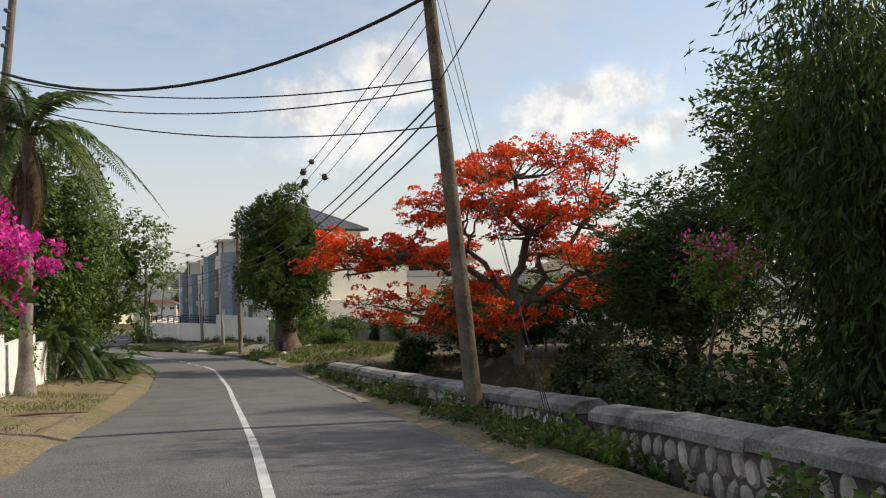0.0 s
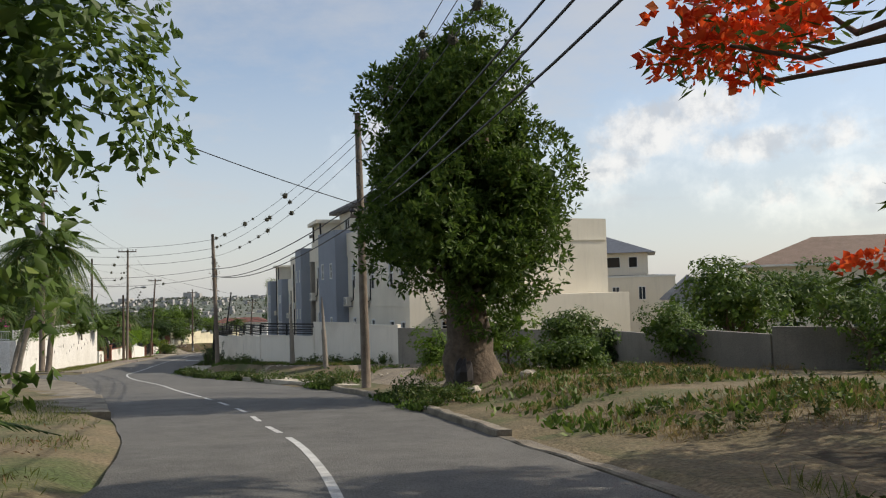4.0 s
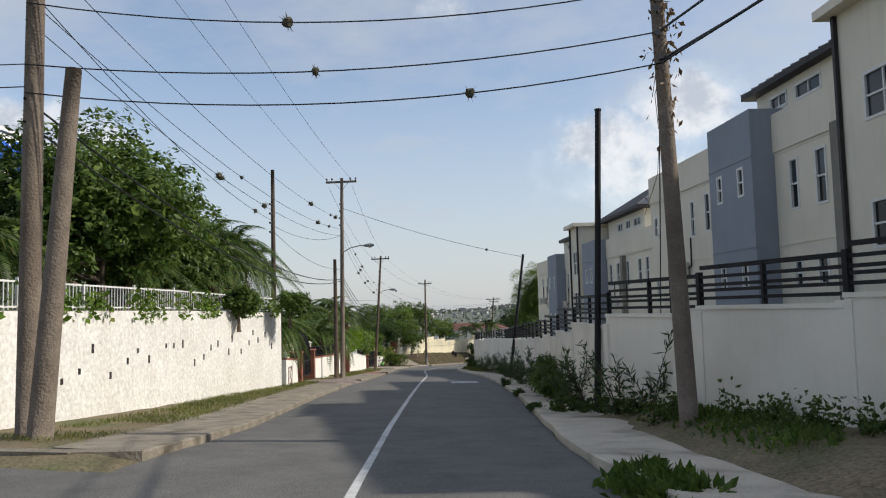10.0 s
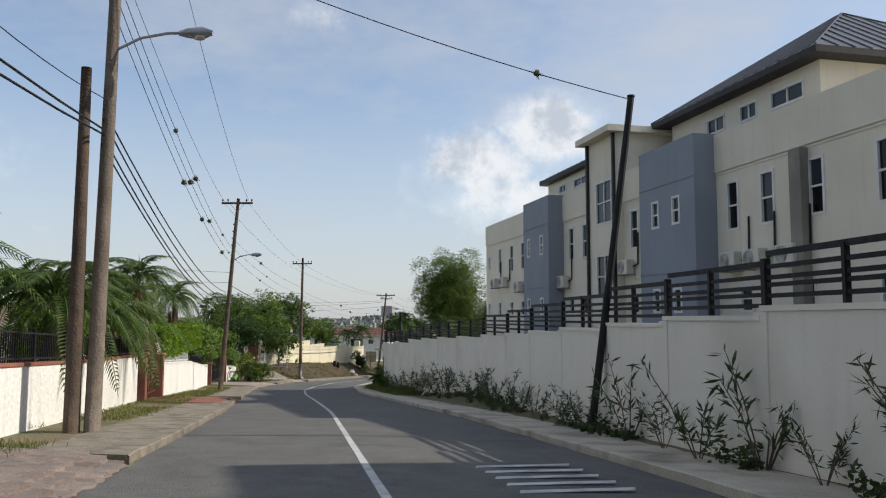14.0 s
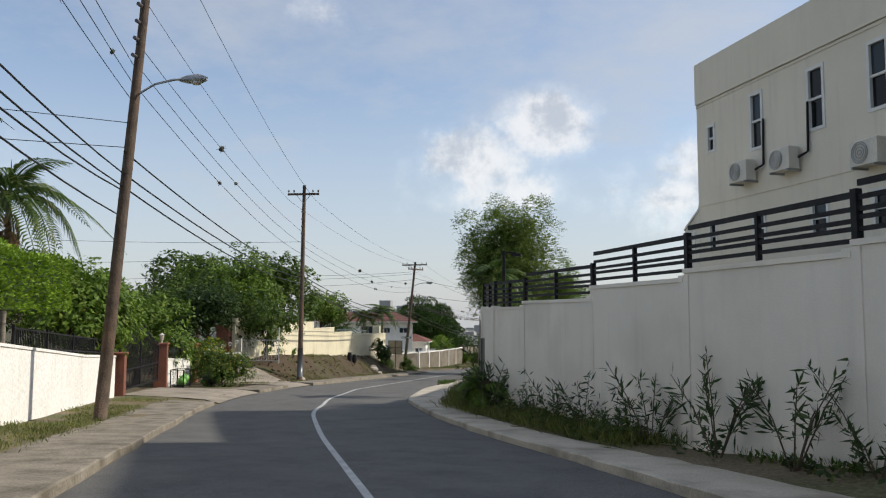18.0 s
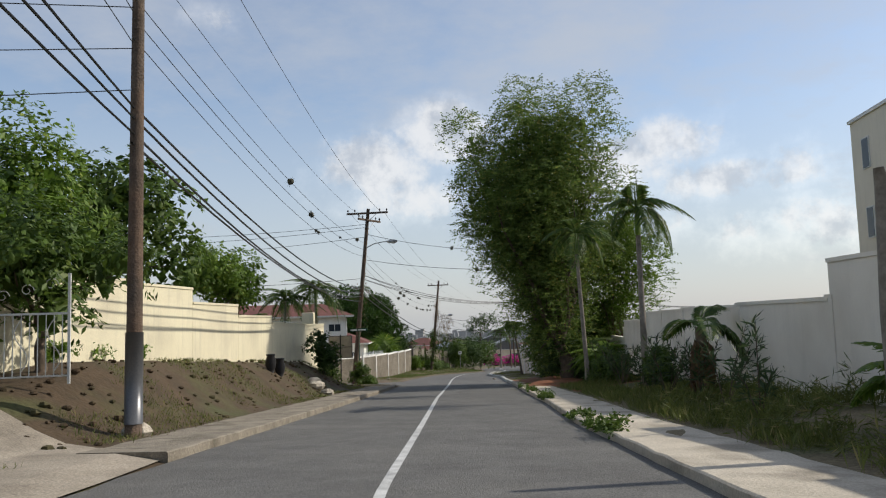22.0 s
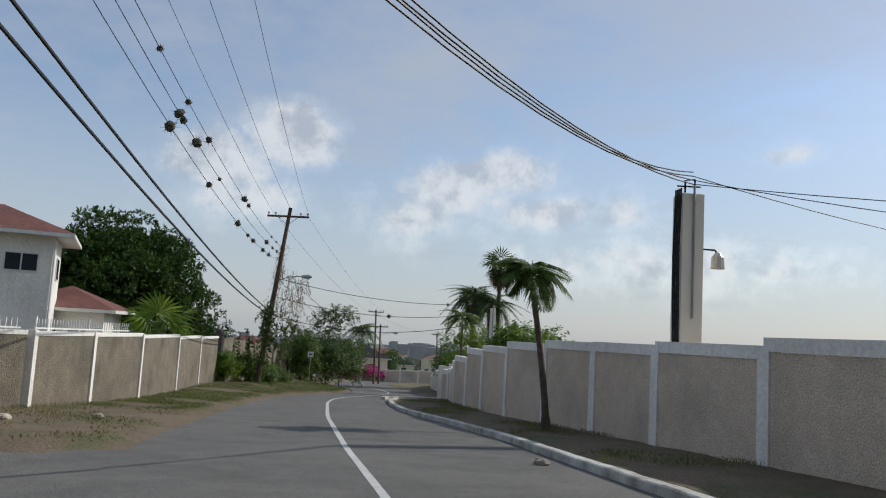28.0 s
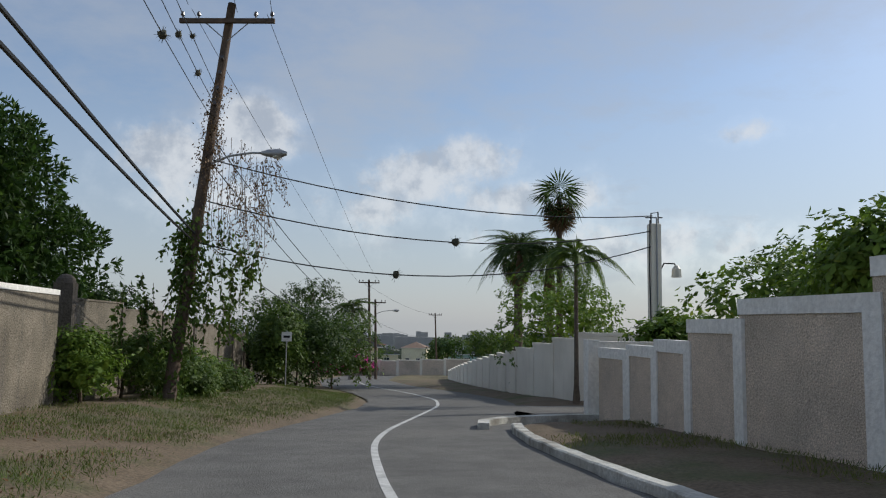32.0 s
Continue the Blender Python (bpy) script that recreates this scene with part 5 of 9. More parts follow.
def frond_mesh(L, n, leaflet, droop, arch, material, width=0.05, seed=0, fan=False):
    """One palm frond along +x: a bowed rib with hanging leaflets, or the folded blade of a fan palm."""
    rs = random.Random(seed)
    g = Geo()
    rib = []
    for i in range(11):
        t = i / 10
        rib.append(Vector((L * (t - 0.12 * droop * t ** 3), 0, arch * L * t - (arch + droop) * L * t * t)))
    g.tube(rib, [0.035 * (1 - 0.85 * i / 10) for i in range(11)], 5, False)
    if fan:
        hub = rib[6]
        for i in range(n):
            a = (i / (n - 1) - 0.5) * 4.4
            d = Vector((math.cos(a), math.sin(a), -0.12 - 0.25 * abs(math.sin(a)) - rs.uniform(0, 0.15)))
            e = hub + d * leaflet * rs.uniform(0.85, 1.05)
            m = hub + d * leaflet * 0.55 + Vector((0, 0, 0.05))
            s = Vector((-math.sin(a), math.cos(a), 0)) * width
            tip = e + Vector((0, 0, -0.18 * leaflet))
            g.add([hub, m + s, m - s, tip], [(0, 1, 2), (1, 3, 2)])
        return g.mesh("frond", material)
    for i in range(1, n):
        t = 0.12 + 0.88 * i / n
        k = min(int(t * 10), 9)
        p = rib[k].lerp(rib[k + 1], t * 10 - k)
        fw = (rib[k + 1] - rib[k]).normalized()
        ln = leaflet * (math.sin(math.pi * min(t * 0.9 + 0.12, 1)) ** 0.6) * rs.uniform(0.85, 1.1)
        for s in (-1, 1):
            hang = 0.22 + 0.34 * droop + rs.uniform(-0.12, 0.2)
            d = (Vector((0, s, 0)) + fw * 0.55 + Vector((0, 0, 0.12))).normalized()
            q = p + d * ln * 0.5
            e = p + d * ln * 0.9 - Vector((0, 0, hang * ln))
            w = fw * width
            g.add([p, q + w, q - w, e], [(0, 2, 1), (1, 2, 3)])
    return g.mesh("frond", material)


def palm(name, x, y, label, h, L=2.6, n=15, leaf=LEAF_P, trunk=0.14, lean=(0, 0), bark=PALEBARK, seed=1, droop=0.55, arch=0.55, leaflet=0.6, shaft=False, fan=False, dead=0, spear=True, z=None, count=42, curve=0.0):
    random.seed(seed)
    z0 = (zl(x, y) if z is None else z) - 0.05
    t = thing(name, (x, y, z0), 0, label, "palm tree")
    pts, rad = [], []
    for i in range(15):
        k = i / 14
        pts.append((lean[0] * k ** (1 + curve), lean[1] * k ** (1 + curve), h * k - 0.15 * (1 - k)))
        rad.append(trunk * (1.7 - 0.7 * min(k * 6, 1)) * (1 - 0.25 * k) * (1.05 if i % 2 else 0.97))
    part("trunk", Geo().tube(pts, rad, 10), bark, t, smooth=True)
    top = Vector(pts[-1])
    if shaft:
        part("crown_shaft", Geo().tube([top, top + Vector((0, 0, 0.45)), top + Vector((0, 0, 0.9))], [trunk * 0.85, trunk * 0.95, trunk * 0.45], 8), LEAF_L, t, "smooth green crown shaft", True)
        top += Vector((0, 0, 0.8))
    ms = [frond_mesh(L * k, count, leaflet, droop * dr, arch * ar * (0.25 if fan else 1), leaf, 0.07 if fan else 0.036, seed * 7 + i, fan) for i, (k, dr, ar) in enumerate(((1, 1, 1), (0.92, 0.7, 1.15), (1.05, 1.3, 0.8)))]
    for i in range(n):
        k = i / n
        az = i * 137.5 + random.uniform(-12, 12)
        el_ = (-62 + 140 * k) if fan else (-14 + 78 * k ** 1.1)
        f = part("frond", ms[i % 3], leaf, t)
        f.matrix_basis = pose(*top, 0, 0, az) @ pose(0, 0, 0, random.uniform(-14, 14), -el_, 0)
    if dead:
        md = frond_mesh(L * 0.8, count, leaflet * 0.8, 0.3, 0.1, DRYLEAF, 0.04, seed + 50, fan)
        for i in range(dead):
            f = part("dead_frond", md, DRYLEAF, t, "dry brown hanging frond")
            f.matrix_basis = pose(top.x, top.y, top.z - 0.1 - 0.9 * (i / dead), 0, 0, i * 137.5) @ pose(0, 0, 0, 0, 74 + random.uniform(-8, 8), 0)
    if spear:
        part("spear_leaf", Geo().tube([top, top + Vector((0.05, 0, L * 0.3)), top + Vector((0.02, 0, L * (0.85 if shaft else 0.48)))], [0.04, 0.025, 0.004], 5), leaf, t)
    return t


# right side, first bend: gully planting, flame tree, broad tree
def flame_tree(x, y, z, label, seed):
    """An umbrella tree: forked trunk, bowed limbs and flat tiers of ferny leaf with blossom on their tops."""
    rs = np.random.RandomState(seed)
    random.seed(seed)
    t = thing("flame_tree", (x, y, z), 0, label, "tree")
    fork = Vector((-0.35, 0.1, 3.0))
    part("trunk", Geo().tube(limb_path((0, 0, -0.4), fork, 0.04, 6), [0.42, 0.3, 0.26, 0.24, 0.22, 0.21, 0.2], 10), PALEBARK, t, smooth=True)
    boughs = []
    for ex, ey, ez, r in ((-0.2, 0.3, 9.4, 0.24), (-5.2, -0.8, 6.0, 0.2), (3.2, 0.6, 7.6, 0.18), (2.6, -1.4, 5.0, 0.2), (-3.0, 1.6, 7.8, 0.16), (0.6, 2.4, 6.6, 0.15), (-3.6, -2.0, 3.8, 0.14)):
        w = limb_path(fork, Vector((ex, ey, ez)), 0.13, 8, 0.1 if abs(ex) > 2 else 0.0)
        part("bough", Geo().tube(w, [r * (1 - 0.6 * i / 8) for i in range(9)], 8), BARK, t, smooth=True)
        boughs.append(w)
    joints = [Vector(q) for w in boughs for q in w[3:]]
    lp, ld, fp, fd = [], [], [], []
    # flat clouds of blossom: reach from x0 to x1, lowest and highest z, half depth, number of sprays, share of blossom
    for x0, x1, z0, z1, half, n, red in ((-3.2, -0.8, 9.0, 9.9, 2.2, 8, 1.0), (-1.6, 4.1, 9.5, 10.8, 2.2, 15, 1.0), (-5.0, -0.6, 7.4, 8.6, 3.0, 14, 1.0), (0.0, 3.8, 7.4, 8.7, 2.8, 13, 1.0), (-9.6, -5.6, 5.2, 6.7, 2.0, 14, 1.15), (-6.2, -2.4, 5.6, 6.8, 3.2, 14, 1.15), (0.6, 3.9, 5.4, 7.0, 3.4, 14, 1.0), (-3.2, -0.4, 4.2, 5.2, 3.0, 9, 0.9), (1.0, 4.6, 3.5, 4.9, 3.2, 11, 0.7), (-7.2, -1.4, 2.6, 4.2, 3.0, 17, 0.6), (3.6, 6.6, 4.2, 6.8, 3.0, 15, 0.4), (-1.5, 1.6, 6.6, 8.0, 3.2, 8, 0.8), (-2.0, 1.4, 2.4, 3.4, 2.4, 6, 0.7)):
        for i in range(n):
            u = (i + rs.uniform(0.1, 0.9)) / n
            px_ = x0 + (x1 - x0) * u
            py_ = half * rs.uniform(-1, 1)
            c = np.array([px_, py_, z0 + (z1 - z0) * rs.uniform(0, 1)])
            r = rs.uniform(0.45, 0.95)
            near = min(joints, key=lambda q: (q - Vector(c)).length + 1.2 * max(q.z - c[2], 0))
            w = limb_path(near, Vector(c) - Vector((0, 0, 0.08)), 0.12, 6, -0.12)
            part("limb", Geo().tube(w, [0.08 * (1 - 0.75 * k / 6) for k in range(7)], 5), BARK, t, smooth=True)
            m = int((110 if red > 0.5 else 260) * r)
            a, q = rs.uniform(0, 6.28, m), r * np.sqrt(rs.uniform(0, 1, m))
            o = np.stack([q * np.cos(a), q * np.sin(a), rs.normal(-0.08, 0.1, m)], 1)
            lp.append(c + o)
            ld.append(np.stack([np.cos(a), np.sin(a), np.full(m, -0.1)], 1))
            for _ in range(int(15 * r * red) + 1):
                a, q = rs.uniform(0, 6.28), r * math.sqrt(rs.uniform(0, 1)) * 0.95
                h = c + np.array([q * math.cos(a), q * math.sin(a), 0.1 + rs.normal(0, 0.2) - 0.12 * (q / r) ** 2])
                d = rs.normal(0, 1, (32, 3))
                d /= np.linalg.norm(d, axis=1)[:, None]
                d[:, 2] = np.abs(d[:, 2]) * 0.8 - 0.15
                fp.append(h + d * rs.uniform(0.1, 0.24) * np.array([1.2, 1.2, 0.95]))
                fd.append(d)
    part("crown", cards("crown", np.concatenate(lp), np.concatenate(ld), 0.24, LEAF_A, 0.2, seed, 0.1), LEAF_A, t, kind="stuff")
    part("blossom", cards("blossom", np.concatenate(fp), np.concatenate(fd), 0.125, FLAME, 0.75, seed + 1), FLAME, t, kind="stuff")


flame_tree(3.5, 35.0, -4.1, "spreading flame tree covered in orange-red blossom", 3)
broadleaf("broad_tree", -9.75, 49.0, "broad shade tree with a thick hollow trunk", 5.5, (2.95, 2.75, 4.4), LEAF_B, 0.21, 1150, 72, 0.42, 0.6, BARK, 5, 14, 0.36, 0.2, 0.4, -0.95, fork=0.45, lean=(-0.4, -0.4), style="rosette")
t = thing("trunk_hollow", (-9.95, 48.28, zl(-9.9, 48.3) - 0.1), 0, "dark charred hollow at the foot of the trunk", "tree hollow")
part("opening", Geo().ball((0, 0, 0.4), (0.3, 0.3, 0.5), 10, 7, 0.12), ROOFD, t)
for i, (x, y, c, r, lf, s) in enumerate(((8.4, 26.5, 3.4, (3.2, 3.2, 2.8), LEAF_D, 11), (9.6, 19.5, 5.8, (3.0, 3.2, 4.2), LEAF_A, 12), (10.0, 31.5, 3.6, (3.6, 3.6, 2.8), LEAF_D, 13), (12.5, 26.0, 5.5, (4.5, 5, 4.5), LEAF_D, 15), (10.5, 39, 3.6, (3.5, 3.5, 2.8), LEAF_D, 16))):
    broadleaf("gully_tree", x, y, "dense green tree growing out of the gully", c + 2.2, r, lf, 0.22, 340, 54, 0.45, 0.18, BARK, s, 8, 0.4, 0.3, z=gz(y) - 2.6, style="spray" if s in (11, 12) else "")
for i, (x, y, h) in enumerate(((7.2, 12.6, 9.5), (8.0, 8.0, 9.0), (9.6, 15.5, 10.5), (9.8, 3.5, 8.5))):
    rs = np.random.RandomState(70 + i)
    b = thing("bamboo_clump", (x, y, gz(y) - 2.4), 0, "tall leaning bamboo clump with drooping fine leaves", "bamboo", "bamboo in the gully")
    pl, dl = [], []
    for k in range(22):
        a, sp = rs.uniform(0, 6.28), rs.uniform(0.2, 1.0)
        tip = Vector((math.cos(a) * sp * 2.3, math.sin(a) * sp * 2.3, h * rs.uniform(0.75, 1.1)))
        r0 = Vector((math.cos(a) * 0.4, math.sin(a) * 0.4, 0))
        path = [r0.lerp(tip, t) + Vector((0, 0, 0.9 * math.sin(math.pi * t))) for t in np.linspace(0, 1, 8)]
        part("cane", Geo().tube(path, [0.035 * (1 - 0.7 * j / 7) for j in range(8)], 5), LEAF_D, b)
        for t in rs.uniform(0.12, 1, 210):
            j = min(int(t * 7), 6)
            q = path[j].lerp(path[j + 1], t * 7 - j)
            o = rs.normal(0, 0.5, 3) * np.array([1, 1, 0.7])
            for m in range(4):
                pl.append(np.array(q) + o + rs.normal(0, 0.12, 3))
                dl.append((o[0] * 0.6, o[1] * 0.6, -0.9))
    part("foliage", cards("foliage", pl, dl, 0.26, LEAF_D, 0.2, 90 + i, 0.3), LEAF_D, b, kind="stuff")
for i, (x, y, h, r) in enumerate(((6.0, 17.5, 2.6, 1.6), (5.8, 22.0, 2.4, 1.6), (4.4, 27.0, 2.2, 1.5), (6.5, 12.0, 2.4, 1.5), (7.4, 7.5, 2.2, 1.4), (1.5, 36.5, 1.5, 1.6), (-1.2, 34.6, 1.2, 1.1), (4.8, 37.5, 2.0, 1.8), (8.4, 22.5, 3.0, 2.0), (10.6, 25.0, 3.4, 2.4), (7.6, 27.0, 2.8, 1.8), (11.5, 20.0, 3.4, 2.4), (12.8, 15.5, 3.4, 2.4), (9.5, 10.5, 3.0, 2.0), (7.5, 41.5, 4.4, 2.4), (10.5, 43.5, 4.8, 2.6), (6.0, 33.0, 3.4, 1.8), (4.6, 40.8, 3.6, 2.2), (2.0, 41.5, 2.2, 1.6))):
    bush("gully_shrub", x, y, "dark undergrowth in the gully", h, r, LEAF_D, 0.22, 60, 34, 0.3, 200 + i, z=None if y > 33 else gz(y) - 1.6 - 0.4 * (y < 25))
# left side, first bend
t = broadleaf("bougainvillea", -10.3, 17.4, "bougainvillea in full magenta bloom over a wall", 1.8, (1.8, 2.2, 2.1), LEAF_A, 0.13, 110, 40, 0.3, 0.07, BARK, 21, 6, 0.6, 0.3, extra=(MAGENTA, 2.2, 0.11), category="shrub")
broadleaf("roadside_tree", -16.4, 33.8, "dense leafy tree at the road's edge", 4.0, (3.2, 3.8, 4.4), LEAF_A, 0.23, 520, 64, 0.38, 0.2, BARK, 22, 9, 0.45, 0.28, 0.45, -0.98)
broadleaf("roadside_tree", -14.2, 26.6, "dense leafy tree beside the wall", 3.7, (2.9, 3.2, 3.9), LEAF_A, 0.23, 440, 60, 0.38, 0.2, BARK, 23, 9, 0.45, 0.28, 0.45, -0.98)
broadleaf("bougainvillea", 7.4, 21.6, "thin bougainvillea with a few pink blooms among the gully trees", 0.9 - zl(7.4, 21.6), (1.2, 1.3, 0.9), LEAF_L, 0.13, 60, 40, 0.28, 0.06, BARK, 27, 5, 0.6, 0.3, extra=(MAGENTA, 0.15, 0.1), category="shrub")
for i, (x, y) in enumerate(((-13.0, 30.2), (-13.4, 31.8), (-12.7, 25.6), (-12.5, 27.6))):
    palm("areca_palm", x, y, "low arching palm at the foot of the trees", (0.25, 0.25, 1.1, 0.4)[i], (1.5, 1.5, 1.9, 1.5)[i], (13, 13, 26, 18)[i], LEAF_D, 0.08, seed=31 + i, droop=0.7, arch=0.8, leaflet=0.4, spear=False)
palm("coconut_palm", -10.6, 19.9, "palm with an arching feathery crown", 4.95 - zl(-10.6, 19.9), 2.7, 17, LEAF_P, 0.17, (0.15, 0.0), seed=24, droop=0.85, arch=0.65, leaflet=0.6, dead=4, count=58)
for i, (x, y, h, lx) in enumerate(((-27.0, 54.0, 4.2, 0.9), (-29.6, 57.4, 3.6, 0.8), (-33.5, 58.5, 4.0, 0.2))):
    palm("christmas_palm", x, y, "slender leaning palm with a tufted crown", h, 2.1, 20, LEAF_P, 0.1, (lx, 0.5), seed=41 + i, droop=1.0, arch=0.65, leaflet=0.62, shaft=True, count=48, curve=0.5)

# behind the white stucco wall
for i, (x, y, c, r, lf) in enumerate(((-47.6, 85.2, 5.6, (3.3, 3.3, 3.3), LEAF_A), (-52.6, 83.6, 5.0, (3.2, 3.2, 3.2), LEAF_D), (-50.8, 90.0, 5.5, (3.0, 3.2, 3.1), LEAF_A), (-54, 95.0, 5.4, (3.8, 3.6, 3.0), LEAF_D))):
    broadleaf("garden_tree", x, y, "leafy garden tree behind the stucco wall", c, r, lf, 0.22, 330, 56, 0.38, 0.18, BARK, 51 + i, 8, 0.5, 0.26)
for i, (x, y, h, L) in enumerate(((-49.0, 92.4, 5.2, 2.4), (-50.0, 95.0, 5.9, 2.5), (-50.8, 97.2, 5.2, 2.4), (-50.6, 94.0, 6.0, 2.6), (-48.2, 87.0, 4.2, 2.2), (-46.6, 80.2, 4.0, 1.9), (-48.8, 89.8, 4.1, 2.2), (-50.4, 98.9, 2.6, 2.0))):
    palm("areca_palm", x, y, "feathery garden palm above the wall", h, L, 16, LEAF_P, 0.08, seed=61 + i, droop=0.8, arch=0.75, leaflet=0.55, dead=3)
for i in (0, 2, 6, 8):
    x, y = -43.3 - 0.29 * i * 2.3 / 2, 76.8 + i * 2.2
    bush("wall_top_creeper", x - 0.75, y, "leafy creeper spilling over the wall railing", 1.1, 0.7, (LEAF_A, LEAF_L)[i % 2], 0.16, 60, 36, 0.26, 240 + i, z=-4.1)
for i in range(5):
    bush("clipped_bougainvillea", -44.6 - i * 2.3, 77.1 + i * 0.55, "clipped bougainvillea hedge behind the railing", 1.35, 1.25, LEAF_D, 0.13, 80, 45, 0.26, 260 + i, (MAGENTA, 0.035, 0.1), z=-3.95)

# gardens along the left
broadleaf("garden_tree", -73.3, 168.3, "dark leafy tree growing before the pale wall", 1.9, (1.7, 1.7, 1.6), LEAF_A, 0.19, 170, 46, 0.34, 0.1, BARK, 113, 8, 0.4, 0.3)
for i, (x, y, h, L) in enumerate(((-56.5, 106.5, 3.2, 2.5), (-57.5, 110.0, 3.6, 2.6), (-55.6, 112.2, 2.8, 2.3), (-59.2, 115.5, 3.2, 2.6), (-58.0, 118.0, 2.8, 2.4), (-61.5, 121.0, 3.4, 2.6), (-65.8, 131.8, 5.9, 2.6), (-68.2, 135.0, 5.4, 2.7), (-69.3, 141.4, 5.8, 2.4), (-71.6, 140.2, 4.6, 2.5), (-65.4, 127.5, 5.2, 2.5), (-54.0, 103.0, 2.6, 2.2))):
    palm("areca_palm", x, y, "feathery garden palm behind the wall", h, L, 15, (LEAF_P, LEAF_A)[i % 2], 0.09, seed=81 + i, droop=0.8, arch=0.7, leaflet=0.6, dead=2)
for i, (x, y, c, r, lf, s) in enumerate(((-71.0, 146.6, 3.0, (1.7, 2.9, 1.75), LEAF_L, 101), (-73.5, 151.6, 3.0, (1.8, 2.0, 1.6), LEAF_L, 102), (-75.0, 157.0, 2.5, (2.2, 2.4, 1.5), LEAF_L, 103), (-79.0, 168.0, 3.0, (3.0, 3.0, 1.8), LEAF_A, 104), (-82, 176, 4.6, (3.6, 3.6, 2.4), LEAF_A, 105), (-76.5, 167.0, 3.0, (2.4, 2.6, 2.2), LEAF_D, 106), (-77.6, 180.5, 4.6, (3.0, 3.4, 3.2), LEAF_A, 107), (-77.8, 173.5, 4.4, (3.0, 3.2, 3.0), LEAF_L, 111), (-77.2, 189.0, 3.8, (2.2, 2.4, 1.7), LEAF_L, 108), (-84, 160, 4, (4, 4, 2.6), LEAF_D, 109))):
    broadleaf("garden_tree", x, y, ("dense garden tree behind the wall", "rounded bright green shrub tree")[lf is LEAF_L], c, r, lf, 0.22 + 0.08 * (s in (105, 107)), 260, 45, 0.36, 0.14, BARK, s, 9, 0.5, 0.28)
for i, (x, y, h, r, lf) in enumerate(((-70.9, 157.7, 1.9, 1.05, LEAF_A), (-72.2, 159.6, 1.5, 0.8, LEAF_A), (-74.0, 160.4, 2.2, 1.3, LEAF_A), (-75.4, 164.6, 1.8, 1.0, LEAF_L))):
    bush("flowering_shrub", x, y, "rounded green shrub with small yellow flowers", h, r, lf, 0.12, 110, 50, 0.22, 120 + i, (YELLOWF, 0.06, 0.08))
for i in range(10):
    y = 170 + i * 2.2
    bush("bank_plant", -74.1 - 0.05 * i, y, "low leafy plants along the foot of the wall", 0.45, 0.5, LEAF_L, 0.12, 22, 24, 0.16, 140 + i)
palm("garden_palm", -75.4, 203.0, "small palm beside the corner wall", 5.4, 2.1, 13, LEAF_P, 0.12, (0.0, 0), seed=151, droop=0.8, leaflet=0.55, z=-12.6)
palm("garden_palm", -77.5, 202.9, "small palm behind the corner wall", 4.9, 2.0, 13, LEAF_P, 0.12, (0.1, 0), seed=152, droop=0.8, leaflet=0.55, z=-12.6)
palm("garden_palm", -81.0, 206.5, "small palm behind the corner wall", 4.4, 1.8, 14, LEAF_P, 0.1, (0.1, 0), seed=153, droop=0.8, leaflet=0.55)
broadleaf("mango_tree", -82.0, 255.5, "domed dark green mango tree", 5.7, (6.7, 6.6, 5.1), LEAF_M, 0.32, 1500, 54, 0.42, 0.35, BARK, 161, 8, 0.36, 0.08, 0.6, style="rosette")
palm("fan_palm", -76.5, 242.0, "young fan palm behind the tan wall", 2.7, 1.8, 16, LEAF_L, 0.12, seed=162, droop=0.4, leaflet=1.5, fan=True, count=22, spear=False)
broadleaf("garden_tree", -77.5, 262.0, "small dark tree behind the tan wall", 2.6, (2.6, 2.6, 1.7), LEAF_D, 0.24, 160, 46, 0.38, 0.14, BARK, 163)
for i, (x, y, h, r, lf) in enumerate(((-68.4, 267.5, 3.8, 2.4, LEAF_D), (-66.4, 272.0, 4.0, 2.6, LEAF_A), (-69.6, 264.6, 3.0, 1.5, LEAF_A), (-67.6, 276.5, 4.8, 3.2, LEAF_D), (-71.0, 270.0, 4.6, 2.8, LEAF_D))):
    bush("roadside_thicket", x, y, "overgrown thicket swallowing the wall", h, r, lf, 0.2, 150, 50, 0.34, 170 + i)
for i, (x, y, h, r) in enumerate(((-73.0, 248.0, 1.7, 1.5), (-72.6, 251.6, 1.6, 1.4), (-71.7, 249.4, 0.9, 1.2), (-73.4, 245.4, 1.5, 0.9), (-71.0, 253.0, 0.8, 1.2))):
    bush("vine_mound", x, y, "tangle of bright vines at the foot of the pole", h, r, (LEAF_A, LEAF_L)[i % 2], 0.14, 90, 45, 0.25, 180 + i)
broadleaf("far_tree", -67.5, 322.0, "layered tree down the hill", 8.4, (5.0, 5.0, 3.2), LEAF_D, 0.3, 120, 40, 0.5, 0.2, BARK, 190, 8, 0.4, 0.3, flat=0.6)
palm("coconut_palm", -63.2, 301.0, "tall palm far down the road", 6.6, 2.4, 17, LEAF_P, 0.17, seed=191, droop=0.8, leaflet=0.8)
for i in range(24):
    rs = random.Random(900 + i)
    x, y = rs.uniform(-110, -20), rs.uniform(300, 430)
    if abs(x - cx(y)) < 7:
        x += 12
    broadleaf("far_tree", x, y, "green tree among the houses downhill", rs.uniform(2.5, 4.2), (rs.uniform(2.5, 4),) * 2 + (rs.uniform(2, 3),), (LEAF_D, LEAF_A, LEAF_M)[i % 3], 0.45, 70, 30, 0.6, 0.2, BARK, 910 + i, 4)
bush("bougainvillea", -64.5, 322, "magenta bougainvillea hedge down the hill", 2.0, 2.4, LEAF_A, 0.22, 60, 30, 0.35, 192, (MAGENTA, 1.6, 0.2))
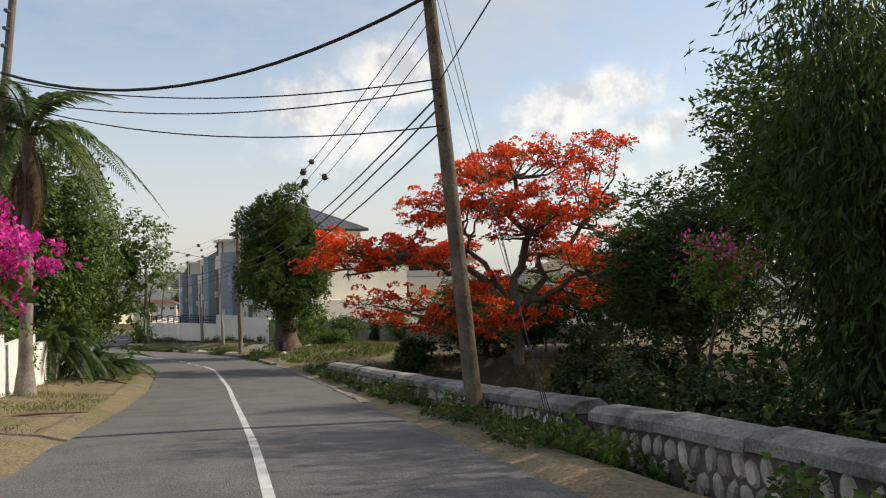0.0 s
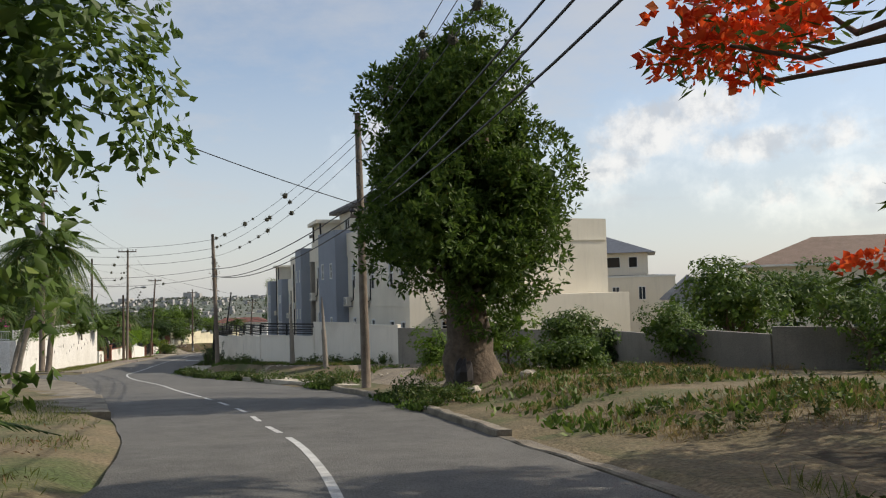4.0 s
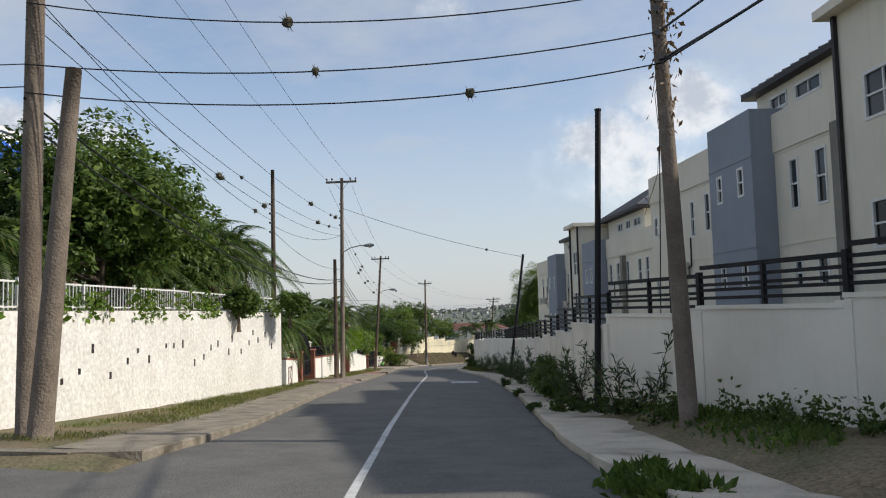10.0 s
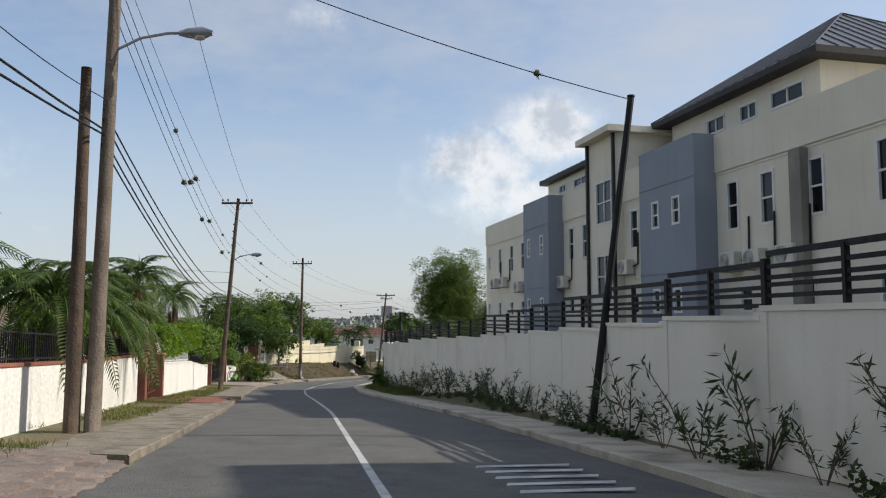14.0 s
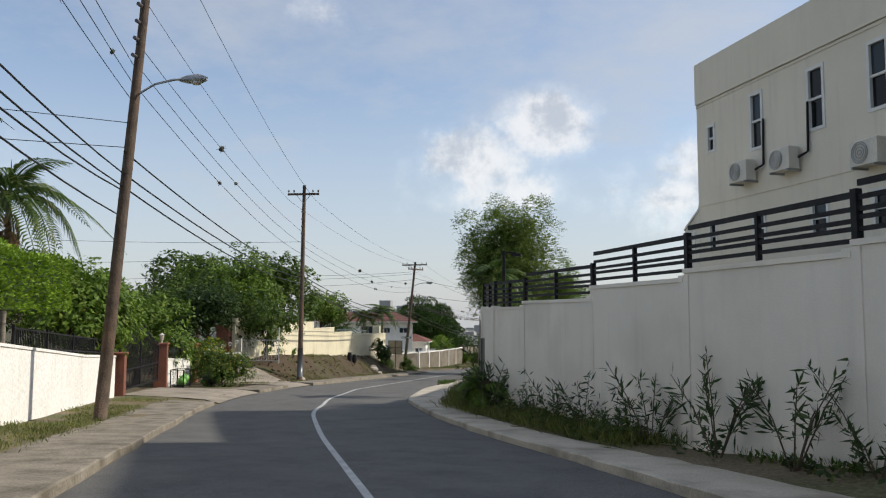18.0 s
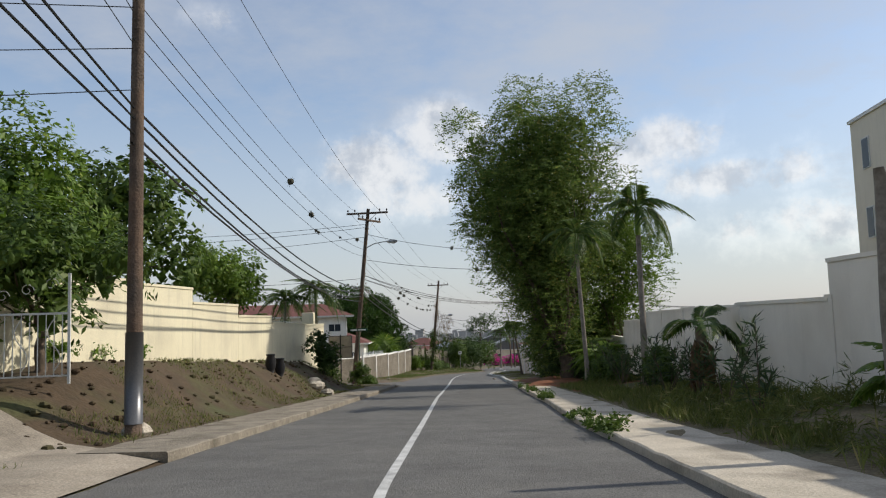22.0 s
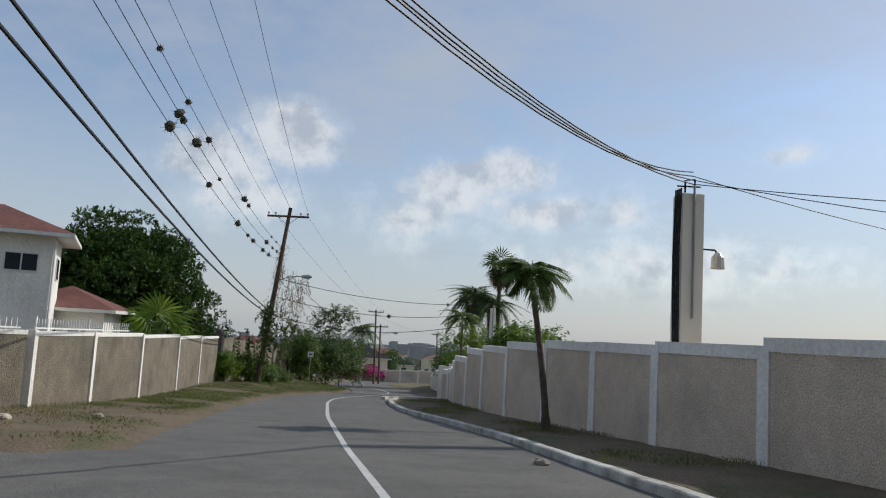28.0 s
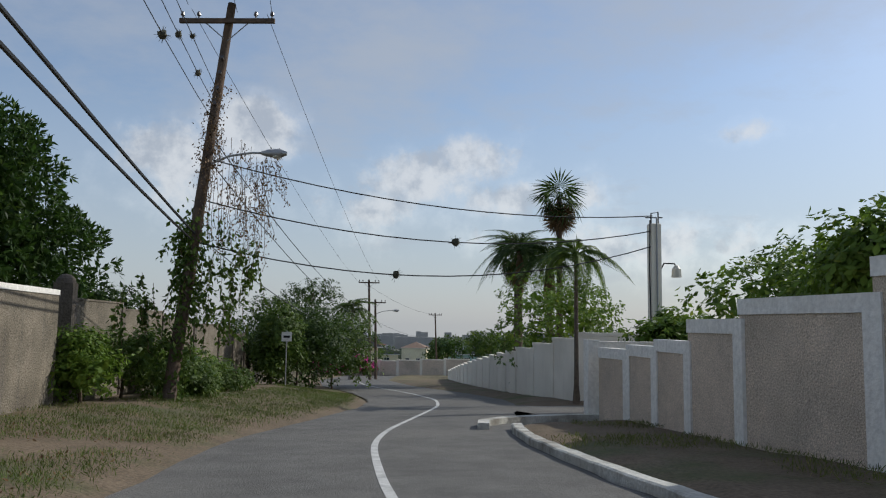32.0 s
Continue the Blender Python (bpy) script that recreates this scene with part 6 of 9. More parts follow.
bush("bougainvillea", -61.0, 323, "magenta bougainvillea hedge down the hill", 1.8, 2.2, LEAF_A, 0.22, 60, 30, 0.35, 193, (MAGENTA, 1.6, 0.2))

# right side, second half
for i, (x, y, c, r) in enumerate(((-60.5, 198.2, 2.4, (1.1, 1.3, 2.1)), (-57.6, 199.6, 3.0, (1.5, 1.6, 2.6)))):
    broadleaf("feathery_sapling", x, y, "feathery young growth under the great tree", c, r, LEAF_T, 0.17, 190, 72, 0.4, 0.08, BARK, 885 + i, 5, 0.42, 0.3, 0.4, -0.97, 0.2, style="spray")
for i, (x, y, h, r) in enumerate(((-60.3, 194.9, 2.6, 0.75), (-59.0, 194.0, 1.3, 0.7), (-60.6, 200.4, 1.6, 0.7))):
    bush("basal_sprouts", x, y, "leafy sprouts crowding round the foot of the trunk", h, r, LEAF_D, 0.15, 90, 40, 0.25, 880 + i)
broadleaf("feathery_tree", -59.7, 194.6, "tall feathery tree with a dark dense crown", 9.0, (5.6, 5.2, 7.7), LEAF_T, 0.17, 2350, 72, 0.55, 0.36, BARK, 301, 24, 0.42, 0.42, 0.4, -0.97, 0.15, fork=0.8, lean=(-1.35, 0), taper=0.56, style="spray")
broadleaf("feathery_tree", -59.9, 198.8, "second stem of the feathery tree in red soil", 5.9, (2.9, 3.0, 5.4), LEAF_T, 0.17, 650, 72, 0.45, 0.3, BARK, 302, 8, 0.42, 0.3, 0.4, -0.97, 0.15, fork=0.85, lean=(-0.3, 0), taper=0.3, style="spray")
broadleaf("feathery_tree", -56.5, 198.6, "lighter feathery tree growing behind the wall", 5.9, (2.5, 2.5, 5.5), LEAF_L, 0.17, 480, 72, 0.45, 0.2, BARK, 303, 9, 0.42, 0.3, 0.4, -0.95, 0.15, fork=0.8, style="spray")
palm("royal_palm", -57.55, 154.9, "royal palm growing beside the wall corner", 4.0, 1.5, 11, LEAF_P, 0.1, (0.1, 0), seed=311, droop=0.6, arch=0.7, leaflet=0.5, shaft=True)
palm("royal_palm", -58.85, 178.3, "slender royal palm with a drooping crown", 5.0, 1.6, 8, LEAF_P, 0.11, (0.0, 0), seed=312, droop=0.75, leaflet=0.6, shaft=True)
palm("royal_palm", -59.85, 186.0, "leaning royal palm in front of the great tree", 5.6, 1.7, 9, LEAF_P, 0.1, (-0.25, 0), seed=313, droop=0.75, leaflet=0.6, shaft=True)
palm("dying_palm", -58.8, 171.2, "stunted palm with dry hanging fronds", 1.7, 1.3, 4, LEAF_P, 0.16, seed=314, droop=0.5, leaflet=0.5, dead=20, spear=False, bark=BARK)
palm("areca_palm", -58.3, 191.8, "golden-green clump of cane palm by the wall", 0.9, 1.9, 20, LEAF_L, 0.05, seed=316, droop=0.6, arch=0.8, leaflet=0.45, dead=3)
palm("areca_palm", -58.1, 193.6, "golden-green clump of cane palm by the wall", 1.1, 1.9, 18, LEAF_L, 0.05, seed=317, droop=0.6, arch=0.8, leaflet=0.45, dead=3)
bush("bank_shrub", -72.57, 192.35, "dark leafy shrub growing on the earth bank", 2.0, 0.62, LEAF_D, 0.2, 60, 36, 0.24, 370)
palm("dying_palm", -58.9, 194.5, "stunted palm with dry hanging fronds", 1.6, 1.6, 9, LEAF_P, 0.16, seed=315, droop=0.5, leaflet=0.5, dead=10, spear=False, bark=BARK)
palm("areca_palm", -56.6, 145.2, "thin young palm against the white wall", 0.7, 0.85, 8, LEAF_L, 0.04, seed=329, droop=0.6, arch=0.7, leaflet=0.4)
t = thing("palm_stump", (-59.0, 161.6, zl(-59, 161.6) - 0.1), 0, "bare grey trunk of a dead palm", "tree stump")
part("trunk", Geo().tube([(0, 0, 0), (0.02, 0, 0.5), (0, 0, 1.6), (0.02, 0, 3.0), (-0.02, 0, 3.35)], [0.17, 0.14, 0.13, 0.1, 0.06], 9), PALEBARK, t, smooth=True)
for i in range(5):
    palm("areca_palm", -58.5 + 0.2 * (i % 2), 157.5 + i * 1.15, "thin young palms against the wall", 0.6, 1.0, 7, LEAF_L, 0.035, seed=321 + i, droop=0.4, arch=0.6, leaflet=0.3)
palm("christmas_palm", -61.7, 219.8, "single palm leaning on the verge", 4.25, 0.95, 10, LEAF_P, 0.1, (-0.6, 0.1), seed=331, droop=0.8, arch=0.6, leaflet=0.65, count=34, curve=0.4, bark=BARK)
palm("christmas_palm", -58.35, 253.7, "thin dark palm at the corner", 5.4, 1.7, 10, LEAF_A, 0.09, (0.0, 0), seed=332, droop=0.8, leaflet=0.5, bark=BARK)
palm("fan_palm", -50.4, 278.6, "tall fan palm with a skirt of dead leaves", 13.1, 1.5, 16, LEAF_D, 0.24, seed=341, droop=0.3, leaflet=1.5, fan=True, count=17, dead=30, spear=False, bark=BARK)
palm("fan_palm", -51.8, 284.6, "fan palm with a ragged head", 9.8, 1.6, 22, LEAF_D, 0.22, seed=342, droop=0.3, leaflet=1.4, fan=True, count=17, dead=20, spear=False, bark=BARK)
for i, (x, y, h) in enumerate(((-52.6, 281.0, 9.6), (-51.2, 278.4, 8.6))):
    palm("date_palm", x, y, "bushy palm with long drooping fronds", h, 3.2, 34, LEAF_D, 0.24, seed=346 + i, droop=0.9, arch=0.5, leaflet=0.6, dead=8, spear=False, bark=BARK)
for i, (x, y, c, r) in enumerate(((-57.4, 240.8, 2.3, (2.2, 3.2, 1.5)), (-55.4, 243.6, 2.4, (2.2, 2.4, 1.5)), (-57.4, 247.3, 1.9, (1.4, 1.2, 1.0)), (-58.4, 237.6, 2.6, (1.6, 2.2, 1.4)), (-55.5, 262.5, 3.0, (3.0, 4.0, 2.4)))):
    broadleaf("garden_tree", x, y, "light green tree behind the roughcast wall", c, r, LEAF_L, 0.2, 170, 46, 0.34, 0.1, BARK, 351 + i, 8)
for i, (x, y, h, r) in enumerate(((-59.2, 183.5, 1.0, 0.8), (-58.9, 176.2, 1.3, 0.6), (-59.4, 186.4, 0.8, 0.7), (-58.6, 196.4, 1.2, 0.8))):
    bush("verge_shrub", x, y, "untidy green shrub on the verge", h, r, LEAF_A, 0.15, 90, 40, 0.25, 361 + i)
# the verge before the grey wall
for i, (x, y, h, r, lf) in enumerate(((-9.0, 55.6, 2.0, 1.2, LEAF_L), (-11.6, 57.5, 2.2, 1.3, LEAF_L), (-6.8, 54.0, 1.6, 1.2, LEAF_A), (-3.4, 54.5, 1.9, 1.5, LEAF_A), (0.6, 48.5, 2.4, 2.0, LEAF_A), (3.0, 44.5, 2.8, 2.2, LEAF_D), (-7.0, 50.4, 0.9, 1.2, LEAF_A), (-5.2, 58.5, 2.2, 0.7, LEAF_D))):
    bush("verge_shrub", x, y, "green shrub on the rough verge", h, r, lf, 0.15, 90, 40, 0.26, 381 + i)
for i, (x, y, h, r) in enumerate(((3.6, 15.5, 3.0, 1.5), (4.9, 12.3, 3.2, 1.6), (5.9, 9.3, 3.4, 1.6), (2.9, 19.2, 2.6, 1.5), (7.0, 5.8, 3.4, 1.7), (1.8, 22.6, 2.2, 1.3), (6.6, 15.0, 3.8, 1.8), (0.6, 26.4, 1.8, 1.4))):
    bush("gully_shrub", x, y, "dark undergrowth filling the gully", h, r, LEAF_D, 0.22, 70, 30, 0.3, 700 + i)
for i, (x, y, h, r) in enumerate(((-35.85, 93.0, 1.35, 0.55), (-35.3, 91.7, 1.0, 0.5), (-34.7, 90.2, 0.7, 0.45))):
    bush("verge_shrub", x, y, "rank weedy shrub against the white wall", h, r, LEAF_A, 0.11, 80, 40, 0.22, 391 + i)
bush("verge_shrub", -13.2, 21.5, "leafy shrub beside the dirt shoulder", 2.2, 1.3, LEAF_A, 0.15, 90, 40, 0.26, 399)

# oleanders along the white wall: four shapes, repeated
ole = []
for k in range(4):
    rs = np.random.RandomState(500 + k)
    t = thing("oleander_shrub", (0, 0, -500), 0, "young oleander with narrow grey-green leaves by the wall", "shrub", "oleanders along the wall")
    pl, dl = [], []
    for s in range(4 + k):
        a, L = rs.uniform(0, 6.28), rs.uniform(0.7, 1.75)
        tip = Vector((math.cos(a) * 0.55 * L, math.sin(a) * 0.55 * L, L))
        part("stem", Geo().tube([(0, 0, -0.1), tip * 0.5 + Vector((0, 0, 0.12)), tip], [0.014, 0.011, 0.006], 5), BARK, t)
        for u in rs.uniform(0.35, 1, 34):
            pl.append(np.array(tip) * u + rs.normal(0, 0.03, 3))
            dl.append((math.cos(a) * 0.4 + rs.normal(0, 0.5), math.sin(a) * 0.4 + rs.normal(0, 0.5), 0.5))
    part("leaves", cards("leaves", pl, dl, 0.24, LEAF_O, 0.16, 510 + k), LEAF_O, t, kind="stuff")
    ole.append(t)
rs = random.Random(77)
first = set()
for i in range(44):
    y = 83.2 + 1.53 * i + rs.uniform(-0.4, 0.4)
    xw = float(np.interp(y, [p[1] for p in WALL_R], [p[0] for p in WALL_R]))
    x = xw - rs.uniform(0.28, 0.55)
    m = pose(x, y, zl(x, y) - 0.02, 0, 0, rs.uniform(0, 360)) @ Matrix.Diagonal((*([rs.uniform(0.55, 1.0)] * 3), 1))
    k = i % 4
    if k not in first:
        first.add(k)
        ole[k].matrix_basis = m
        ole[k].scale = (1, 1, 1)
    else:
        copy_thing(ole[k], m)
for x, y, k in ((-56.85, 146.1, 0.85), (-56.3, 144.5, 1.15)):
    copy_thing(ole[2], pose(x, y, zl(x, y), 0, 0, 60 * k) @ Matrix.Diagonal((k, k, k, 1)))
for i in range(9):
    y = 166 + 2.4 * i
    x = -58.2 - 0.03 * i - rs.uniform(0.5, 1.0)
    copy_thing(ole[i % 4], pose(x, y, zl(x, y), 0, 0, rs.uniform(0, 360)))


# grass and weeds
def scatter(name, label, n, pick, size, material, ratio, seed, tall=1.0, clump=6):
    rs = np.random.RandomState(seed)
    P, D = [], []
    while len(P) < n * clump:
        q = pick(rs)
        if q is None:
            continue
        x, y = q
        for _ in range(clump):
            a, b = x + rs.normal(0, 0.13), y + rs.normal(0, 0.13)
            P.append((a, b, land(a, b) + 0.02))
            D.append((rs.normal(0, 0.35), rs.normal(0, 0.35), 1.2 * tall))
    return solid(name, cards(name, P, D, size, material, ratio, seed), material, label, "grass", kind="stuff")


def band(y0, y1, a, b, sidepick, thin=0.0):
    def f(rs):
        y = rs.uniform(y0, y1)
        d = rs.uniform(a, b) ** 1.0
        x = cx(y) + (er(y) + d if sidepick > 0 else el(y) - d)
        if noise.noise(Vector((x * 0.35, y * 0.35, 8))) < thin:
            return None
        return x, y
    return f


scatter("grass", "rough grass and weeds on the road verges", 1500, band(-5, 34, 0.8, 1.8, 1, 0.0), 0.2, GRASS, 0.05, 601)
scatter("weeds", "leafy weeds along the parapet", 900, band(-5, 32, 1.0, 1.8, 1, -0.1), 0.12, LEAF_A, 0.42, 602, 0.8)
scatter("grass", "patchy dry grass on the rough verge", 4200, band(26, 56, 1.4, 12, 1, 0.0), 0.16, GRASSD, 0.08, 603)
scatter("grass", "sparse tufts on the gravel by the wall", 1500, band(52, 74, 1.9, 9, 1, 0.05), 0.13, GRASSD, 0.1, 614)
scatter("weeds", "weeds sprouting along the kerb", 700, band(44, 74, -0.1, 0.45, 1, 0.1), 0.16, LEAF_A, 0.45, 615, 0.8)
scatter("weeds", "leafy weeds on the rough verge", 700, band(38, 58, 0.9, 8, 1, -0.05), 0.17, LEAF_A, 0.45, 604, 0.6)
scatter("weeds", "weeds overgrowing the pavement", 300, band(66, 80, 0.0, 0.5, 1, 0.2), 0.18, LEAF_A, 0.45, 605, 0.6)
scatter("grass", "grass at the foot of the white wall", 2400, band(70, 153, 2.3, 3.6, 1, -0.12), 0.15, GRASSG, 0.08, 606)
scatter("weeds", "weeds at the foot of the white wall", 2600, band(62, 153, 2.2, 3.6, 1, -0.1), 0.12, LEAF_A, 0.45, 607, 0.6)
scatter("grass", "unmown grass below the palms", 4200, band(150, 187, 1.6, 4.4, 1, -0.2), 0.26, GRASS, 0.07, 608)
scatter("grass", "sparse dry grass along the verge", 3600, band(2, 46, 0.6, 6, -1, -0.05), 0.1, GRASS, 0.1, 609)
scatter("grass", "mown grass strip by the stucco wall", 5000, band(76, 147, 1.65, 3.4, -1, -0.2), 0.09, GRASS, 0.14, 610)
scatter("grass", "dry grass on the earth bank", 1800, band(160, 198, 1.5, 4.6, -1, 0.05), 0.11, GRASS, 0.1, 611)
scatter("grass", "patchy grass on the wide verge", 4200, band(206, 262, 0.4, 5.0, -1, -0.2), 0.075, GRASS, 0.1, 612)
scatter("grass", "short green grass on the wide verge", 6500, band(222, 262, 0.5, 3.6, -1, -0.32), 0.075, GRASSG, 0.12, 616)
scatter("grass", "short dry grass beside the kerb", 1800, band(200, 243, 0.4, 3.5, 1, 0.15), 0.09, GRASS, 0.12, 613)

scatter("leaf_litter", "dry leaves and twigs blown over the dirt", 900, band(204, 240, 0.6, 4.6, -1, -0.3), 0.07, DRYLEAF, 0.35, 617, 0.2, 3)
scatter("leaf_litter", "dry leaves and twigs on the sandy shoulder", 900, band(4, 40, 0.8, 5.0, -1, -0.3), 0.08, DRYLEAF, 0.3, 618, 0.2, 3)


def foot_of_wall(rs):
    u, s = rs.uniform(0, 1), 0.25 + 2.6 * rs.uniform(0, 1) ** 1.6
    x, y = -16.3 - 9.3 * u - 0.61 * s, 69.0 + 7.2 * u - 0.79 * s
    return None if noise.noise(Vector((x * 0.6, y * 0.6, 2))) < -0.1 else (x, y)


scatter("grass", "rough grass in the shade of the white wall", 900, foot_of_wall, 0.16, GRASS, 0.08, 621)
scatter("weeds", "leafy weeds in the shade of the white wall", 700, foot_of_wall, 0.13, LEAF_A, 0.45, 622, 0.7)


# rank weeds: many stems of uneven height, leaves along each
def undergrowth(name, label, n, pick, tall, leaf, lsize, material, seed, ratio=0.5, lift=0.0):
    rs = np.random.RandomState(seed)
    P, D = [], []
    k = tries = 0
    while k < n and tries < n * 30:
        tries += 1
        q = pick(rs)
        if q is None:
            continue
        k += 1
        x, y = q
        m = 0.45 + 0.9 * max(noise.noise(Vector((x * 0.8, y * 0.8, seed))) + 0.35, 0)
        z = land(x, y) + lift
        for _ in range(rs.randint(2, 5)):
            h = tall * m * rs.uniform(0.35, 1.15)
            a, out = rs.uniform(0, 6.28), rs.uniform(0.1, 0.55) * h
            j = rs.uniform(0.15, 1, leaf)
            P += [(x + math.cos(a) * out * t + rs.normal(0, 0.03), y + math.sin(a) * out * t + rs.normal(0, 0.03), z + h * t) for t in j]
            D += [(math.cos(a) * 0.5 + rs.normal(0, 0.6), math.sin(a) * 0.5 + rs.normal(0, 0.6), 0.25) for _ in j]
    return solid(name, cards(name, P, D, lsize, material, ratio, seed), material, label, "weeds", kind="stuff")


def by_wall(y0, y1, a, b, thin):
    wy, wx = [p[1] for p in WALL_R], [p[0] for p in WALL_R]

    def f(rs):
        y = rs.uniform(y0, y1)
        x = float(np.interp(y, wy, wx)) - rs.uniform(a, b)
        return None if noise.noise(Vector((x * 0.5, y * 0.5, 3))) < thin else (x, y)
    return f


undergrowth("weeds", "rank green weeds crowding the foot of the white wall", 260, by_wall(68, 90, 0.25, 1.5, -0.05), 0.5, 11, 0.1, LEAF_W, 640)
undergrowth("weeds", "leafy weeds between the oleanders", 150, by_wall(84, 146, 0.2, 0.8, -0.1), 0.38, 8, 0.11, LEAF_O, 641)
undergrowth("weeds", "thick weeds spilling from the kerb", 290, band(58, 69, -0.2, 0.75, 1, -0.15), 0.42, 11, 0.085, LEAF_W, 642, lift=0.1)
undergrowth("weeds", "thick weeds spilling from the kerb", 170, band(44, 60, -0.1, 1.5, 1, 0.0), 0.4, 11, 0.085, LEAF_W, 643, lift=0.08)
undergrowth("weeds", "weeds rooted in the kerb joints", 90, band(78, 108, -0.12, 0.2, 1, 0.22), 0.25, 8, 0.08, LEAF_D, 644, lift=0.06)
undergrowth("weeds", "weeds rooted in the kerb joints", 110, band(158, 190, -0.1, 0.3, 1, 0.18), 0.28, 8, 0.09, LEAF_A, 645, lift=0.08)
undergrowth("weeds", "tall grass and weeds on the verge below the corner wall", 620, band(138, 172, 1.7, 4.6, 1, -0.3), 0.55, 9, 0.2, GRASS, 646, 0.1)
scatter("grass", "long unmown grass at the foot of the corner wall", 900, by_wall(136.5, 150.5, 0.1, 1.4, -0.5), 0.3, GRASS, 0.06, 650)
undergrowth("weeds", "tangled weeds at the foot of the corner wall", 170, by_wall(137, 150.5, 0.1, 1.2, -0.3), 0.42, 10, 0.1, LEAF_W, 651)
undergrowth("weeds", "rough green weeds over the open verge", 210, band(27, 58, 1.6, 9, 1, 0.12), 0.36, 11, 0.085, LEAF_W, 647)
undergrowth("weeds", "low weeds on the sandy edge of the road", 420, band(-2, 33, 0.4, 1.1, 1, -0.05), 0.24, 9, 0.07, LEAF_W, 649)
undergrowth("weeds", "weeds growing up against the parapet", 620, band(-2, 33, 0.9, 1.7, 1, -0.4), 0.5, 9, 0.1, LEAF_A, 648)


# red earth round the great tree, spilling over the pavement
def patch(name, y0, y1, a, b, lift, material, label, rough_, seed):
    """A low uneven heap beside the road, thinning out to nothing at its ragged rim."""
    g = Geo()
    nu, nv = 26, 16
    for j in range(nu + 1):
        y = y0 + (y1 - y0) * j / nu
        for i in range(nv + 1):
            k = i / nv
            e = a + (b - a) * k
            x = cx(y) + er(y) + e
            edge = min(j / nu, 1 - j / nu, k, 1 - k) * 2
            n = noise.noise(Vector((x * 0.7, y * 0.7, seed))) + 0.5 * noise.noise(Vector((x * 2.3, y * 2.3, seed)))
            base = max(land(x, y), gz(y) + (0.165 if 0 < e < 1.45 else -0.02))
            g.v.append((x, y, base - 0.07 + lift * max(edge * 1.25 + rough_ * n, 0) ** 0.8))
    for j in range(nu):
        for i in range(nv):
            q = j * (nv + 1) + i
            g.f.append((q, q + 1, q + nv + 2, q + nv + 1))
    return solid(name, g, material, label, "soil heap", kind="stuff", smooth=True)


patch("red_soil_heap", 189.0, 204.0, 0.3, 4.6, 0.34, REDSOIL, "mound of loose red earth round the tree trunks", 0.35, 4)
# stones and clods on the earth bank
rs = random.Random(71)
g = Geo()
for _ in range(420):
    y = rs.uniform(164, 197)
    x = cx(y) + el(y) - rs.uniform(1.6, 5.0)
    s = rs.choice((0.03, 0.04, 0.06, 0.09)) * rs.uniform(0.7, 1.3)
    g.ball((x, y, land(x, y) + s * 0.3), (s, s * 0.8, s * 0.6), 6, 4, 0.25)
solid("bank_clod", g, BANKSOIL, "loose clods and stones on the earth bank", "stones", kind="stuff")
g = Geo()
for _ in range(520):
    y = rs.uniform(51, 71)
    x = cx(y) + er(y) + rs.uniform(1.8, 9.0)
    s = rs.choice((0.02, 0.03, 0.05)) * rs.uniform(0.7, 1.3)
    g.ball((x, y, land(x, y) + s * 0.3), (s, s * 0.8, s * 0.6), 6, 4, 0.25)
solid("gravel_stone", g, STONE, "loose stones on the gravel by the wall", "stones", kind="stuff")


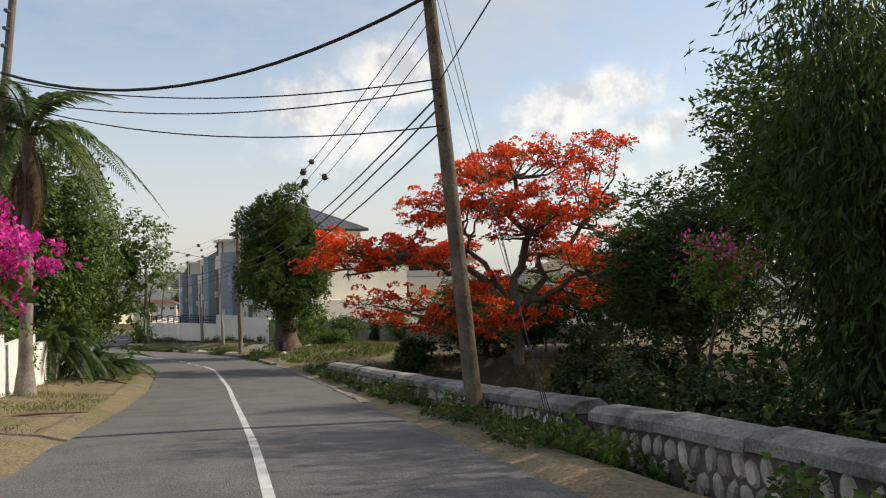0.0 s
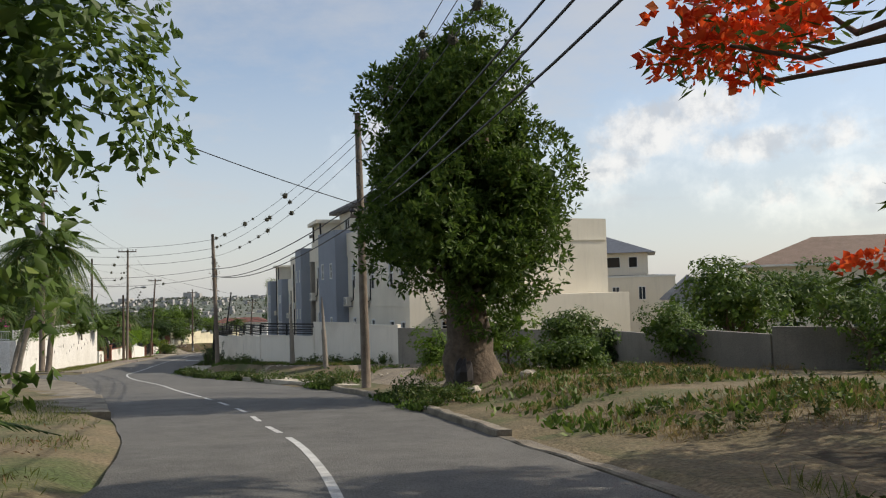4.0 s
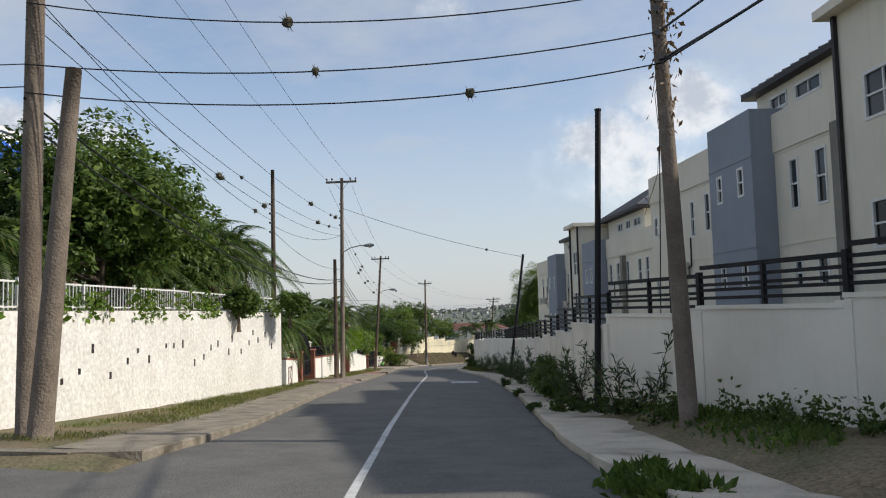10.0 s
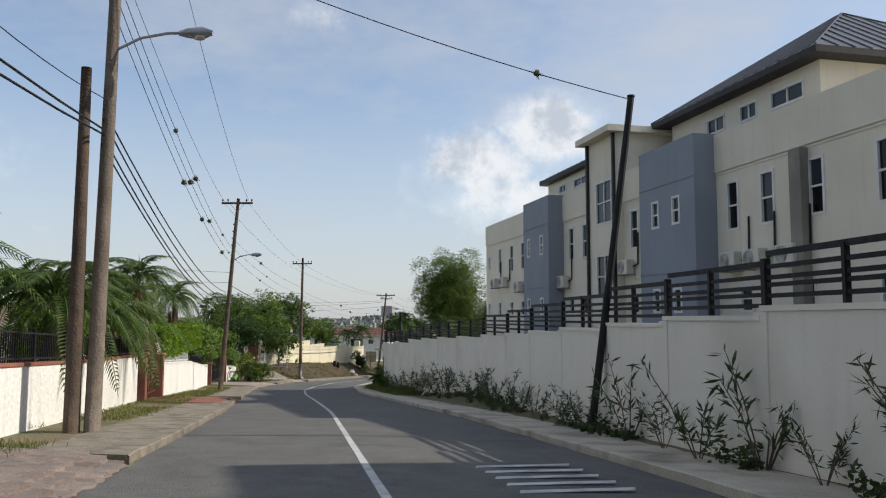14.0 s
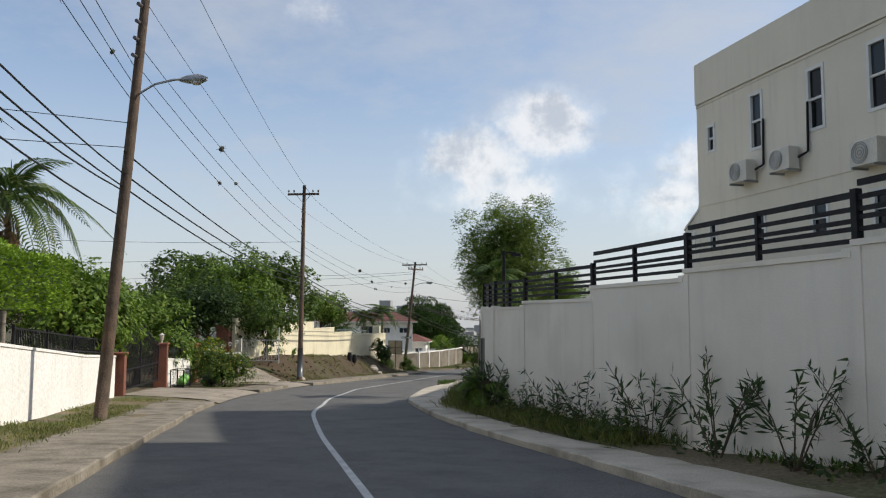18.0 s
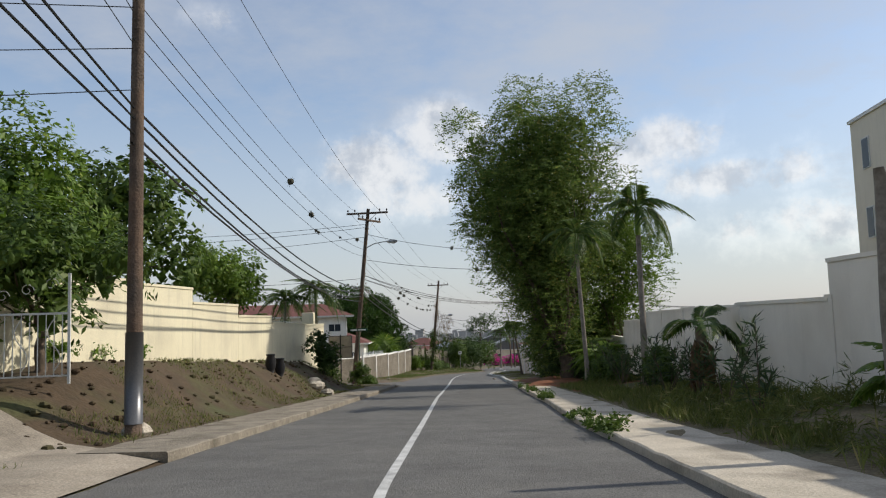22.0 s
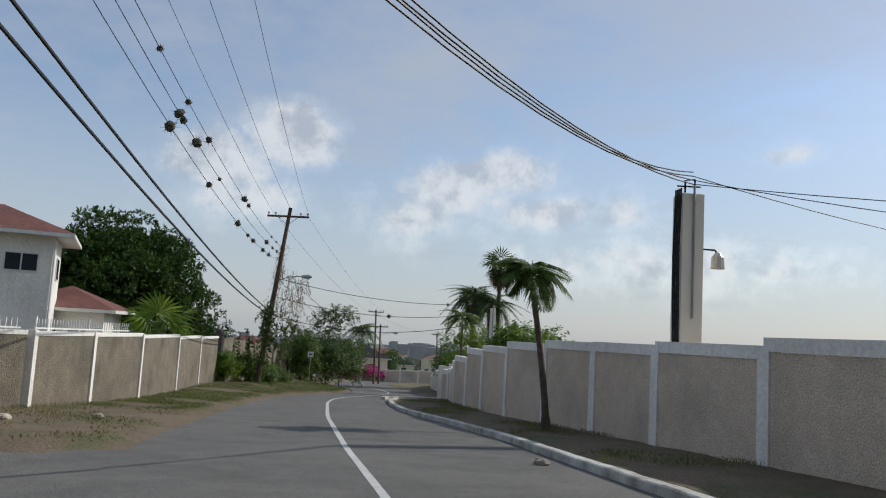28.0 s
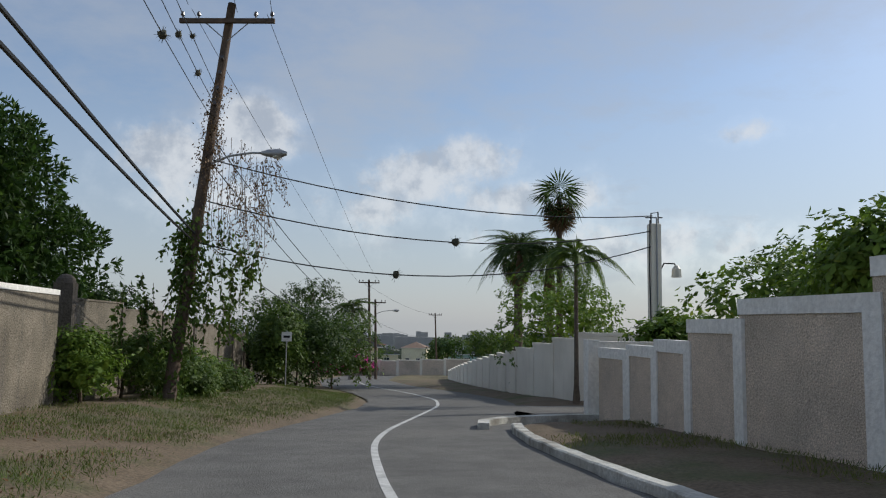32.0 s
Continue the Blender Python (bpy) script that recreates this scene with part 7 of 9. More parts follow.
# ---- poles and cables ----
def utility_pole(x, y, h, label, lean=(0, 0), r=0.15, wood=POLEW, arms=(), lamp=None, can=None, z=None, racks=True, sleeve=None):
    """arms: (height from the top, half length, turn). lamp: (height, reach, turn). can: height of a transformer."""
    z0 = (zl(x, y) if z is None else z) - 0.2
    t = thing("utility_pole", (x, y, z0), 0, label, "utility pole", "poles along the road")
    P = lambda k: Vector((lean[0] * k, lean[1] * k, (h + 0.2) * k))
    part("shaft", Geo().tube([P(k / 8) for k in range(9)], [r * (1.05 - 0.4 * k / 8) for k in range(9)], 12), wood, t, smooth=True)
    if sleeve:
        ka, kb = sleeve[0] / h, sleeve[1] / h
        part("sleeve", Geo().tube([P(ka), P(kb)], [r * 1.12, r * 1.1], 12), ROOFM, t, "grey metal sleeve", smooth=True)
    for dn, half, turn in arms:
        c = P(1 - dn / h)
        d = Vector((math.cos(radians(turn)), math.sin(radians(turn)), 0))
        n = Vector((-d.y, d.x, 0))
        o = c - n * (r * 0.7 + 0.05)
        vs = [o + d * s * half + n * a * 0.05 + Vector((0, 0, b * 0.06)) for s in (-1, 1) for a, b in ((-1, -1), (1, -1), (1, 1), (-1, 1))]
        a = part("crossarm", Geo().add(vs, [(3, 2, 1, 0), (4, 5, 6, 7), (0, 1, 5, 4), (1, 2, 6, 5), (2, 3, 7, 6), (3, 0, 4, 7)]), wood, t)
        for s in (-0.94, -0.6, 0.6, 0.94):
            q = o + d * half * s + Vector((0, 0, 0.06))
            part("insulator", Geo().tube([q, q + Vector((0, 0, 0.06)), q + Vector((0, 0, 0.1)), q + Vector((0, 0, 0.16)), q + Vector((0, 0, 0.2))], [0.02, 0.02, 0.06, 0.05, 0.025], 8), CERAM, a)
        part("brace", Geo().tube([o + d * half * 0.5, c - n * 0.12 - Vector((0, 0, 0.55))], 0.015, 4).tube([o - d * half * 0.5, c - n * 0.12 - Vector((0, 0, 0.55))], 0.015, 4), GALV, t)
    if lamp:
        hh, reach, turn = lamp
        c = P(hh / h)
        d = Vector((math.cos(radians(turn)), math.sin(radians(turn)), 0))
        pts = [c, c + d * reach * 0.4 + Vector((0, 0, 0.28)), c + d * reach * 0.8 + Vector((0, 0, 0.38)), c + d * reach + Vector((0, 0, 0.38))]
        a = part("lamp_arm", Geo().tube(pts, 0.03, 6), GALV, t, "curved metal lamp arm")
        hd = pts[-1]
        part("lamp_head", Geo().tube([hd - d * 0.06, hd + d * 0.12, hd + d * 0.42, hd + d * 0.62], [0.05, 0.1, 0.13, 0.05], 8), GALV, a, "grey street lamp head", True)
        part("lens", Geo().ball(hd + d * 0.36 - Vector((0, 0, 0.09)), (0.14, 0.1, 0.06)), LAMPG, a)
    if can:
        c = P(can / h) + Vector((0.0, -0.36, 0))
        a = part("transformer", Geo().tube([c - Vector((0, 0, 0.45)), c - Vector((0, 0, 0.42)), c + Vector((0, 0, 0.4)), c + Vector((0, 0, 0.46))], [0.22, 0.25, 0.25, 0.2], 16), GALV, t, "grey cylindrical transformer", True)
        part("bushing", Geo().tube([c + Vector((0, 0, 0.44)), c + Vector((0, 0, 0.7))], [0.05, 0.03], 8), CERAM, a)
    if racks:
        for k in range(4):
            c = P((h - 1.6 - k * 0.42) / h)
            part("rack_spool", Geo().tube([c + Vector((0, -r, 0)), c + Vector((0, -r - 0.14, 0))], [0.05, 0.05], 8), CERAM, t)
    return lambda k, o=(0, 0, 0): Vector((x, y, z0)) + P(k / h) + Vector(o)


def cable(a, b, sag, r=0.012, label="thin black overhead wire", plants=0, seed=0, name="overhead_wire", n=14, start=0.25, wobble=0.0):
    a, b = Vector(a), Vector(b)
    pts = [a.lerp(b, i / n) - Vector((0, 0, 4 * sag * (i / n) * (1 - i / n))) for i in range(n + 1)]
    if wobble:
        rs = random.Random(seed)
        for p in pts[1:-1]:
            p.z += rs.uniform(-wobble, wobble)
    ob = solid(name, Geo().tube(pts, r, 5, False), RUBBER, label, "cable", "overhead cables")
    rs = random.Random(seed)
    for _ in range(plants):
        t = rs.uniform(start, 0.95)
        c = a.lerp(b, t) - Vector((0, 0, 4 * sag * t * (1 - t)))
        s = rs.uniform(0.05, 0.13)
        g = Geo()
        g.ball(c, s, 7, 5, 0.25)
        for _ in range(16):
            d = Vector((rs.gauss(0, 1), rs.gauss(0, 1), rs.gauss(0, 1))).normalized()
            g.tube([c, c + d * s * 1.9], [0.012, 0.002], 3, False)
        part("air_plant", g, PLANTB, ob, "round clump of air plant")
    return ob


P0 = utility_pole(0.55, 14.0, 10.5, "leaning brown wooden pole behind the parapet", (-0.95, -0.1), 0.155, POLEB)
P00 = utility_pole(-11.4, 19.2, 11.4, "pale wooden pole among the bougainvillea", (1.15, 0), 0.13)
P6 = utility_pole(-13.5, 52.15, 9.0, "brown wooden pole on the rough verge", (-0.1, 0), 0.15, arms=((3.35, 0.3, 0),))
PA = utility_pole(-40.9, 76.7, 12.5, "wooden pole with transformer and crossarm", (0.05, 0.05), 0.19, arms=((0.3, 1.05, 10),), can=9.5)
PA2 = utility_pole(-40.25, 76.35, 6.25, "short weathered stub pole leaning beside a taller one", (0.48, 0.2), 0.2, racks=False)
PB = utility_pole(-30.25, 80.65, 9.25, "wooden pole with hanging dry vines", (-0.25, -0.05), 0.16)
PX = utility_pole(-49.5, 97.5, 9.9, "dark pole standing among the garden palms", (0, 0), 0.13, POLED)
PC = utility_pole(-52.05, 108.7, 12.1, "wooden pole with crossarm and street lamp", (0.05, 0.2), 0.15, arms=((0.25, 0.95, 15),), lamp=(7.6, 1.4, 10))
PC2 = utility_pole(-52.35, 108.5, 7.1, "dark stub pole strapped to a taller pole", (0, 0), 0.15, POLED, racks=False)
PD = utility_pole(-64.9, 139.4, 11.7, "dark wooden pole with crossarm and lamp", (0.75, 0.3), 0.15, POLED, arms=((0.3, 0.95, 10),), lamp=(7.9, 1.2, 5))
PE = utility_pole(-70.35, 166.4, 11.55, "dark wooden pole at the foot of the bank", (0.05, 0.1), 0.15, POLED, arms=((0.55, 0.95, 5),), sleeve=(0.45, 2.1))
PF = utility_pole(-72.9, 202.4, 11.4, "dark leaning pole crowded with cables", (1.3, -0.6), 0.16, POLED, arms=((0.3, 1.35, -5), (0.75, 1.15, 62)), lamp=(8.9, 1.5, -5))
PG = utility_pole(-71.7, 247.0, 10.7, "dark leaning pole draped with vines", (1.15, 0.5), 0.17, POLED, arms=((0.55, 1.3, -12),), lamp=(6.2, 1.5, -8))
PH = utility_pole(-61.3, 302.0, 9.6, "dark pole at the foot of the hill", (-0.3, 0), 0.15, POLED, arms=((0.3, 1.0, 0),))
PH2 = utility_pole(-60.6, 303.4, 7.8, "second dark pole at the foot of the hill", (-0.2, 0), 0.15, POLED, arms=((0.3, 1.0, 0),), lamp=(6.4, 1.8, 10))
PI = utility_pole(-47.0, 345.0, 9.0, "far pole down the hill", (-0.4, 0), 0.15, POLED, arms=((0.3, 1.0, 0),))
for x, y, h, lean, lab in ((-32.75, 85.8, 7.4, (0.3, 0.1), "thin black steel post in front of the wall"), (-42.7, 112.2, 7.3, (1.0, 0.3), "black leaning steel post holding a wire")):
    t = thing("steel_post", (x, y, zl(x, y) - 0.2), 0, lab, "post")
    part("shaft", Geo().tube([(0, 0, 0), (lean[0], lean[1], h + 0.2)], [0.085, 0.075], 8), IRON, t)
    part("cap", Geo().tube([(lean[0], lean[1], h + 0.2), (lean[0], lean[1], h + 0.24)], [0.09, 0.09], 8), IRON, t)
for x, y, h, lean in ((-21.6, 70.3, 3.2, (-0.05, 0)), (-18.75, 66.9, 4.1, (-0.2, 0.1))):
    t = thing("dead_palm_trunk", (x, y, zl(x, y) - 0.2), 0, "grey tapering trunk of a dead palm", "tree stump")
    part("trunk", Geo().tube([(lean[0] * k, lean[1] * k, (h + 0.2) * k) for k in (0, 0.1, 0.35, 0.6, 0.62, 0.85, 1)], [0.2, 0.15, 0.13, 0.12, 0.09, 0.06, 0.02], 9), PALEBARK, t, smooth=True)

k = 0


def run(pa, pb, hs, sag, r=0.012, plants=0, offs=None, label="thin black overhead wire"):
    global k
    for i, (ha, hb) in enumerate(hs):
        k += 1
        o = offs[i] if offs else 0.0
        cable(pa(ha, (o, -0.2, 0)), pb(hb, (o, -0.2, 0)), sag * (1 + 0.12 * (i % 3)), r, label, plants, 40 + k)


BEHIND = lambda h, o=(0, 0, 0): Vector((8, -28, 2.6 + h)) + Vector(o)
run(BEHIND, P0, [(8.5, 9.6), (8.2, 9.2), (7.6, 8.6), (6.6, 6.2)], 0.6, 0.012)
run(P00, P0, [(7.9, 7.7)], 0.95, 0.035, label="thick bundled black cable")
run(P00, P0, [(7.75, 6.25), (7.35, 6.1), (7.25, 5.45)], 0.4, 0.014)
run(P0, P6, [(7.6, 8.1), (7.3, 7.8), (6.9, 7.4)], 0.75, 0.009, 8, label="thin wire dotted with air plants")
run(P0, P6, [(6.0, 6.1), (5.8, 5.8), (5.4, 5.5)], 0.75, 0.018)
run(P6, PB, [(8.3, 8.85), (8.0, 8.25), (7.6, 7.65)], 0.5, 0.009, 5, label="thin wire dotted with air plants")
run(P6, PB, [(6.1, 6.85), (5.8, 6.3), (5.5, 6.35)], 0.6, 0.022)
run(lambda h, o=(0, 0, 0): Vector((-20.6, 38.3, -2.4 + h)), P6, [(7.0, 6.0)], 0.25, 0.014)
run(PB, PA, [(8.85, 8.65), (8.25, 8.1), (7.65, 7.7), (6.85, 6.6), (6.3, 6.1)], 0.4, 0.013, 1)
run(PA, PC, [(12.3, 11.9), (12.3, 11.9)], 0.5, 0.008, 0, (-0.8, 0.8))
run(PA, PC, [(8.8, 9.6), (7.8, 9.0), (7.4, 8.6)], 0.7, 0.009, 4, label="thin wire dotted with air plants")
run(PA, PC, [(6.0, 6.0), (5.6, 5.9)], 1.0, 0.022)
run(PA, PX, [(8.0, 7.6)], 0.5, 0.01, 1)
run(PX, PC, [(7.4, 8.6), (7.2, 6.6)], 0.45, 0.01)
LEANP = lambda h, o=(0, 0, 0): Vector((-41.75, 112.5, zl(-42.7, 112.2) + 7.2)) + Vector(o)
run(PC, LEANP, [(10.3, 0)], 0.25, 0.012, 1)
run(PC, PD, [(11.6, 11.5), (11.6, 11.5)], 0.6, 0.008, 0, (-0.8, 0.8))
run(PC, PD, [(9.4, 8.6), (9.0, 8.2), (8.6, 7.8)], 0.6, 0.009, 3, label="thin wire dotted with air plants")
run(PC, PD, [(6.4, 6.0), (6.2, 5.7), (5.9, 5.6), (5.7, 5.0)], 0.8, 0.018)
run(PD, PE, [(11.4, 10.6), (11.4, 10.6)], 0.4, 0.008, 0, (-0.8, 0.8))
run(PD, PE, [(9.2, 8.8), (8.7, 8.1), (8.2, 7.5)], 0.4, 0.009, 1)
run(PD, PE, [(6.5, 6.3), (6.0, 6.1), (5.7, 5.8)], 0.35, 0.022)
run(PE, PF, [(10.6, 11.2), (10.6, 11.2)], 0.6, 0.008, 0, (-0.8, 0.8))
run(PE, PF, [(8.4, 9.2), (8.0, 8.8), (7.6, 8.4)], 0.7, 0.009, 2)
run(PE, PF, [(6.3, 6.4), (6.1, 6.1), (5.8, 5.9), (5.6, 5.6)], 0.8, 0.026, label="thick bundled black cable")
run(PF, PG, [(11.1, 10.5), (11.1, 10.5), (10.6, 10.4)], 0.6, 0.008, 0, (-1.1, 1.1, 0.2))
run(PF, PG, [(8.6, 8.2), (8.2, 7.8), (7.8, 7.4)], 0.9, 0.009, 7, label="thin wire dotted with air plants")
run(PF, PG, [(6.5, 4.4), (6.1, 4.2)], 0.5, 0.03, label="thick bundled black cable")
run(PG, PH, [(10.4, 9.3), (10.4, 9.3)], 0.6, 0.008, 0, (-1.0, 1.0))
run(PG, PH, [(7.0, 6.6), (6.4, 6.0), (4.4, 5.4)], 1.0, 0.016, 1)
run(PH, PI, [(9.0, 8.8), (6.0, 5.4)], 0.6, 0.012)
FARLEFT = lambda h, o=(0, 0, 0): Vector((-98, 158, -9 + h)) + Vector(o)
run(FARLEFT, PE, [(6.5, 8.2), (4.8, 7.4), (3.6, 6.6)], 0.4, 0.01)
run(lambda h, o=(0, 0, 0): Vector((-95, 120, -7 + h)), PD, [(7, 7.2), (5.5, 6.6)], 0.5, 0.01)
run(lambda h, o=(0, 0, 0): Vector((-75, 66, -3 + h)), PA, [(8.6, 8.6), (8.0, 8.2), (7.4, 7.8), (6.4, 6.6), (6.0, 6.2)], 0.6, 0.011, 1)
run(lambda h, o=(0, 0, 0): Vector((-100, 205, -12 + h)), PF, [(9.5, 10.4), (9.0, 10.2), (8.2, 9.6), (6.2, 7.0), (5.2, 6.0)], 0.5, 0.014)
# guy wires wound with climbing stems
for s in (0.0, 0.6):
    a, b = P6(8.4), Vector((-11.0 + s, 55.6, zl(-11, 55.6)))
    ob = cable(a, b, 0.0, 0.012, "guy wire wound with a climbing stem", 0, 5, "guy_wire")
    rs = np.random.RandomState(int(700 + s * 10))
    q = np.array([list(a.lerp(b, t)) for t in rs.uniform(0.15, 1, 260)]) + rs.normal(0, 0.05, (260, 3))
    part("climber", cards("climber", q, rs.normal(0, 1, (260, 3)), 0.11, DRYLEAF if s else LEAF_D, 0.5, 701), LEAF_D, ob, kind="stuff")
for i, k in enumerate((9.6, 8.6, 7.4)):
    cable(P0(k), (1.35 + 0.05 * i, 10.1 + 0.08 * i, zl(1.35, 10.1) + 0.05), 0.0, 0.006, "guy wire of twisted steel running down before the parapet", 0, 30 + i, "guy_wire")
cable(PB(7.0), (-31.1, 84.6, zl(-30.6, 83.6) + 0.2), 0.0, 0.012, "guy wire running down to the verge", 0, 3, "guy_wire")
# vines hanging on two poles
for fn, lo, hi, n, m, lab, sp, sd in ((PB, 5.6, 8.4, 260, DRYLEAF, "dry hanging creeper on the pole", 0.17, 711), (PF, 5.2, 8.0, 60, DRYLEAF, "loose coils of wire and creeper", 0.3, 714)):
    rs = np.random.RandomState(sd)
    hs = rs.uniform(lo, hi, n)
    wide = sp * np.sin(np.clip((hs - lo) / (hi - lo), 0.12, 0.97) * math.pi) ** 0.6
    q = np.array([list(fn(h)) for h in hs]) + np.stack([np.abs(rs.normal(0, 1, n)) * wide * (1.25 if fn is PG else 1) * np.sign(rs.uniform(-0.55 if m is LEAF_A else -0.2, 1, n)), rs.normal(0, 0.5, n) * wide, -np.abs(rs.normal(0, 0.5, n))], 1)
    v = thing("hanging_vine", tuple(fn(lo)), 0, lab, "vine")
    part("leaves", cards("leaves", q - np.array(list(fn(lo))), np.tile((0, 0, -0.8), (n, 1)), 0.13 if m is DRYLEAF else 0.17, m, 0.45, sd), m, v, kind="stuff")
    for _ in range(int(n / 40) + 3):
        a = Vector(q[rs.randint(n)]) - fn(lo)
        g_ = Geo().tube([a, a + Vector((rs.normal(0, 0.1), 0, -0.5)), a + Vector((rs.normal(0, 0.2), 0, -rs.uniform(0.8, 1.8)))], 0.007, 3, False)
        part("stem", g_, DRYW, v)
def vine_curtain(fn, label, strands, leaf, lsize, seed, sleeve):
    """Strands that hang from the pole and its wires, with small leaves along them, and a sleeve of growth round the shaft."""
    rs = np.random.RandomState(seed)
    v = thing("hanging_vine", tuple(fn(1.0)), 0, label, "vine")
    o0 = np.array(list(fn(1.0)))
    q = []
    for _ in range(strands[0]):
        side = rs.uniform(*strands[1])
        h = rs.uniform(*strands[2]) - 0.35 * abs(side)
        a = np.array(list(fn(h))) + np.array([side, rs.normal(0, 0.25), 0])
        L = rs.uniform(*strands[3]) * (1 - 0.25 * min(abs(side), 2) / 2)
        k = 9
        sway = rs.normal(0, 0.09, (k, 3)).cumsum(0) * np.array([1, 1, 0.25])
        pts = [a + sway[i] * (i / k) + np.array([0, 0, -L * i / (k - 1)]) for i in range(k)]
        part("stem", Geo().tube([Vector(p - o0) for p in pts], 0.007, 3, False), DRYW, v)
        for i in range(k - 1):
            m = rs.poisson(strands[4])
            u = rs.uniform(0, 1, (m, 1))
            q.append(pts[i] * (1 - u) + pts[i + 1] * u + rs.normal(0, 0.045, (m, 3)))
    for h0, h1, m, r in sleeve:
        hs = rs.uniform(h0, h1, m)
        q.append(np.array([list(fn(h)) for h in hs]) + rs.normal(0, r, (m, 3)))
    q = np.concatenate(q) - o0
    part("leaves", cards("leaves", q, np.tile((0, 0, -0.7), (len(q), 1)), lsize, leaf, 0.55, seed), leaf, v, kind="stuff")


vine_curtain(PG, "great curtain of dry vine hanging from the pole", (70, (-0.1, 1.9), (5.6, 7.6), (0.6, 2.8), 3), DRYLEAF, 0.075, 712, ((5.8, 8.4, 800, 0.16),))
vine_curtain(PG, "green vine climbing the pole and its guy wire", (44, (-1.9, 1.6), (2.6, 5.0), (0.7, 2.6), 5), LEAF_A, 0.15, 713, ((0.2, 4.8, 1300, 0.26),))
# square white pillars carrying the far ends of the cables
for x, y, top, lab in ((-59.35, 216.4, -8.0, "white square concrete pillar with a wall lamp"), (-57.0, 250.0, -9.75, "white square pillar topped by a cable bracket")):
    z0 = zl(x, y) - 0.3
    t = thing("service_pillar", (x, y, z0), 0, lab, "pillar")
    h = top - z0
    w = 0.27 if y < 230 else 0.17
    part("shaft", Geo().box(-w, w, -w, w, 0, h, 0.02), WHITE, t)
    for k in range(4 if y < 230 else 1):
        part("service_cable", Geo().tube([(-w - 0.05, -w + 0.1 * k, h + 0.1), (-w - 0.07, -w + 0.1 * k + 0.03, h - 1.5), (-w - 0.05, -w + 0.1 * k, h - 3.6)], 0.022, 5), IRON, t, "black cable strapped to the pillar")
    part("bracket", Geo().tube([(-0.1, 0, h), (-0.1, 0, h + 0.35), (0.15, 0, h + 0.4), (0.15, 0, h)], 0.025, 6).tube([(-0.3, 0, h + 0.2), (0.3, 0, h + 0.22)], 0.02, 6), IRON, t)
    part("conduit", Geo().tube([(0.0, -w - 0.035, h + 0.2), (0.0, -w - 0.035, h - 3.0)], 0.03, 6), GALV, t)
    a = part("lamp_bracket", Geo().tube([(w - 0.01, 0, h - 1.6), (0.34, 0, h - 1.3), (0.7, 0, h - 1.3), (0.78, 0, h - 1.4)], 0.025, 6), IRON, t)
    part("lamp_head", Geo().tube([(0.78, 0, h - 1.36), (0.78, 0, h - 1.48), (0.78, 0, h - 1.75)], [0.07, 0.15, 0.17], 10), LAMPG, a, "pale glass lantern")
T1, T2 = Vector((-59.2, 216.5, -7.7)), Vector((-57.1, 249.9, -9.5))
for i in range(4):
    cable(PF(7.0 + 0.25 * (i % 2)), T1 + Vector((0, 0, 0.1 * i)), 0.9 + 0.12 * i, 0.016, "service cable crossing the road", 0, 90 + i)
for i in range(3):
    cable(PG(6.4 - 1.1 * i), T2 + Vector((0, 0, -0.5 * i)), 0.55 + 0.2 * i, 0.018, "service cable crossing the road", 1, 95 + i)
for i in range(3):
    cable(T1 + Vector((0, 0, 0.1 * i)), (-44, 205 + 6 * i, -9.0), 0.4, 0.012, "service cable beyond the wall", 0, 99 + i)
cable(PF(9.8), (-57.5, 199.5, -5.0), 0.7, 0.014, "service cable vanishing into the tree", 1, 97)
cable(PF(8.2), (-57.5, 199.5, -6.2), 0.5, 0.014, "service cable vanishing into the tree", 1, 98)
# yard lamp on the wall
t = thing("yard_lamp", (-56.58, 150.6, -7.26), 0, "black post with a square floodlight on the wall", "lamp")
part("post", Geo().box(-0.05, 0.05, -0.05, 0.05, 0, 2.1), IRON, t)
part("arm", Geo().box(0.05, 0.45, -0.03, 0.03, 2.0, 2.06), IRON, t)
part("floodlight", Geo().box(0.28, 0.62, -0.15, 0.15, 1.9, 1.995), IRON, t, "flat square floodlight")


# ---- left side: walls, gates, drives ----
wall_run("stucco_wall", [(-42.3, 75.8, -3.68), (-45.2, 85.8, -3.72), (-48.1, 95.7, -3.85)], 0.22, THROWN, "tall white stucco garden wall", 5.0, level=False)
wall_run("stucco_wall_side", [(-64, 82.2, -3.5), (-50, 77.9, -3.62), (-42.4, 75.7, -3.68)], 0.22, THROWN, "white stucco wall along the side road", 5.0, level=False)


def railing(pts, h, material, label, gap=0.14, off=0.0, rails=(0.08, 0.92), finial=False):
    for (xa, ya, ta), (xb, yb, tb) in zip(pts, pts[1:]):
        L = math.hypot(xb - xa, yb - ya)
        n = max(round(L / 2.6), 1)
        for i in range(n):
            a = i / n
            w = L / n
            f = thing("railing", (xa + (xb - xa) * a, ya + (yb - ya) * a, ta + (tb - ta) * a), math.degrees(math.atan2(yb - ya, xb - xa)), label, "railing", "railings along the walls")
            sl = (tb - ta) / L
            part("post", Geo().box(-0.03, 0.03, -0.03, 0.03, 0, h + 0.06), material, f)
            for r in rails:
                q = [(0.03, -0.015), (w - 0.03, -0.015), (w - 0.03, 0.015), (0.03, 0.015)]
                part("rail", Geo().quadbox(q, [r * h, r * h + sl * w] * 1 + [r * h + sl * w, r * h], [r * h + 0.04, r * h + sl * w + 0.04, r * h + sl * w + 0.04, r * h + 0.04]), material, f)
            s = gap
            while s < w - 0.03:
                part("bar", Geo().box(s - 0.01, s + 0.01, -0.01, 0.01, sl * s, h + sl * s + (0.06 if finial else 0)), material, f)
                s += gap


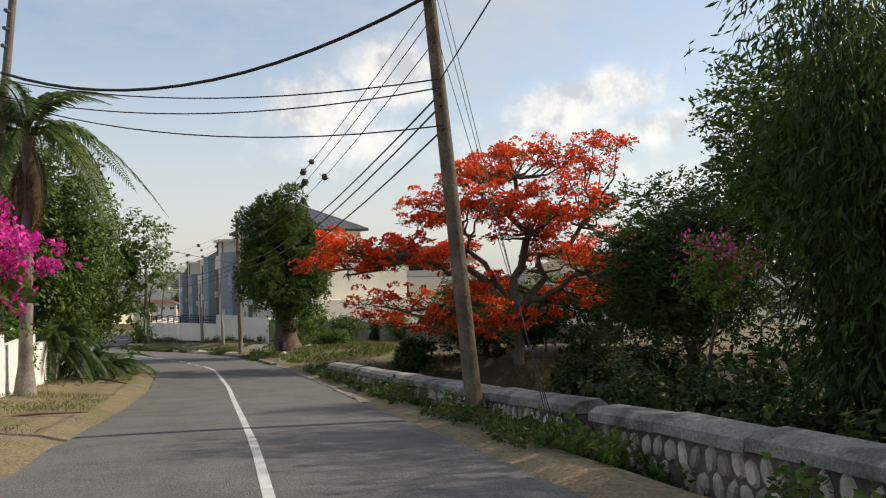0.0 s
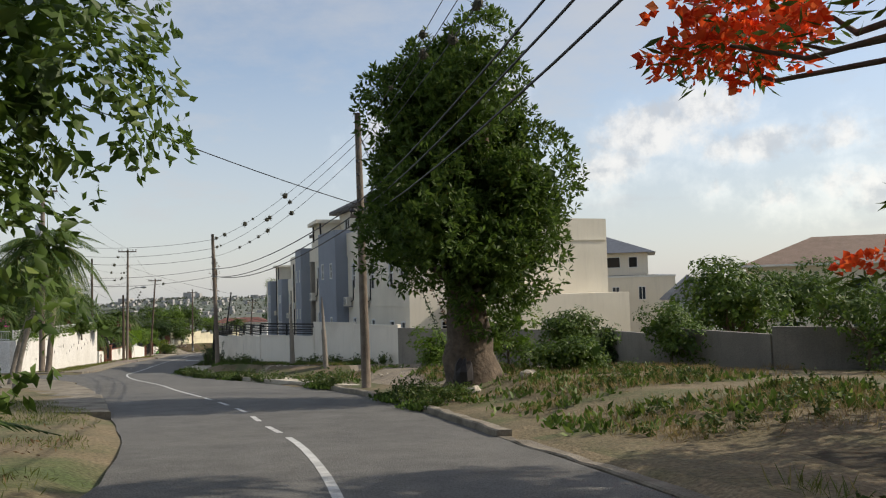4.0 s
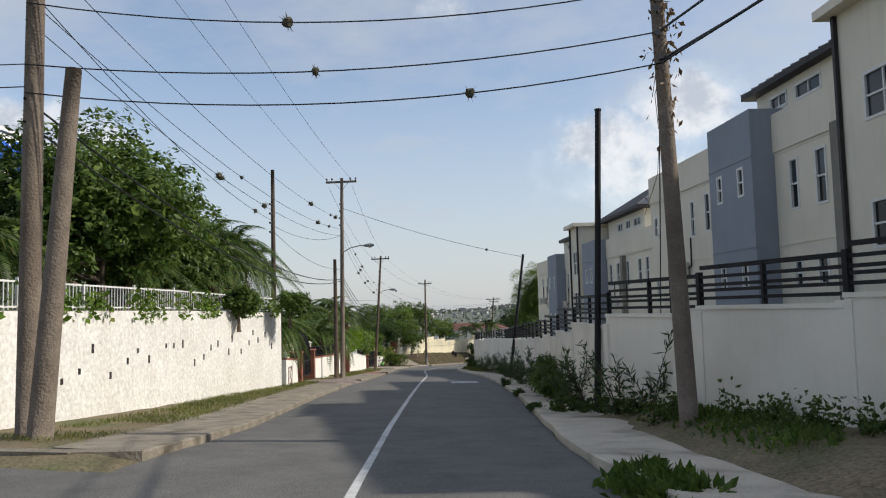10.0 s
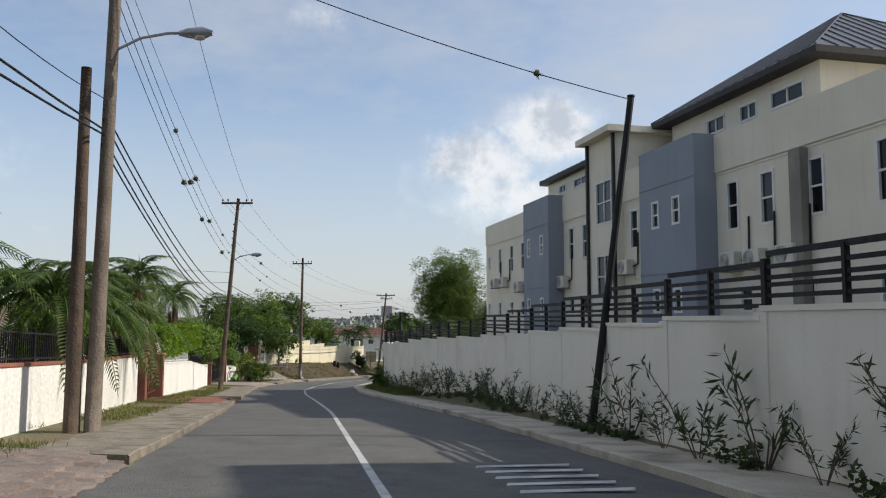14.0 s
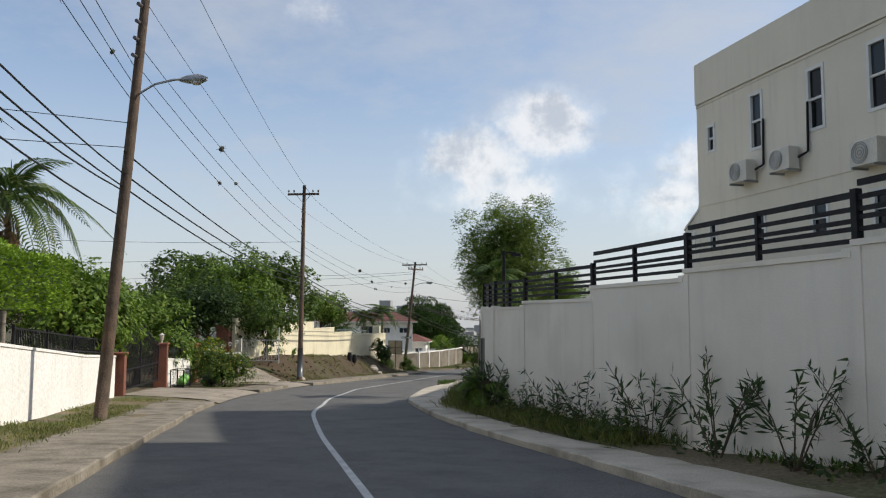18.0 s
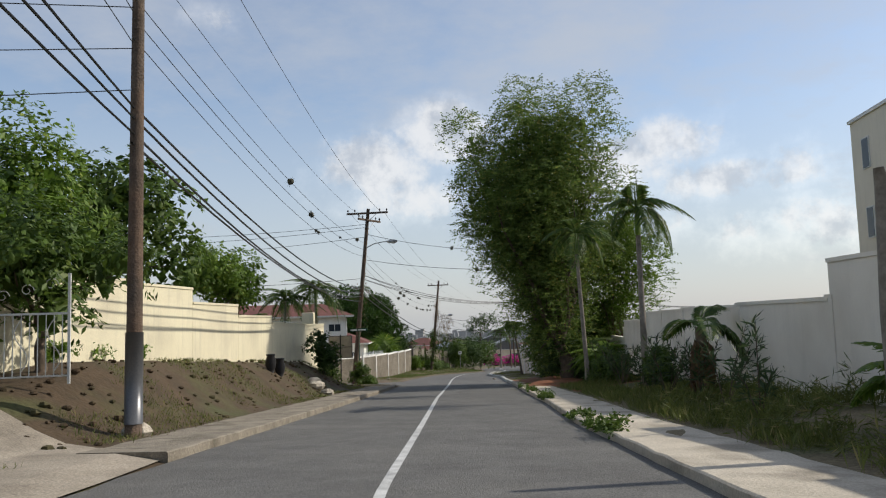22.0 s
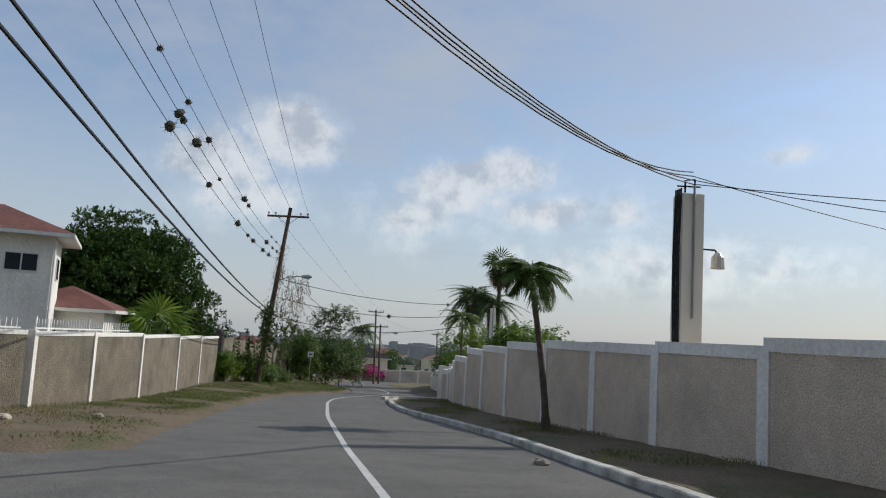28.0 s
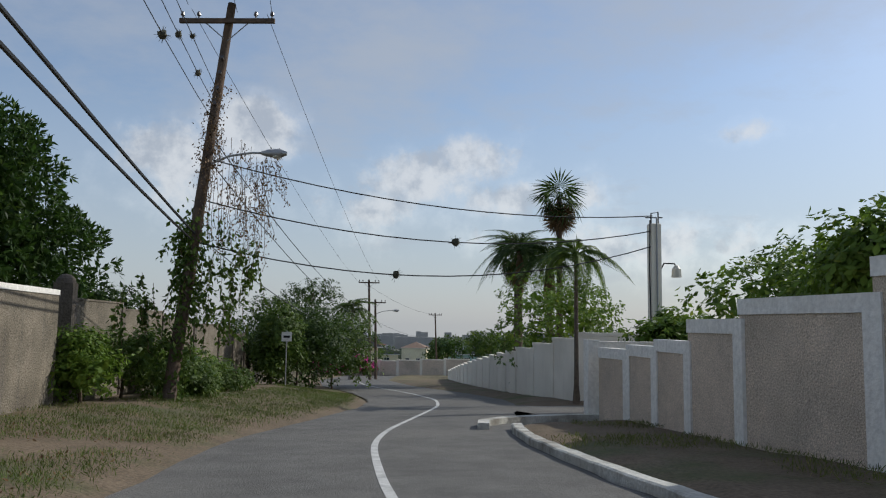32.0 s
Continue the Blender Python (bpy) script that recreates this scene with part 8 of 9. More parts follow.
railing([(-42.5, 76.0, -3.66), (-45.4, 85.8, -3.7), (-48.3, 95.6, -3.83)], 0.62, WHITEIRON, "white steel railing on the stucco wall", 0.15)
railing([(-56, 79.9, -3.55), (-50, 78.1, -3.6), (-42.7, 75.95, -3.66)], 0.62, WHITEIRON, "white steel railing on the stucco wall", 0.2)


def brick_pillar(x, y, h, label, turn=24, w=0.55, lamp=False, apart=False):
    joined = Geo()
    z0 = zl(x, y) - 0.1
    t = thing("brick_pillar", (x, y, z0), turn, label, "pillar", "brick gate pillars")
    n = max(int((h + 0.1) / 0.085), 3)
    rs = random.Random(int(x * 10))
    me = {}
    half = w / 2
    part("core", Geo().box(-half + 0.012, half - 0.012, -half + 0.012, half - 0.012, 0, n * 0.085), MORTAR, t)
    k = 0
    for r in range(n):
        z = r * 0.085 + 0.006
        for s in range(4):
            for j in range(2 if r % 2 == s % 2 else 3):
                m = 2 if r % 2 == s % 2 else 3
                bw = (w - 0.02) / m
                key = (m,)
                if key not in me:
                    me[key] = Geo().box(-bw / 2 + 0.006, bw / 2 - 0.006, -0.012, 0.012, 0, 0.073).mesh("brick", BRICK)
                o = -half + 0.01 + bw * (j + 0.5)
                m4 = pose(0, 0, z, 0, 0, 90 * s) @ pose(o, -half + 0.012, 0)
                if apart:
                    part("brick", me[key], BRICK, t).matrix_basis = m4
                else:
                    joined.add([m4 @ v.co for v in me[key].vertices], [tuple(f.vertices) for f in me[key].polygons])
                k += 1
    if not apart:
        part("brickwork", joined, BRICK, t, kind="stuff")
    part("cap", Geo().box(-half - 0.05, half + 0.05, -half - 0.05, half + 0.05, n * 0.085 + 0.002, n * 0.085 + 0.07, 0.015), BRICK, t)
    if lamp:
        z = n * 0.085 + 0.072
        part("lantern", Geo().tube([(0, 0, z), (0, 0, z + 0.12)], [0.05, 0.04], 8).tube([(0, 0, z + 0.12), (0, 0, z + 0.34)], [0.08, 0.12], 8).tube([(0, 0, z + 0.34), (0, 0, z + 0.44)], [0.15, 0.03], 8), LAMPG, t, "small lantern")
    return t


def low_wall(pts, h0, label, cap=BRICK):
    return wall_run("garden_wall", [(x, y, zl(x, y) + h) for (x, y), h in zip(pts, h0)], 0.2, STUCCO, label, 3.0, cap, 0.03, 0.07, level=False)


def swan_gate(x0, y0, x1, y1, hs, label, material=IRON, leaves=2, curve="swan"):
    """A pair of iron gate leaves whose bars rise to the middle."""
    L = math.hypot(x1 - x0, y1 - y0)
    z0 = max(zl(x0, y0), zl(x1, y1)) + 0.06
    t = thing("driveway_gate", (x0, y0, z0), math.degrees(math.atan2(y1 - y0, x1 - x0)), label, "gate")
    for s in range(leaves):
        w = L / leaves
        a, b = s * w + 0.02, (s + 1) * w - 0.02
        top = lambda u: hs[0] + (hs[1] - hs[0]) * (math.sin(math.pi * (u / L)) ** (1.6 if curve == "swan" else 0.8))
        lf = part("gate_leaf", Geo().box(a, a + 0.05, -0.025, 0.025, 0, top(a + 0.03)).box(b - 0.05, b, -0.025, 0.025, 0, top(b - 0.03)).box(a + 0.05, b - 0.05, -0.02, 0.02, 0.03, 0.09).box(a + 0.05, b - 0.05, -0.02, 0.02, 0.78, 0.83), material, t)
        arc = [(u, 0, top(u) - 0.04) for u in np.linspace(a, b, 12)]
        part("top_rail", Geo().tube(arc, 0.028, 6), material, lf)
        part("curved_rail", Geo().tube([(p[0], 0, p[2] - 0.28) for p in arc], 0.018, 6), material, lf)
        u = a + 0.14
        while u < b - 0.08:
            e = top(u) + 0.08
            part("bar", Geo().tube([(u, 0, 0.06), (u, 0, e), (u, 0, e + 0.08)], [0.013, 0.013, 0.002], 5), material, lf)
            u += 0.13
        part("scroll", Geo().tube([((a + b) / 2 + 0.3 * math.cos(q) * (1 - q / 9), -0.03, 0.45 + 0.26 * math.sin(q) * (1 - q / 9)) for q in np.linspace(0, 7, 18)], 0.012, 5), material, lf)
    return t


def litter_cage(x, y, turn, material, label, bags=None, w=0.9, d=0.6, h=0.8):
    z0 = zl(x, y)
    t = thing("rubbish_cage", (x, y, z0), turn, label, "rubbish cage")
    g = Geo()
    for a in (0, w):
        for b in (0, d):
            part("upright", Geo().box(a - 0.02, a + 0.02, b - 0.02, b + 0.02, -0.05, h), material, t)
    for z in (0.08, h - 0.03):
        part("rim", Geo().box(0.02, w - 0.02, -0.015, 0.015, z, z + 0.03).box(0.02, w - 0.02, d - 0.015, d + 0.015, z, z + 0.03).box(-0.015, 0.015, 0.02, d - 0.02, z, z + 0.03).box(w - 0.015, w + 0.015, 0.02, d - 0.02, z, z + 0.03), material, t)
    m = Geo()
    n = int(w / 0.09)
    for i in range(-8, n + 1):
        for s in (1, -1):
            a = i * 0.09
            pts = [(a, 0.1), (a + s * (h - 0.15), h - 0.05)]
            x0_, z0_, x1_, z1_ = a if s > 0 else w - a, 0.1, (a + h - 0.15) if s > 0 else w - a - h + 0.15, h - 0.05
            if min(x0_, x1_) < 0 or max(x0_, x1_) > w:
                continue
            m.tube([(x0_, 0, z0_), (x1_, 0, z1_)], 0.005, 3, False).tube([(x0_, d, z0_), (x1_, d, z1_)], 0.005, 3, False)
    for i in range(int(d / 0.07)):
        m.tube([(0, 0.04 + i * 0.07, 0.1), (0, 0.04 + i * 0.07, h)], 0.005, 3, False).tube([(w, 0.04 + i * 0.07, 0.1), (w, 0.04 + i * 0.07, h)], 0.005, 3, False)
    part("mesh_side", m, material, t)
    part("floor", Geo().box(0, w, 0, d, 0.03, 0.05), material, t)
    return t


def rubbish_bag(x, y, r, material, label, z=None, seed=0):
    random.seed(seed)
    z0 = (zl(x, y) if z is None else z)
    t = thing("rubbish_bag", (x, y, z0), random.uniform(0, 360), label, "rubbish bag")
    part("sack", Geo().ball((0, 0, r * 0.8), (r, r * 0.85, r * 0.85), 12, 8, 0.1), material, t, smooth=True)
    part("knot", Geo().tube([(0, 0, r * 1.5), (0.02, 0, r * 1.75), (0.06, 0.03, r * 1.95)], [r * 0.25, r * 0.1, r * 0.22], 7), material, t)


# creeper along the top of the stucco wall
cr = np.random.RandomState(46)
cp, cd = [], []
for _ in range(2600):
    u = cr.uniform(0, 1)
    thick_ = noise.noise(Vector((u * 14, 3, 1))) + 0.15
    if thick_ < cr.uniform(-0.1, 0.35):
        continue
    up_ = cr.normal(0.16, 0.22)
    out = 0.14 if up_ < 0.02 else cr.normal(0.0, 0.14)
    up_ = max(up_, -0.16 - 0.5 * max(thick_ - 0.4, 0))
    cp.append((-42.35 - 5.8 * u + 0.96 * out, 75.9 + 19.8 * u + 0.28 * out, -3.68 - 0.15 * u + up_))
    cd.append((0.6 + cr.normal(0, 0.5), cr.normal(0, 0.6), -0.2 + cr.normal(0, 0.4)))
solid("wall_creeper", cards("wall_creeper", cp, cd, 0.15, LEAF_L, 0.7, 47), LEAF_L, "leafy creeper growing through the railing of the stucco wall", "creeper", kind="stuff")
# weep holes in the stucco wall
rs = random.Random(44)
t = thing("weep_hole_row", (-42.3, 75.8, 0), math.degrees(math.atan2(19.9, -5.8)), "narrow dark weep holes in the stucco wall", "wall opening")
for i in range(22):
    u, z = 4.0 + i * 0.72 + rs.uniform(-0.2, 0.2), rs.choice((-4.75, -5.05, -5.35)) + rs.uniform(-0.1, 0.1)
    part("weep_hole", Geo().box(u, u + 0.09, -0.132, -0.095, z, z + rs.uniform(0.12, 0.26)), ROOFD, t)
t = thing("service_door", (-56.78, 147.28, -10.05), 109.0, "narrow dark metal door in the white wall", "door")
part("leaf", Geo().box(-0.2, 0.2, 0.1, 0.14, 0, 1.84), IRON, t)
part("frame", Geo().box(-0.225, -0.202, 0.09, 0.15, 0, 1.87).box(0.202, 0.225, 0.09, 0.15, 0, 1.87).box(-0.202, 0.202, 0.09, 0.15, 1.842, 1.87), GREYWALL, t)
# first gate
low_wall([(-48.3, 96.4), (-49.5, 99.3)], [1.15, 1.1], "low white wall with a brick coping")
brick_pillar(-49.75, 99.8, 1.5, "red brick gate pillar", apart=True)
brick_pillar(-51.75, 104.4, 1.65, "red brick gate pillar topped by a lantern", lamp=True, apart=True)
swan_gate(-49.95, 100.1, -51.55, 104.1, (1.5, 2.5), "tall black iron gate with a swan-necked top")
low_wall([(-51.9, 104.8), (-55.5, 113.5), (-58.4, 120.1)], [1.15, 1.35, 1.6], "white wall with a brick coping")
railing([(-52.0, 104.9, zl(-51.9, 104.8) + 1.22), (-55.6, 113.5, zl(-55.5, 113.5) + 1.42), (-58.5, 120.0, zl(-58.4, 120.1) + 1.66)], 0.6, IRON, "black iron railing on the white wall", 0.13)
litter_cage(-48.4, 96.9, 112, RUSTIRON, "rusty red mesh rubbish cage on the verge")
litter_cage(-58.2, 118.2, 112, IRON, "rusted mesh rubbish cage holding a black bag")
rubbish_bag(-58.7, 118.7, 0.3, PLASTICK, "black rubbish bag inside the cage", zl(-58.7, 118.7) + 0.06, 3)
# second gate and hedges
brick_pillar(-58.75, 120.9, 1.75, "red brick pillar beside an iron gate")
brick_pillar(-60.5, 125.0, 1.85, "red brick pillar beside an iron gate", lamp=True)
swan_gate(-58.95, 121.3, -60.3, 124.6, (1.7, 2.5), "brown iron gate with an arched top", RUSTIRON)
low_wall([(-60.75, 125.5), (-65.5, 136.6), (-68.6, 143.8), (-70.5, 148.3)], [1.4, 1.65, 1.45, 1.4], "plain white garden wall", STUCCO)
railing([(-60.8, 125.6, zl(-60.75, 125.5) + 1.48), (-65.5, 136.6, zl(-65.5, 136.6) + 1.73)], 0.55, WHITEIRON, "white slatted railing below a hedge", 0.1)
railing([(-66.0, 137.8, zl(-66.0, 137.8) + 1.6), (-70.3, 147.8, zl(-70.3, 147.8) + 1.5)], 0.5, IRON, "black railing half hidden by shrubs", 0.13)


def hedge(x0, y0, x1, y1, zb, zt, half, label, seed, material=HEDGE, n=9000):
    rs = np.random.RandomState(seed)
    L = math.hypot(x1 - x0, y1 - y0)
    t = thing("clipped_hedge", (x0, y0, zb), math.degrees(math.atan2(y1 - y0, x1 - x0)), label, "hedge")
    h = zt - zb
    part("inner_growth", Geo().box(0.12, L - 0.12, -half + 0.14, half - 0.14, 0.02, h - 0.14), LEAF_D, t)
    f = rs.randint(0, 100, n)
    u, v, w = rs.uniform(0, L, n), rs.uniform(-half, half, n), rs.uniform(0, h, n)
    q = np.stack([u, v, w], 1)
    d = np.zeros((n, 3))
    for lo, hi, ax, val, dr in ((0, 36, 2, h, (0, 0, 1)), (36, 64, 1, -half, (0, -1, 0.2)), (64, 82, 1, half, (0, 1, 0.2)), (82, 91, 0, 0, (-1, 0, 0.2)), (91, 100, 0, L, (1, 0, 0.2))):
        m = (f >= lo) & (f < hi)
        q[m, ax] = val + rs.normal(0, 0.035, m.sum())
        d[m] = dr
    q[:, 2] += 0.06 * np.sin(u * 1.3)
    part("leaves", cards("leaves", q, d, 0.1, material, 0.6, seed), material, t, kind="stuff")


hedge(-59.1, 116.8, -58.6 - 0.55, 120.6, -6.55, -5.75, 0.55, "clipped bright green hedge above the wall", 801, n=6000)
hedge(-57.3, 114.0, -59.5, 119.4, -6.75, -5.55, 0.6, "clipped bright green hedge above the wall", 802)
hedge(-61.5, 126.0, -68.0, 141.2, -7.4, -6.1, 0.7, "long clipped bright green hedge above the wall", 803, n=15000)
# third gate
brick_pillar(-70.75, 149.0, 1.55, "red brick gate pillar")
brick_pillar(-72.7, 155.3, 1.95, "red brick gate pillar with a small lamp", lamp=True)
swan_gate(-70.95, 149.4, -72.6, 154.9, (1.6, 2.4), "dark iron driveway gate with curved bars")
low_wall([(-72.85, 155.7), (-73.6, 159.4)], [1.25, 1.2], "white wall beside the gate", STUCCO)
railing([(-72.9, 155.8, zl(-72.85, 155.7) + 1.33), (-73.6, 159.3, zl(-73.6, 159.4) + 1.28)], 0.55, IRON, "black railing on the white wall", 0.13)
litter_cage(-71.9, 155.9, 100, IRON, "black mesh rubbish cage full of green bags")
for i, (dx, dy) in enumerate(((0.0, 0.3), (-0.25, 0.6), (0.0, 0.75))):
    rubbish_bag(-72.1 + dx * 0.6, 155.95 + dy * 0.6, 0.22, PLASTICG, "bright green rubbish bag in the cage", zl(-72, 156) + 0.06 + 0.15 * (i == 2), 11 + i)
rubbish_bag(-71.5, 157.5, 0.36, PLASTICK, "shiny black rubbish bag on the verge", None, 21)
# white gate
brick_pillar(-74.3, 161.2, 2.0, "slim red brick pillar", 5, 0.45)
brick_pillar(-75.2, 166.6, 2.2, "broad red brick pillar beside an open white gate", 5, 0.8)
for (x0, y0, x1, y1) in ((-73.9, 161.6, -72.7, 163.6), (-74.2, 166.4, -71.9, 167.0)):
    L = math.hypot(x1 - x0, y1 - y0)
    t = thing("white_gate", (x0, y0, zl(x0, y0) + 0.1), math.degrees(math.atan2(y1 - y0, x1 - x0)), "open white wrought-iron gate leaf with scrolls", "gate", "white gate leaves")
    part("gate_frame", Geo().box(0, 0.04, -0.02, 0.02, 0, 1.45).box(L - 0.05, L, -0.025, 0.025, -0.05, 2.1).box(0.04, L - 0.05, -0.015, 0.015, 0.1, 0.13).box(0.04, L - 0.05, -0.015, 0.015, 1.3, 1.34), WHITEIRON, t)
    n = int(L / 0.14)
    for i in range(1, n):
        part("bar", Geo().box(i * L / n - 0.008, i * L / n + 0.008, -0.008, 0.008, 0.1, 1.32), WHITEIRON, t)
    for i in range(5):
        u = L * (i + 0.6) / 5.4
        part("scroll", Geo().tube([(u + 0.13 * math.cos(q) * (1 - q / 10), -0.02, (1.45 + 0.11 * i) + 0.13 * math.sin(q) * (1 - q / 10)) for q in np.linspace(0, 7.5, 16)], 0.011, 4), WHITEIRON, t)
    for i in range(4):
        u = L * (i + 0.5) / 4
        part("scroll", Geo().tube([(u + 0.12 * math.sin(q), -0.02, 0.2 + 0.16 * q) for q in np.linspace(0, 6.3, 14)], 0.011, 4), WHITEIRON, t)


# drives
def drive(name, quad, material, label, bricks=None):
    g = Geo()
    n = 8
    for i in range(n + 1):
        for j in range(n + 1):
            a, b = i / n, j / n
            p = [(quad[0][k] * (1 - a) + quad[1][k] * a) * (1 - b) + (quad[3][k] * (1 - a) + quad[2][k] * a) * b for k in (0, 1)]
            p[0] = min(p[0], cx(p[1]) + el(p[1]) + 0.04)
            e = (p[0] - cx(p[1])) - el(p[1])
            g.v.append((p[0], p[1], max(land(*p) + 0.03, gz(p[1]) + 0.03 + 0.13 * ramp(-e, 0, 0.9))))
    for i in range(n):
        for j in range(n):
            g.f.append((i * (n + 1) + j, (i + 1) * (n + 1) + j, (i + 1) * (n + 1) + j + 1, i * (n + 1) + j + 1))
    ob = solid(name, g, material, label, kind="structure")
    bm = bmesh.new()
    bm.from_mesh(ob.data)
    bmesh.ops.recalc_face_normals(bm, faces=bm.faces)
    if sum(f.normal.z for f in bm.faces) < 0:
        bmesh.ops.reverse_faces(bm, faces=bm.faces)
    bm.to_mesh(ob.data)
    bm.free()
    if bricks:
        nu, nv, pm = bricks
        joined = Geo()
        me = None
        ux = Vector((quad[1][0] - quad[0][0], quad[1][1] - quad[0][1]))
        vx = Vector((quad[3][0] - quad[0][0], quad[3][1] - quad[0][1]))
        ang = math.degrees(math.atan2(vx.y, vx.x))
        bl, bw = vx.length / nv, ux.length / nu
        me = Geo().box(-bl / 2 + 0.008, bl / 2 - 0.008, -bw / 2 + 0.008, bw / 2 - 0.008, -0.03, 0.014).mesh("paving_brick", pm)
        for i in range(nu):
            for j in range(nv):
                a, b = (i + 0.5) / nu, (j + 0.5 + 0.25 * (i % 2) - 0.12) / nv
                p = Vector(quad[0]) + ux * a + vx * b
                e = (p.x - cx(p.y)) - el(p.y)
                if e > -0.08:
                    continue
                z = max(land(p.x, p.y) + 0.03, gz(p.y) + 0.03 + 0.13 * ramp(-e, 0, 0.9))
                m4 = pose(p.x, p.y, z, -3.2, 0, ang)
                if pm is PAVER:
                    part("paving_brick", me, pm, ob).matrix_basis = m4
                else:
                    joined.add([m4 @ v.co for v in me.vertices], [tuple(f.vertices) for f in me.polygons])
        if joined.v:
            part("paving", joined, pm, ob, kind="stuff")
    return ob


drive("driveway_1", [(-46.4, 99.6), (-48.7, 105.0), (-51.3, 103.6), (-49.6, 99.9)], PAVER, "weathered brick-paved driveway", (26, 11, PAVER))
drive("driveway_2", [(-55.2, 120.9), (-57.6, 126.4), (-60.5, 124.9), (-58.7, 120.8)], REDPAVE, "red brick-paved driveway", (26, 11, REDPAVE))
drive("driveway_3", [(-64.3, 147.2), (-67.5, 154.6), (-72.6, 155.0), (-70.7, 149.2)], OLDCONC, "worn concrete driveway")
drive("driveway_4", [(-68.2, 159.6), (-68.6, 163.8), (-74.2, 166.3), (-74.0, 161.4)], OLDCONC, "pale concrete driveway")
# cream wall on the bank and the corner wall
wall_run("bank_wall", [(-74.6, 166.5, -7.6), (-74.2, 170.0, -7.95), (-73.9, 178.0, -8.1), (-73.9, 178.02, -8.52), (-73.9, 182.65, -8.56), (-73.9, 182.67, -8.96), (-73.9, 187.32, -8.96), (-73.9, 187.34, -9.25), (-73.95, 189.5, -9.25)], 0.22, CREAM2, "pale yellow wall stepping along the bank", 4.6, CREAM2, 0.03, 0.08)
wall_run("bank_wall_corner", [(-74.0, 189.6, -9.28), (-74.2, 199.4, -9.4), (-76.5, 201.3, -9.5), (-92, 203.5, -9.2)], 0.22, CREAM2, "pale yellow wall turning the corner", 5.0, CREAM2, 0.03, 0.08)
t = thing("corner_pillar", (-75.1, 199.7, -12.9), 5, "square pale yellow pillar at the wall corner", "pillar")
part("shaft", Geo().box(-0.35, 0.35, -0.35, 0.35, 0, 4.3, 0.03), CREAM2, t)
railing([(-91, 203.3, -9.1), (-76.6, 201.4, -9.6)], 0.5, WHITEIRON, "white spiked railing on the corner wall", 0.12)
for i, (x, y) in enumerate(((-72.6, 183.0), (-72.4, 183.6))):
    t = thing("garden_urn", (x, y, zl(x, y)), 0, "dark weathered urn standing on the bank", "urn")
    part("body", Geo().tube([(0, 0, -0.05), (0, 0, 0.1), (0, 0, 0.35), (0, 0, 0.6), (0, 0, 0.68)], [0.12, 0.17, 0.22, 0.15, 0.19], 10), IRON, t, smooth=True)
for i, (x, y, s) in enumerate(((-71.6, 186.5, 0.4), (-71.0, 185.9, 0.3), (-71.9, 187.3, 0.35), (-70.4, 166.6, 0.3), (-1.2, 39.4, 0.35), (0.3, 40.6, 0.3), (-8.2, 47.6, 0.25), (-9.6, 46.9, 0.2), (-64.0, 212, 0.15), (-74.2, 216.0, 0.16), (-72.8, 217.6, 0.14))):
    random.seed(300 + i)
    t = thing("rock", (x, y, zl(x, y)), 0, "rough pale rock lying on the ground", "rock")
    part("block", Geo().ball((0, 0, s * 0.3), (s, s * 0.8, s * 0.55), 9, 6, 0.18), STONE, t)
t = thing("fallen_branch", (-11.4, 26.0, zl(-11.4, 26.0)), -30, "pale fallen palm rib on the dirt shoulder", "branch")
part("stick", Geo().tube([(-1.6, 0, 0.05), (0, 0.05, 0.12), (1.5, -0.1, 0.05)], [0.03, 0.05, 0.02], 6), DRYW, t)
t = thing("fallen_branch", (-7.6, 14.6, zl(-7.6, 14.6)), 20, "pale dry branch lying on the sand", "branch")
part("stick", Geo().tube([(-0.8, 0, 0.03), (0, 0.05, 0.05), (0.9, -0.06, 0.03)], [0.02, 0.03, 0.012], 6), DRYW, t)
# wall at the first bend, behind the bougainvillea
wall_run("roadside_wall", [(-11.5, 9.0, 0.6), (-9.3, 13.5, 0.35), (-11.0, 19.5, -0.2), (-14.4, 30.5, -1.2)], 0.2, STUCCO, "low white wall buried under flowers", 4.0)
# pole, street sign and noticeboard at the avenue
t = thing("street_sign", (-72.0, 199.6, zl(-72.0, 199.6) - 0.1), -8, "green street name plate on a thin pole", "street sign")
part("pole", Geo().tube([(0, 0, 0), (0.02, 0, 3.55)], 0.03, 6), SIGNG, t)
pl = part("name_plate", Geo().box(-0.55, 0.55, -0.012, 0.012, 3.35, 3.52), SIGNG, t, "dark green plate")
for a, b in ((-0.5, -0.12), (-0.04, 0.46)):
    part("lettering_bar", Geo().box(a, b, -0.017, -0.0125, 3.4, 3.47), SIGNW, pl)
t = thing("notice_board", (-73.2, 200.0, zl(-73.2, 200.0) - 0.1), -6, "two weathered boards back to back on a post", "notice board")
part("post", Geo().tube([(0.0, 0, 0), (0, 0, 3.2)], 0.04, 6), IRON, t)
for x0 in (-0.72, 0.03):
    b = part("board", Geo().box(x0, x0 + 0.68, -0.03, 0.0, 1.8, 3.1), BOARD, t)
    part("frame", Geo().box(x0 - 0.03, x0, -0.05, 0.01, 1.77, 3.13).box(x0 + 0.68, x0 + 0.71, -0.05, 0.01, 1.77, 3.13).box(x0, x0 + 0.68, -0.05, 0.01, 3.1, 3.13).box(x0, x0 + 0.68, -0.05, 0.01, 1.77, 1.8).box(x0, x0 + 0.68, -0.048, 0.008, 2.43, 2.46), IRON, b)
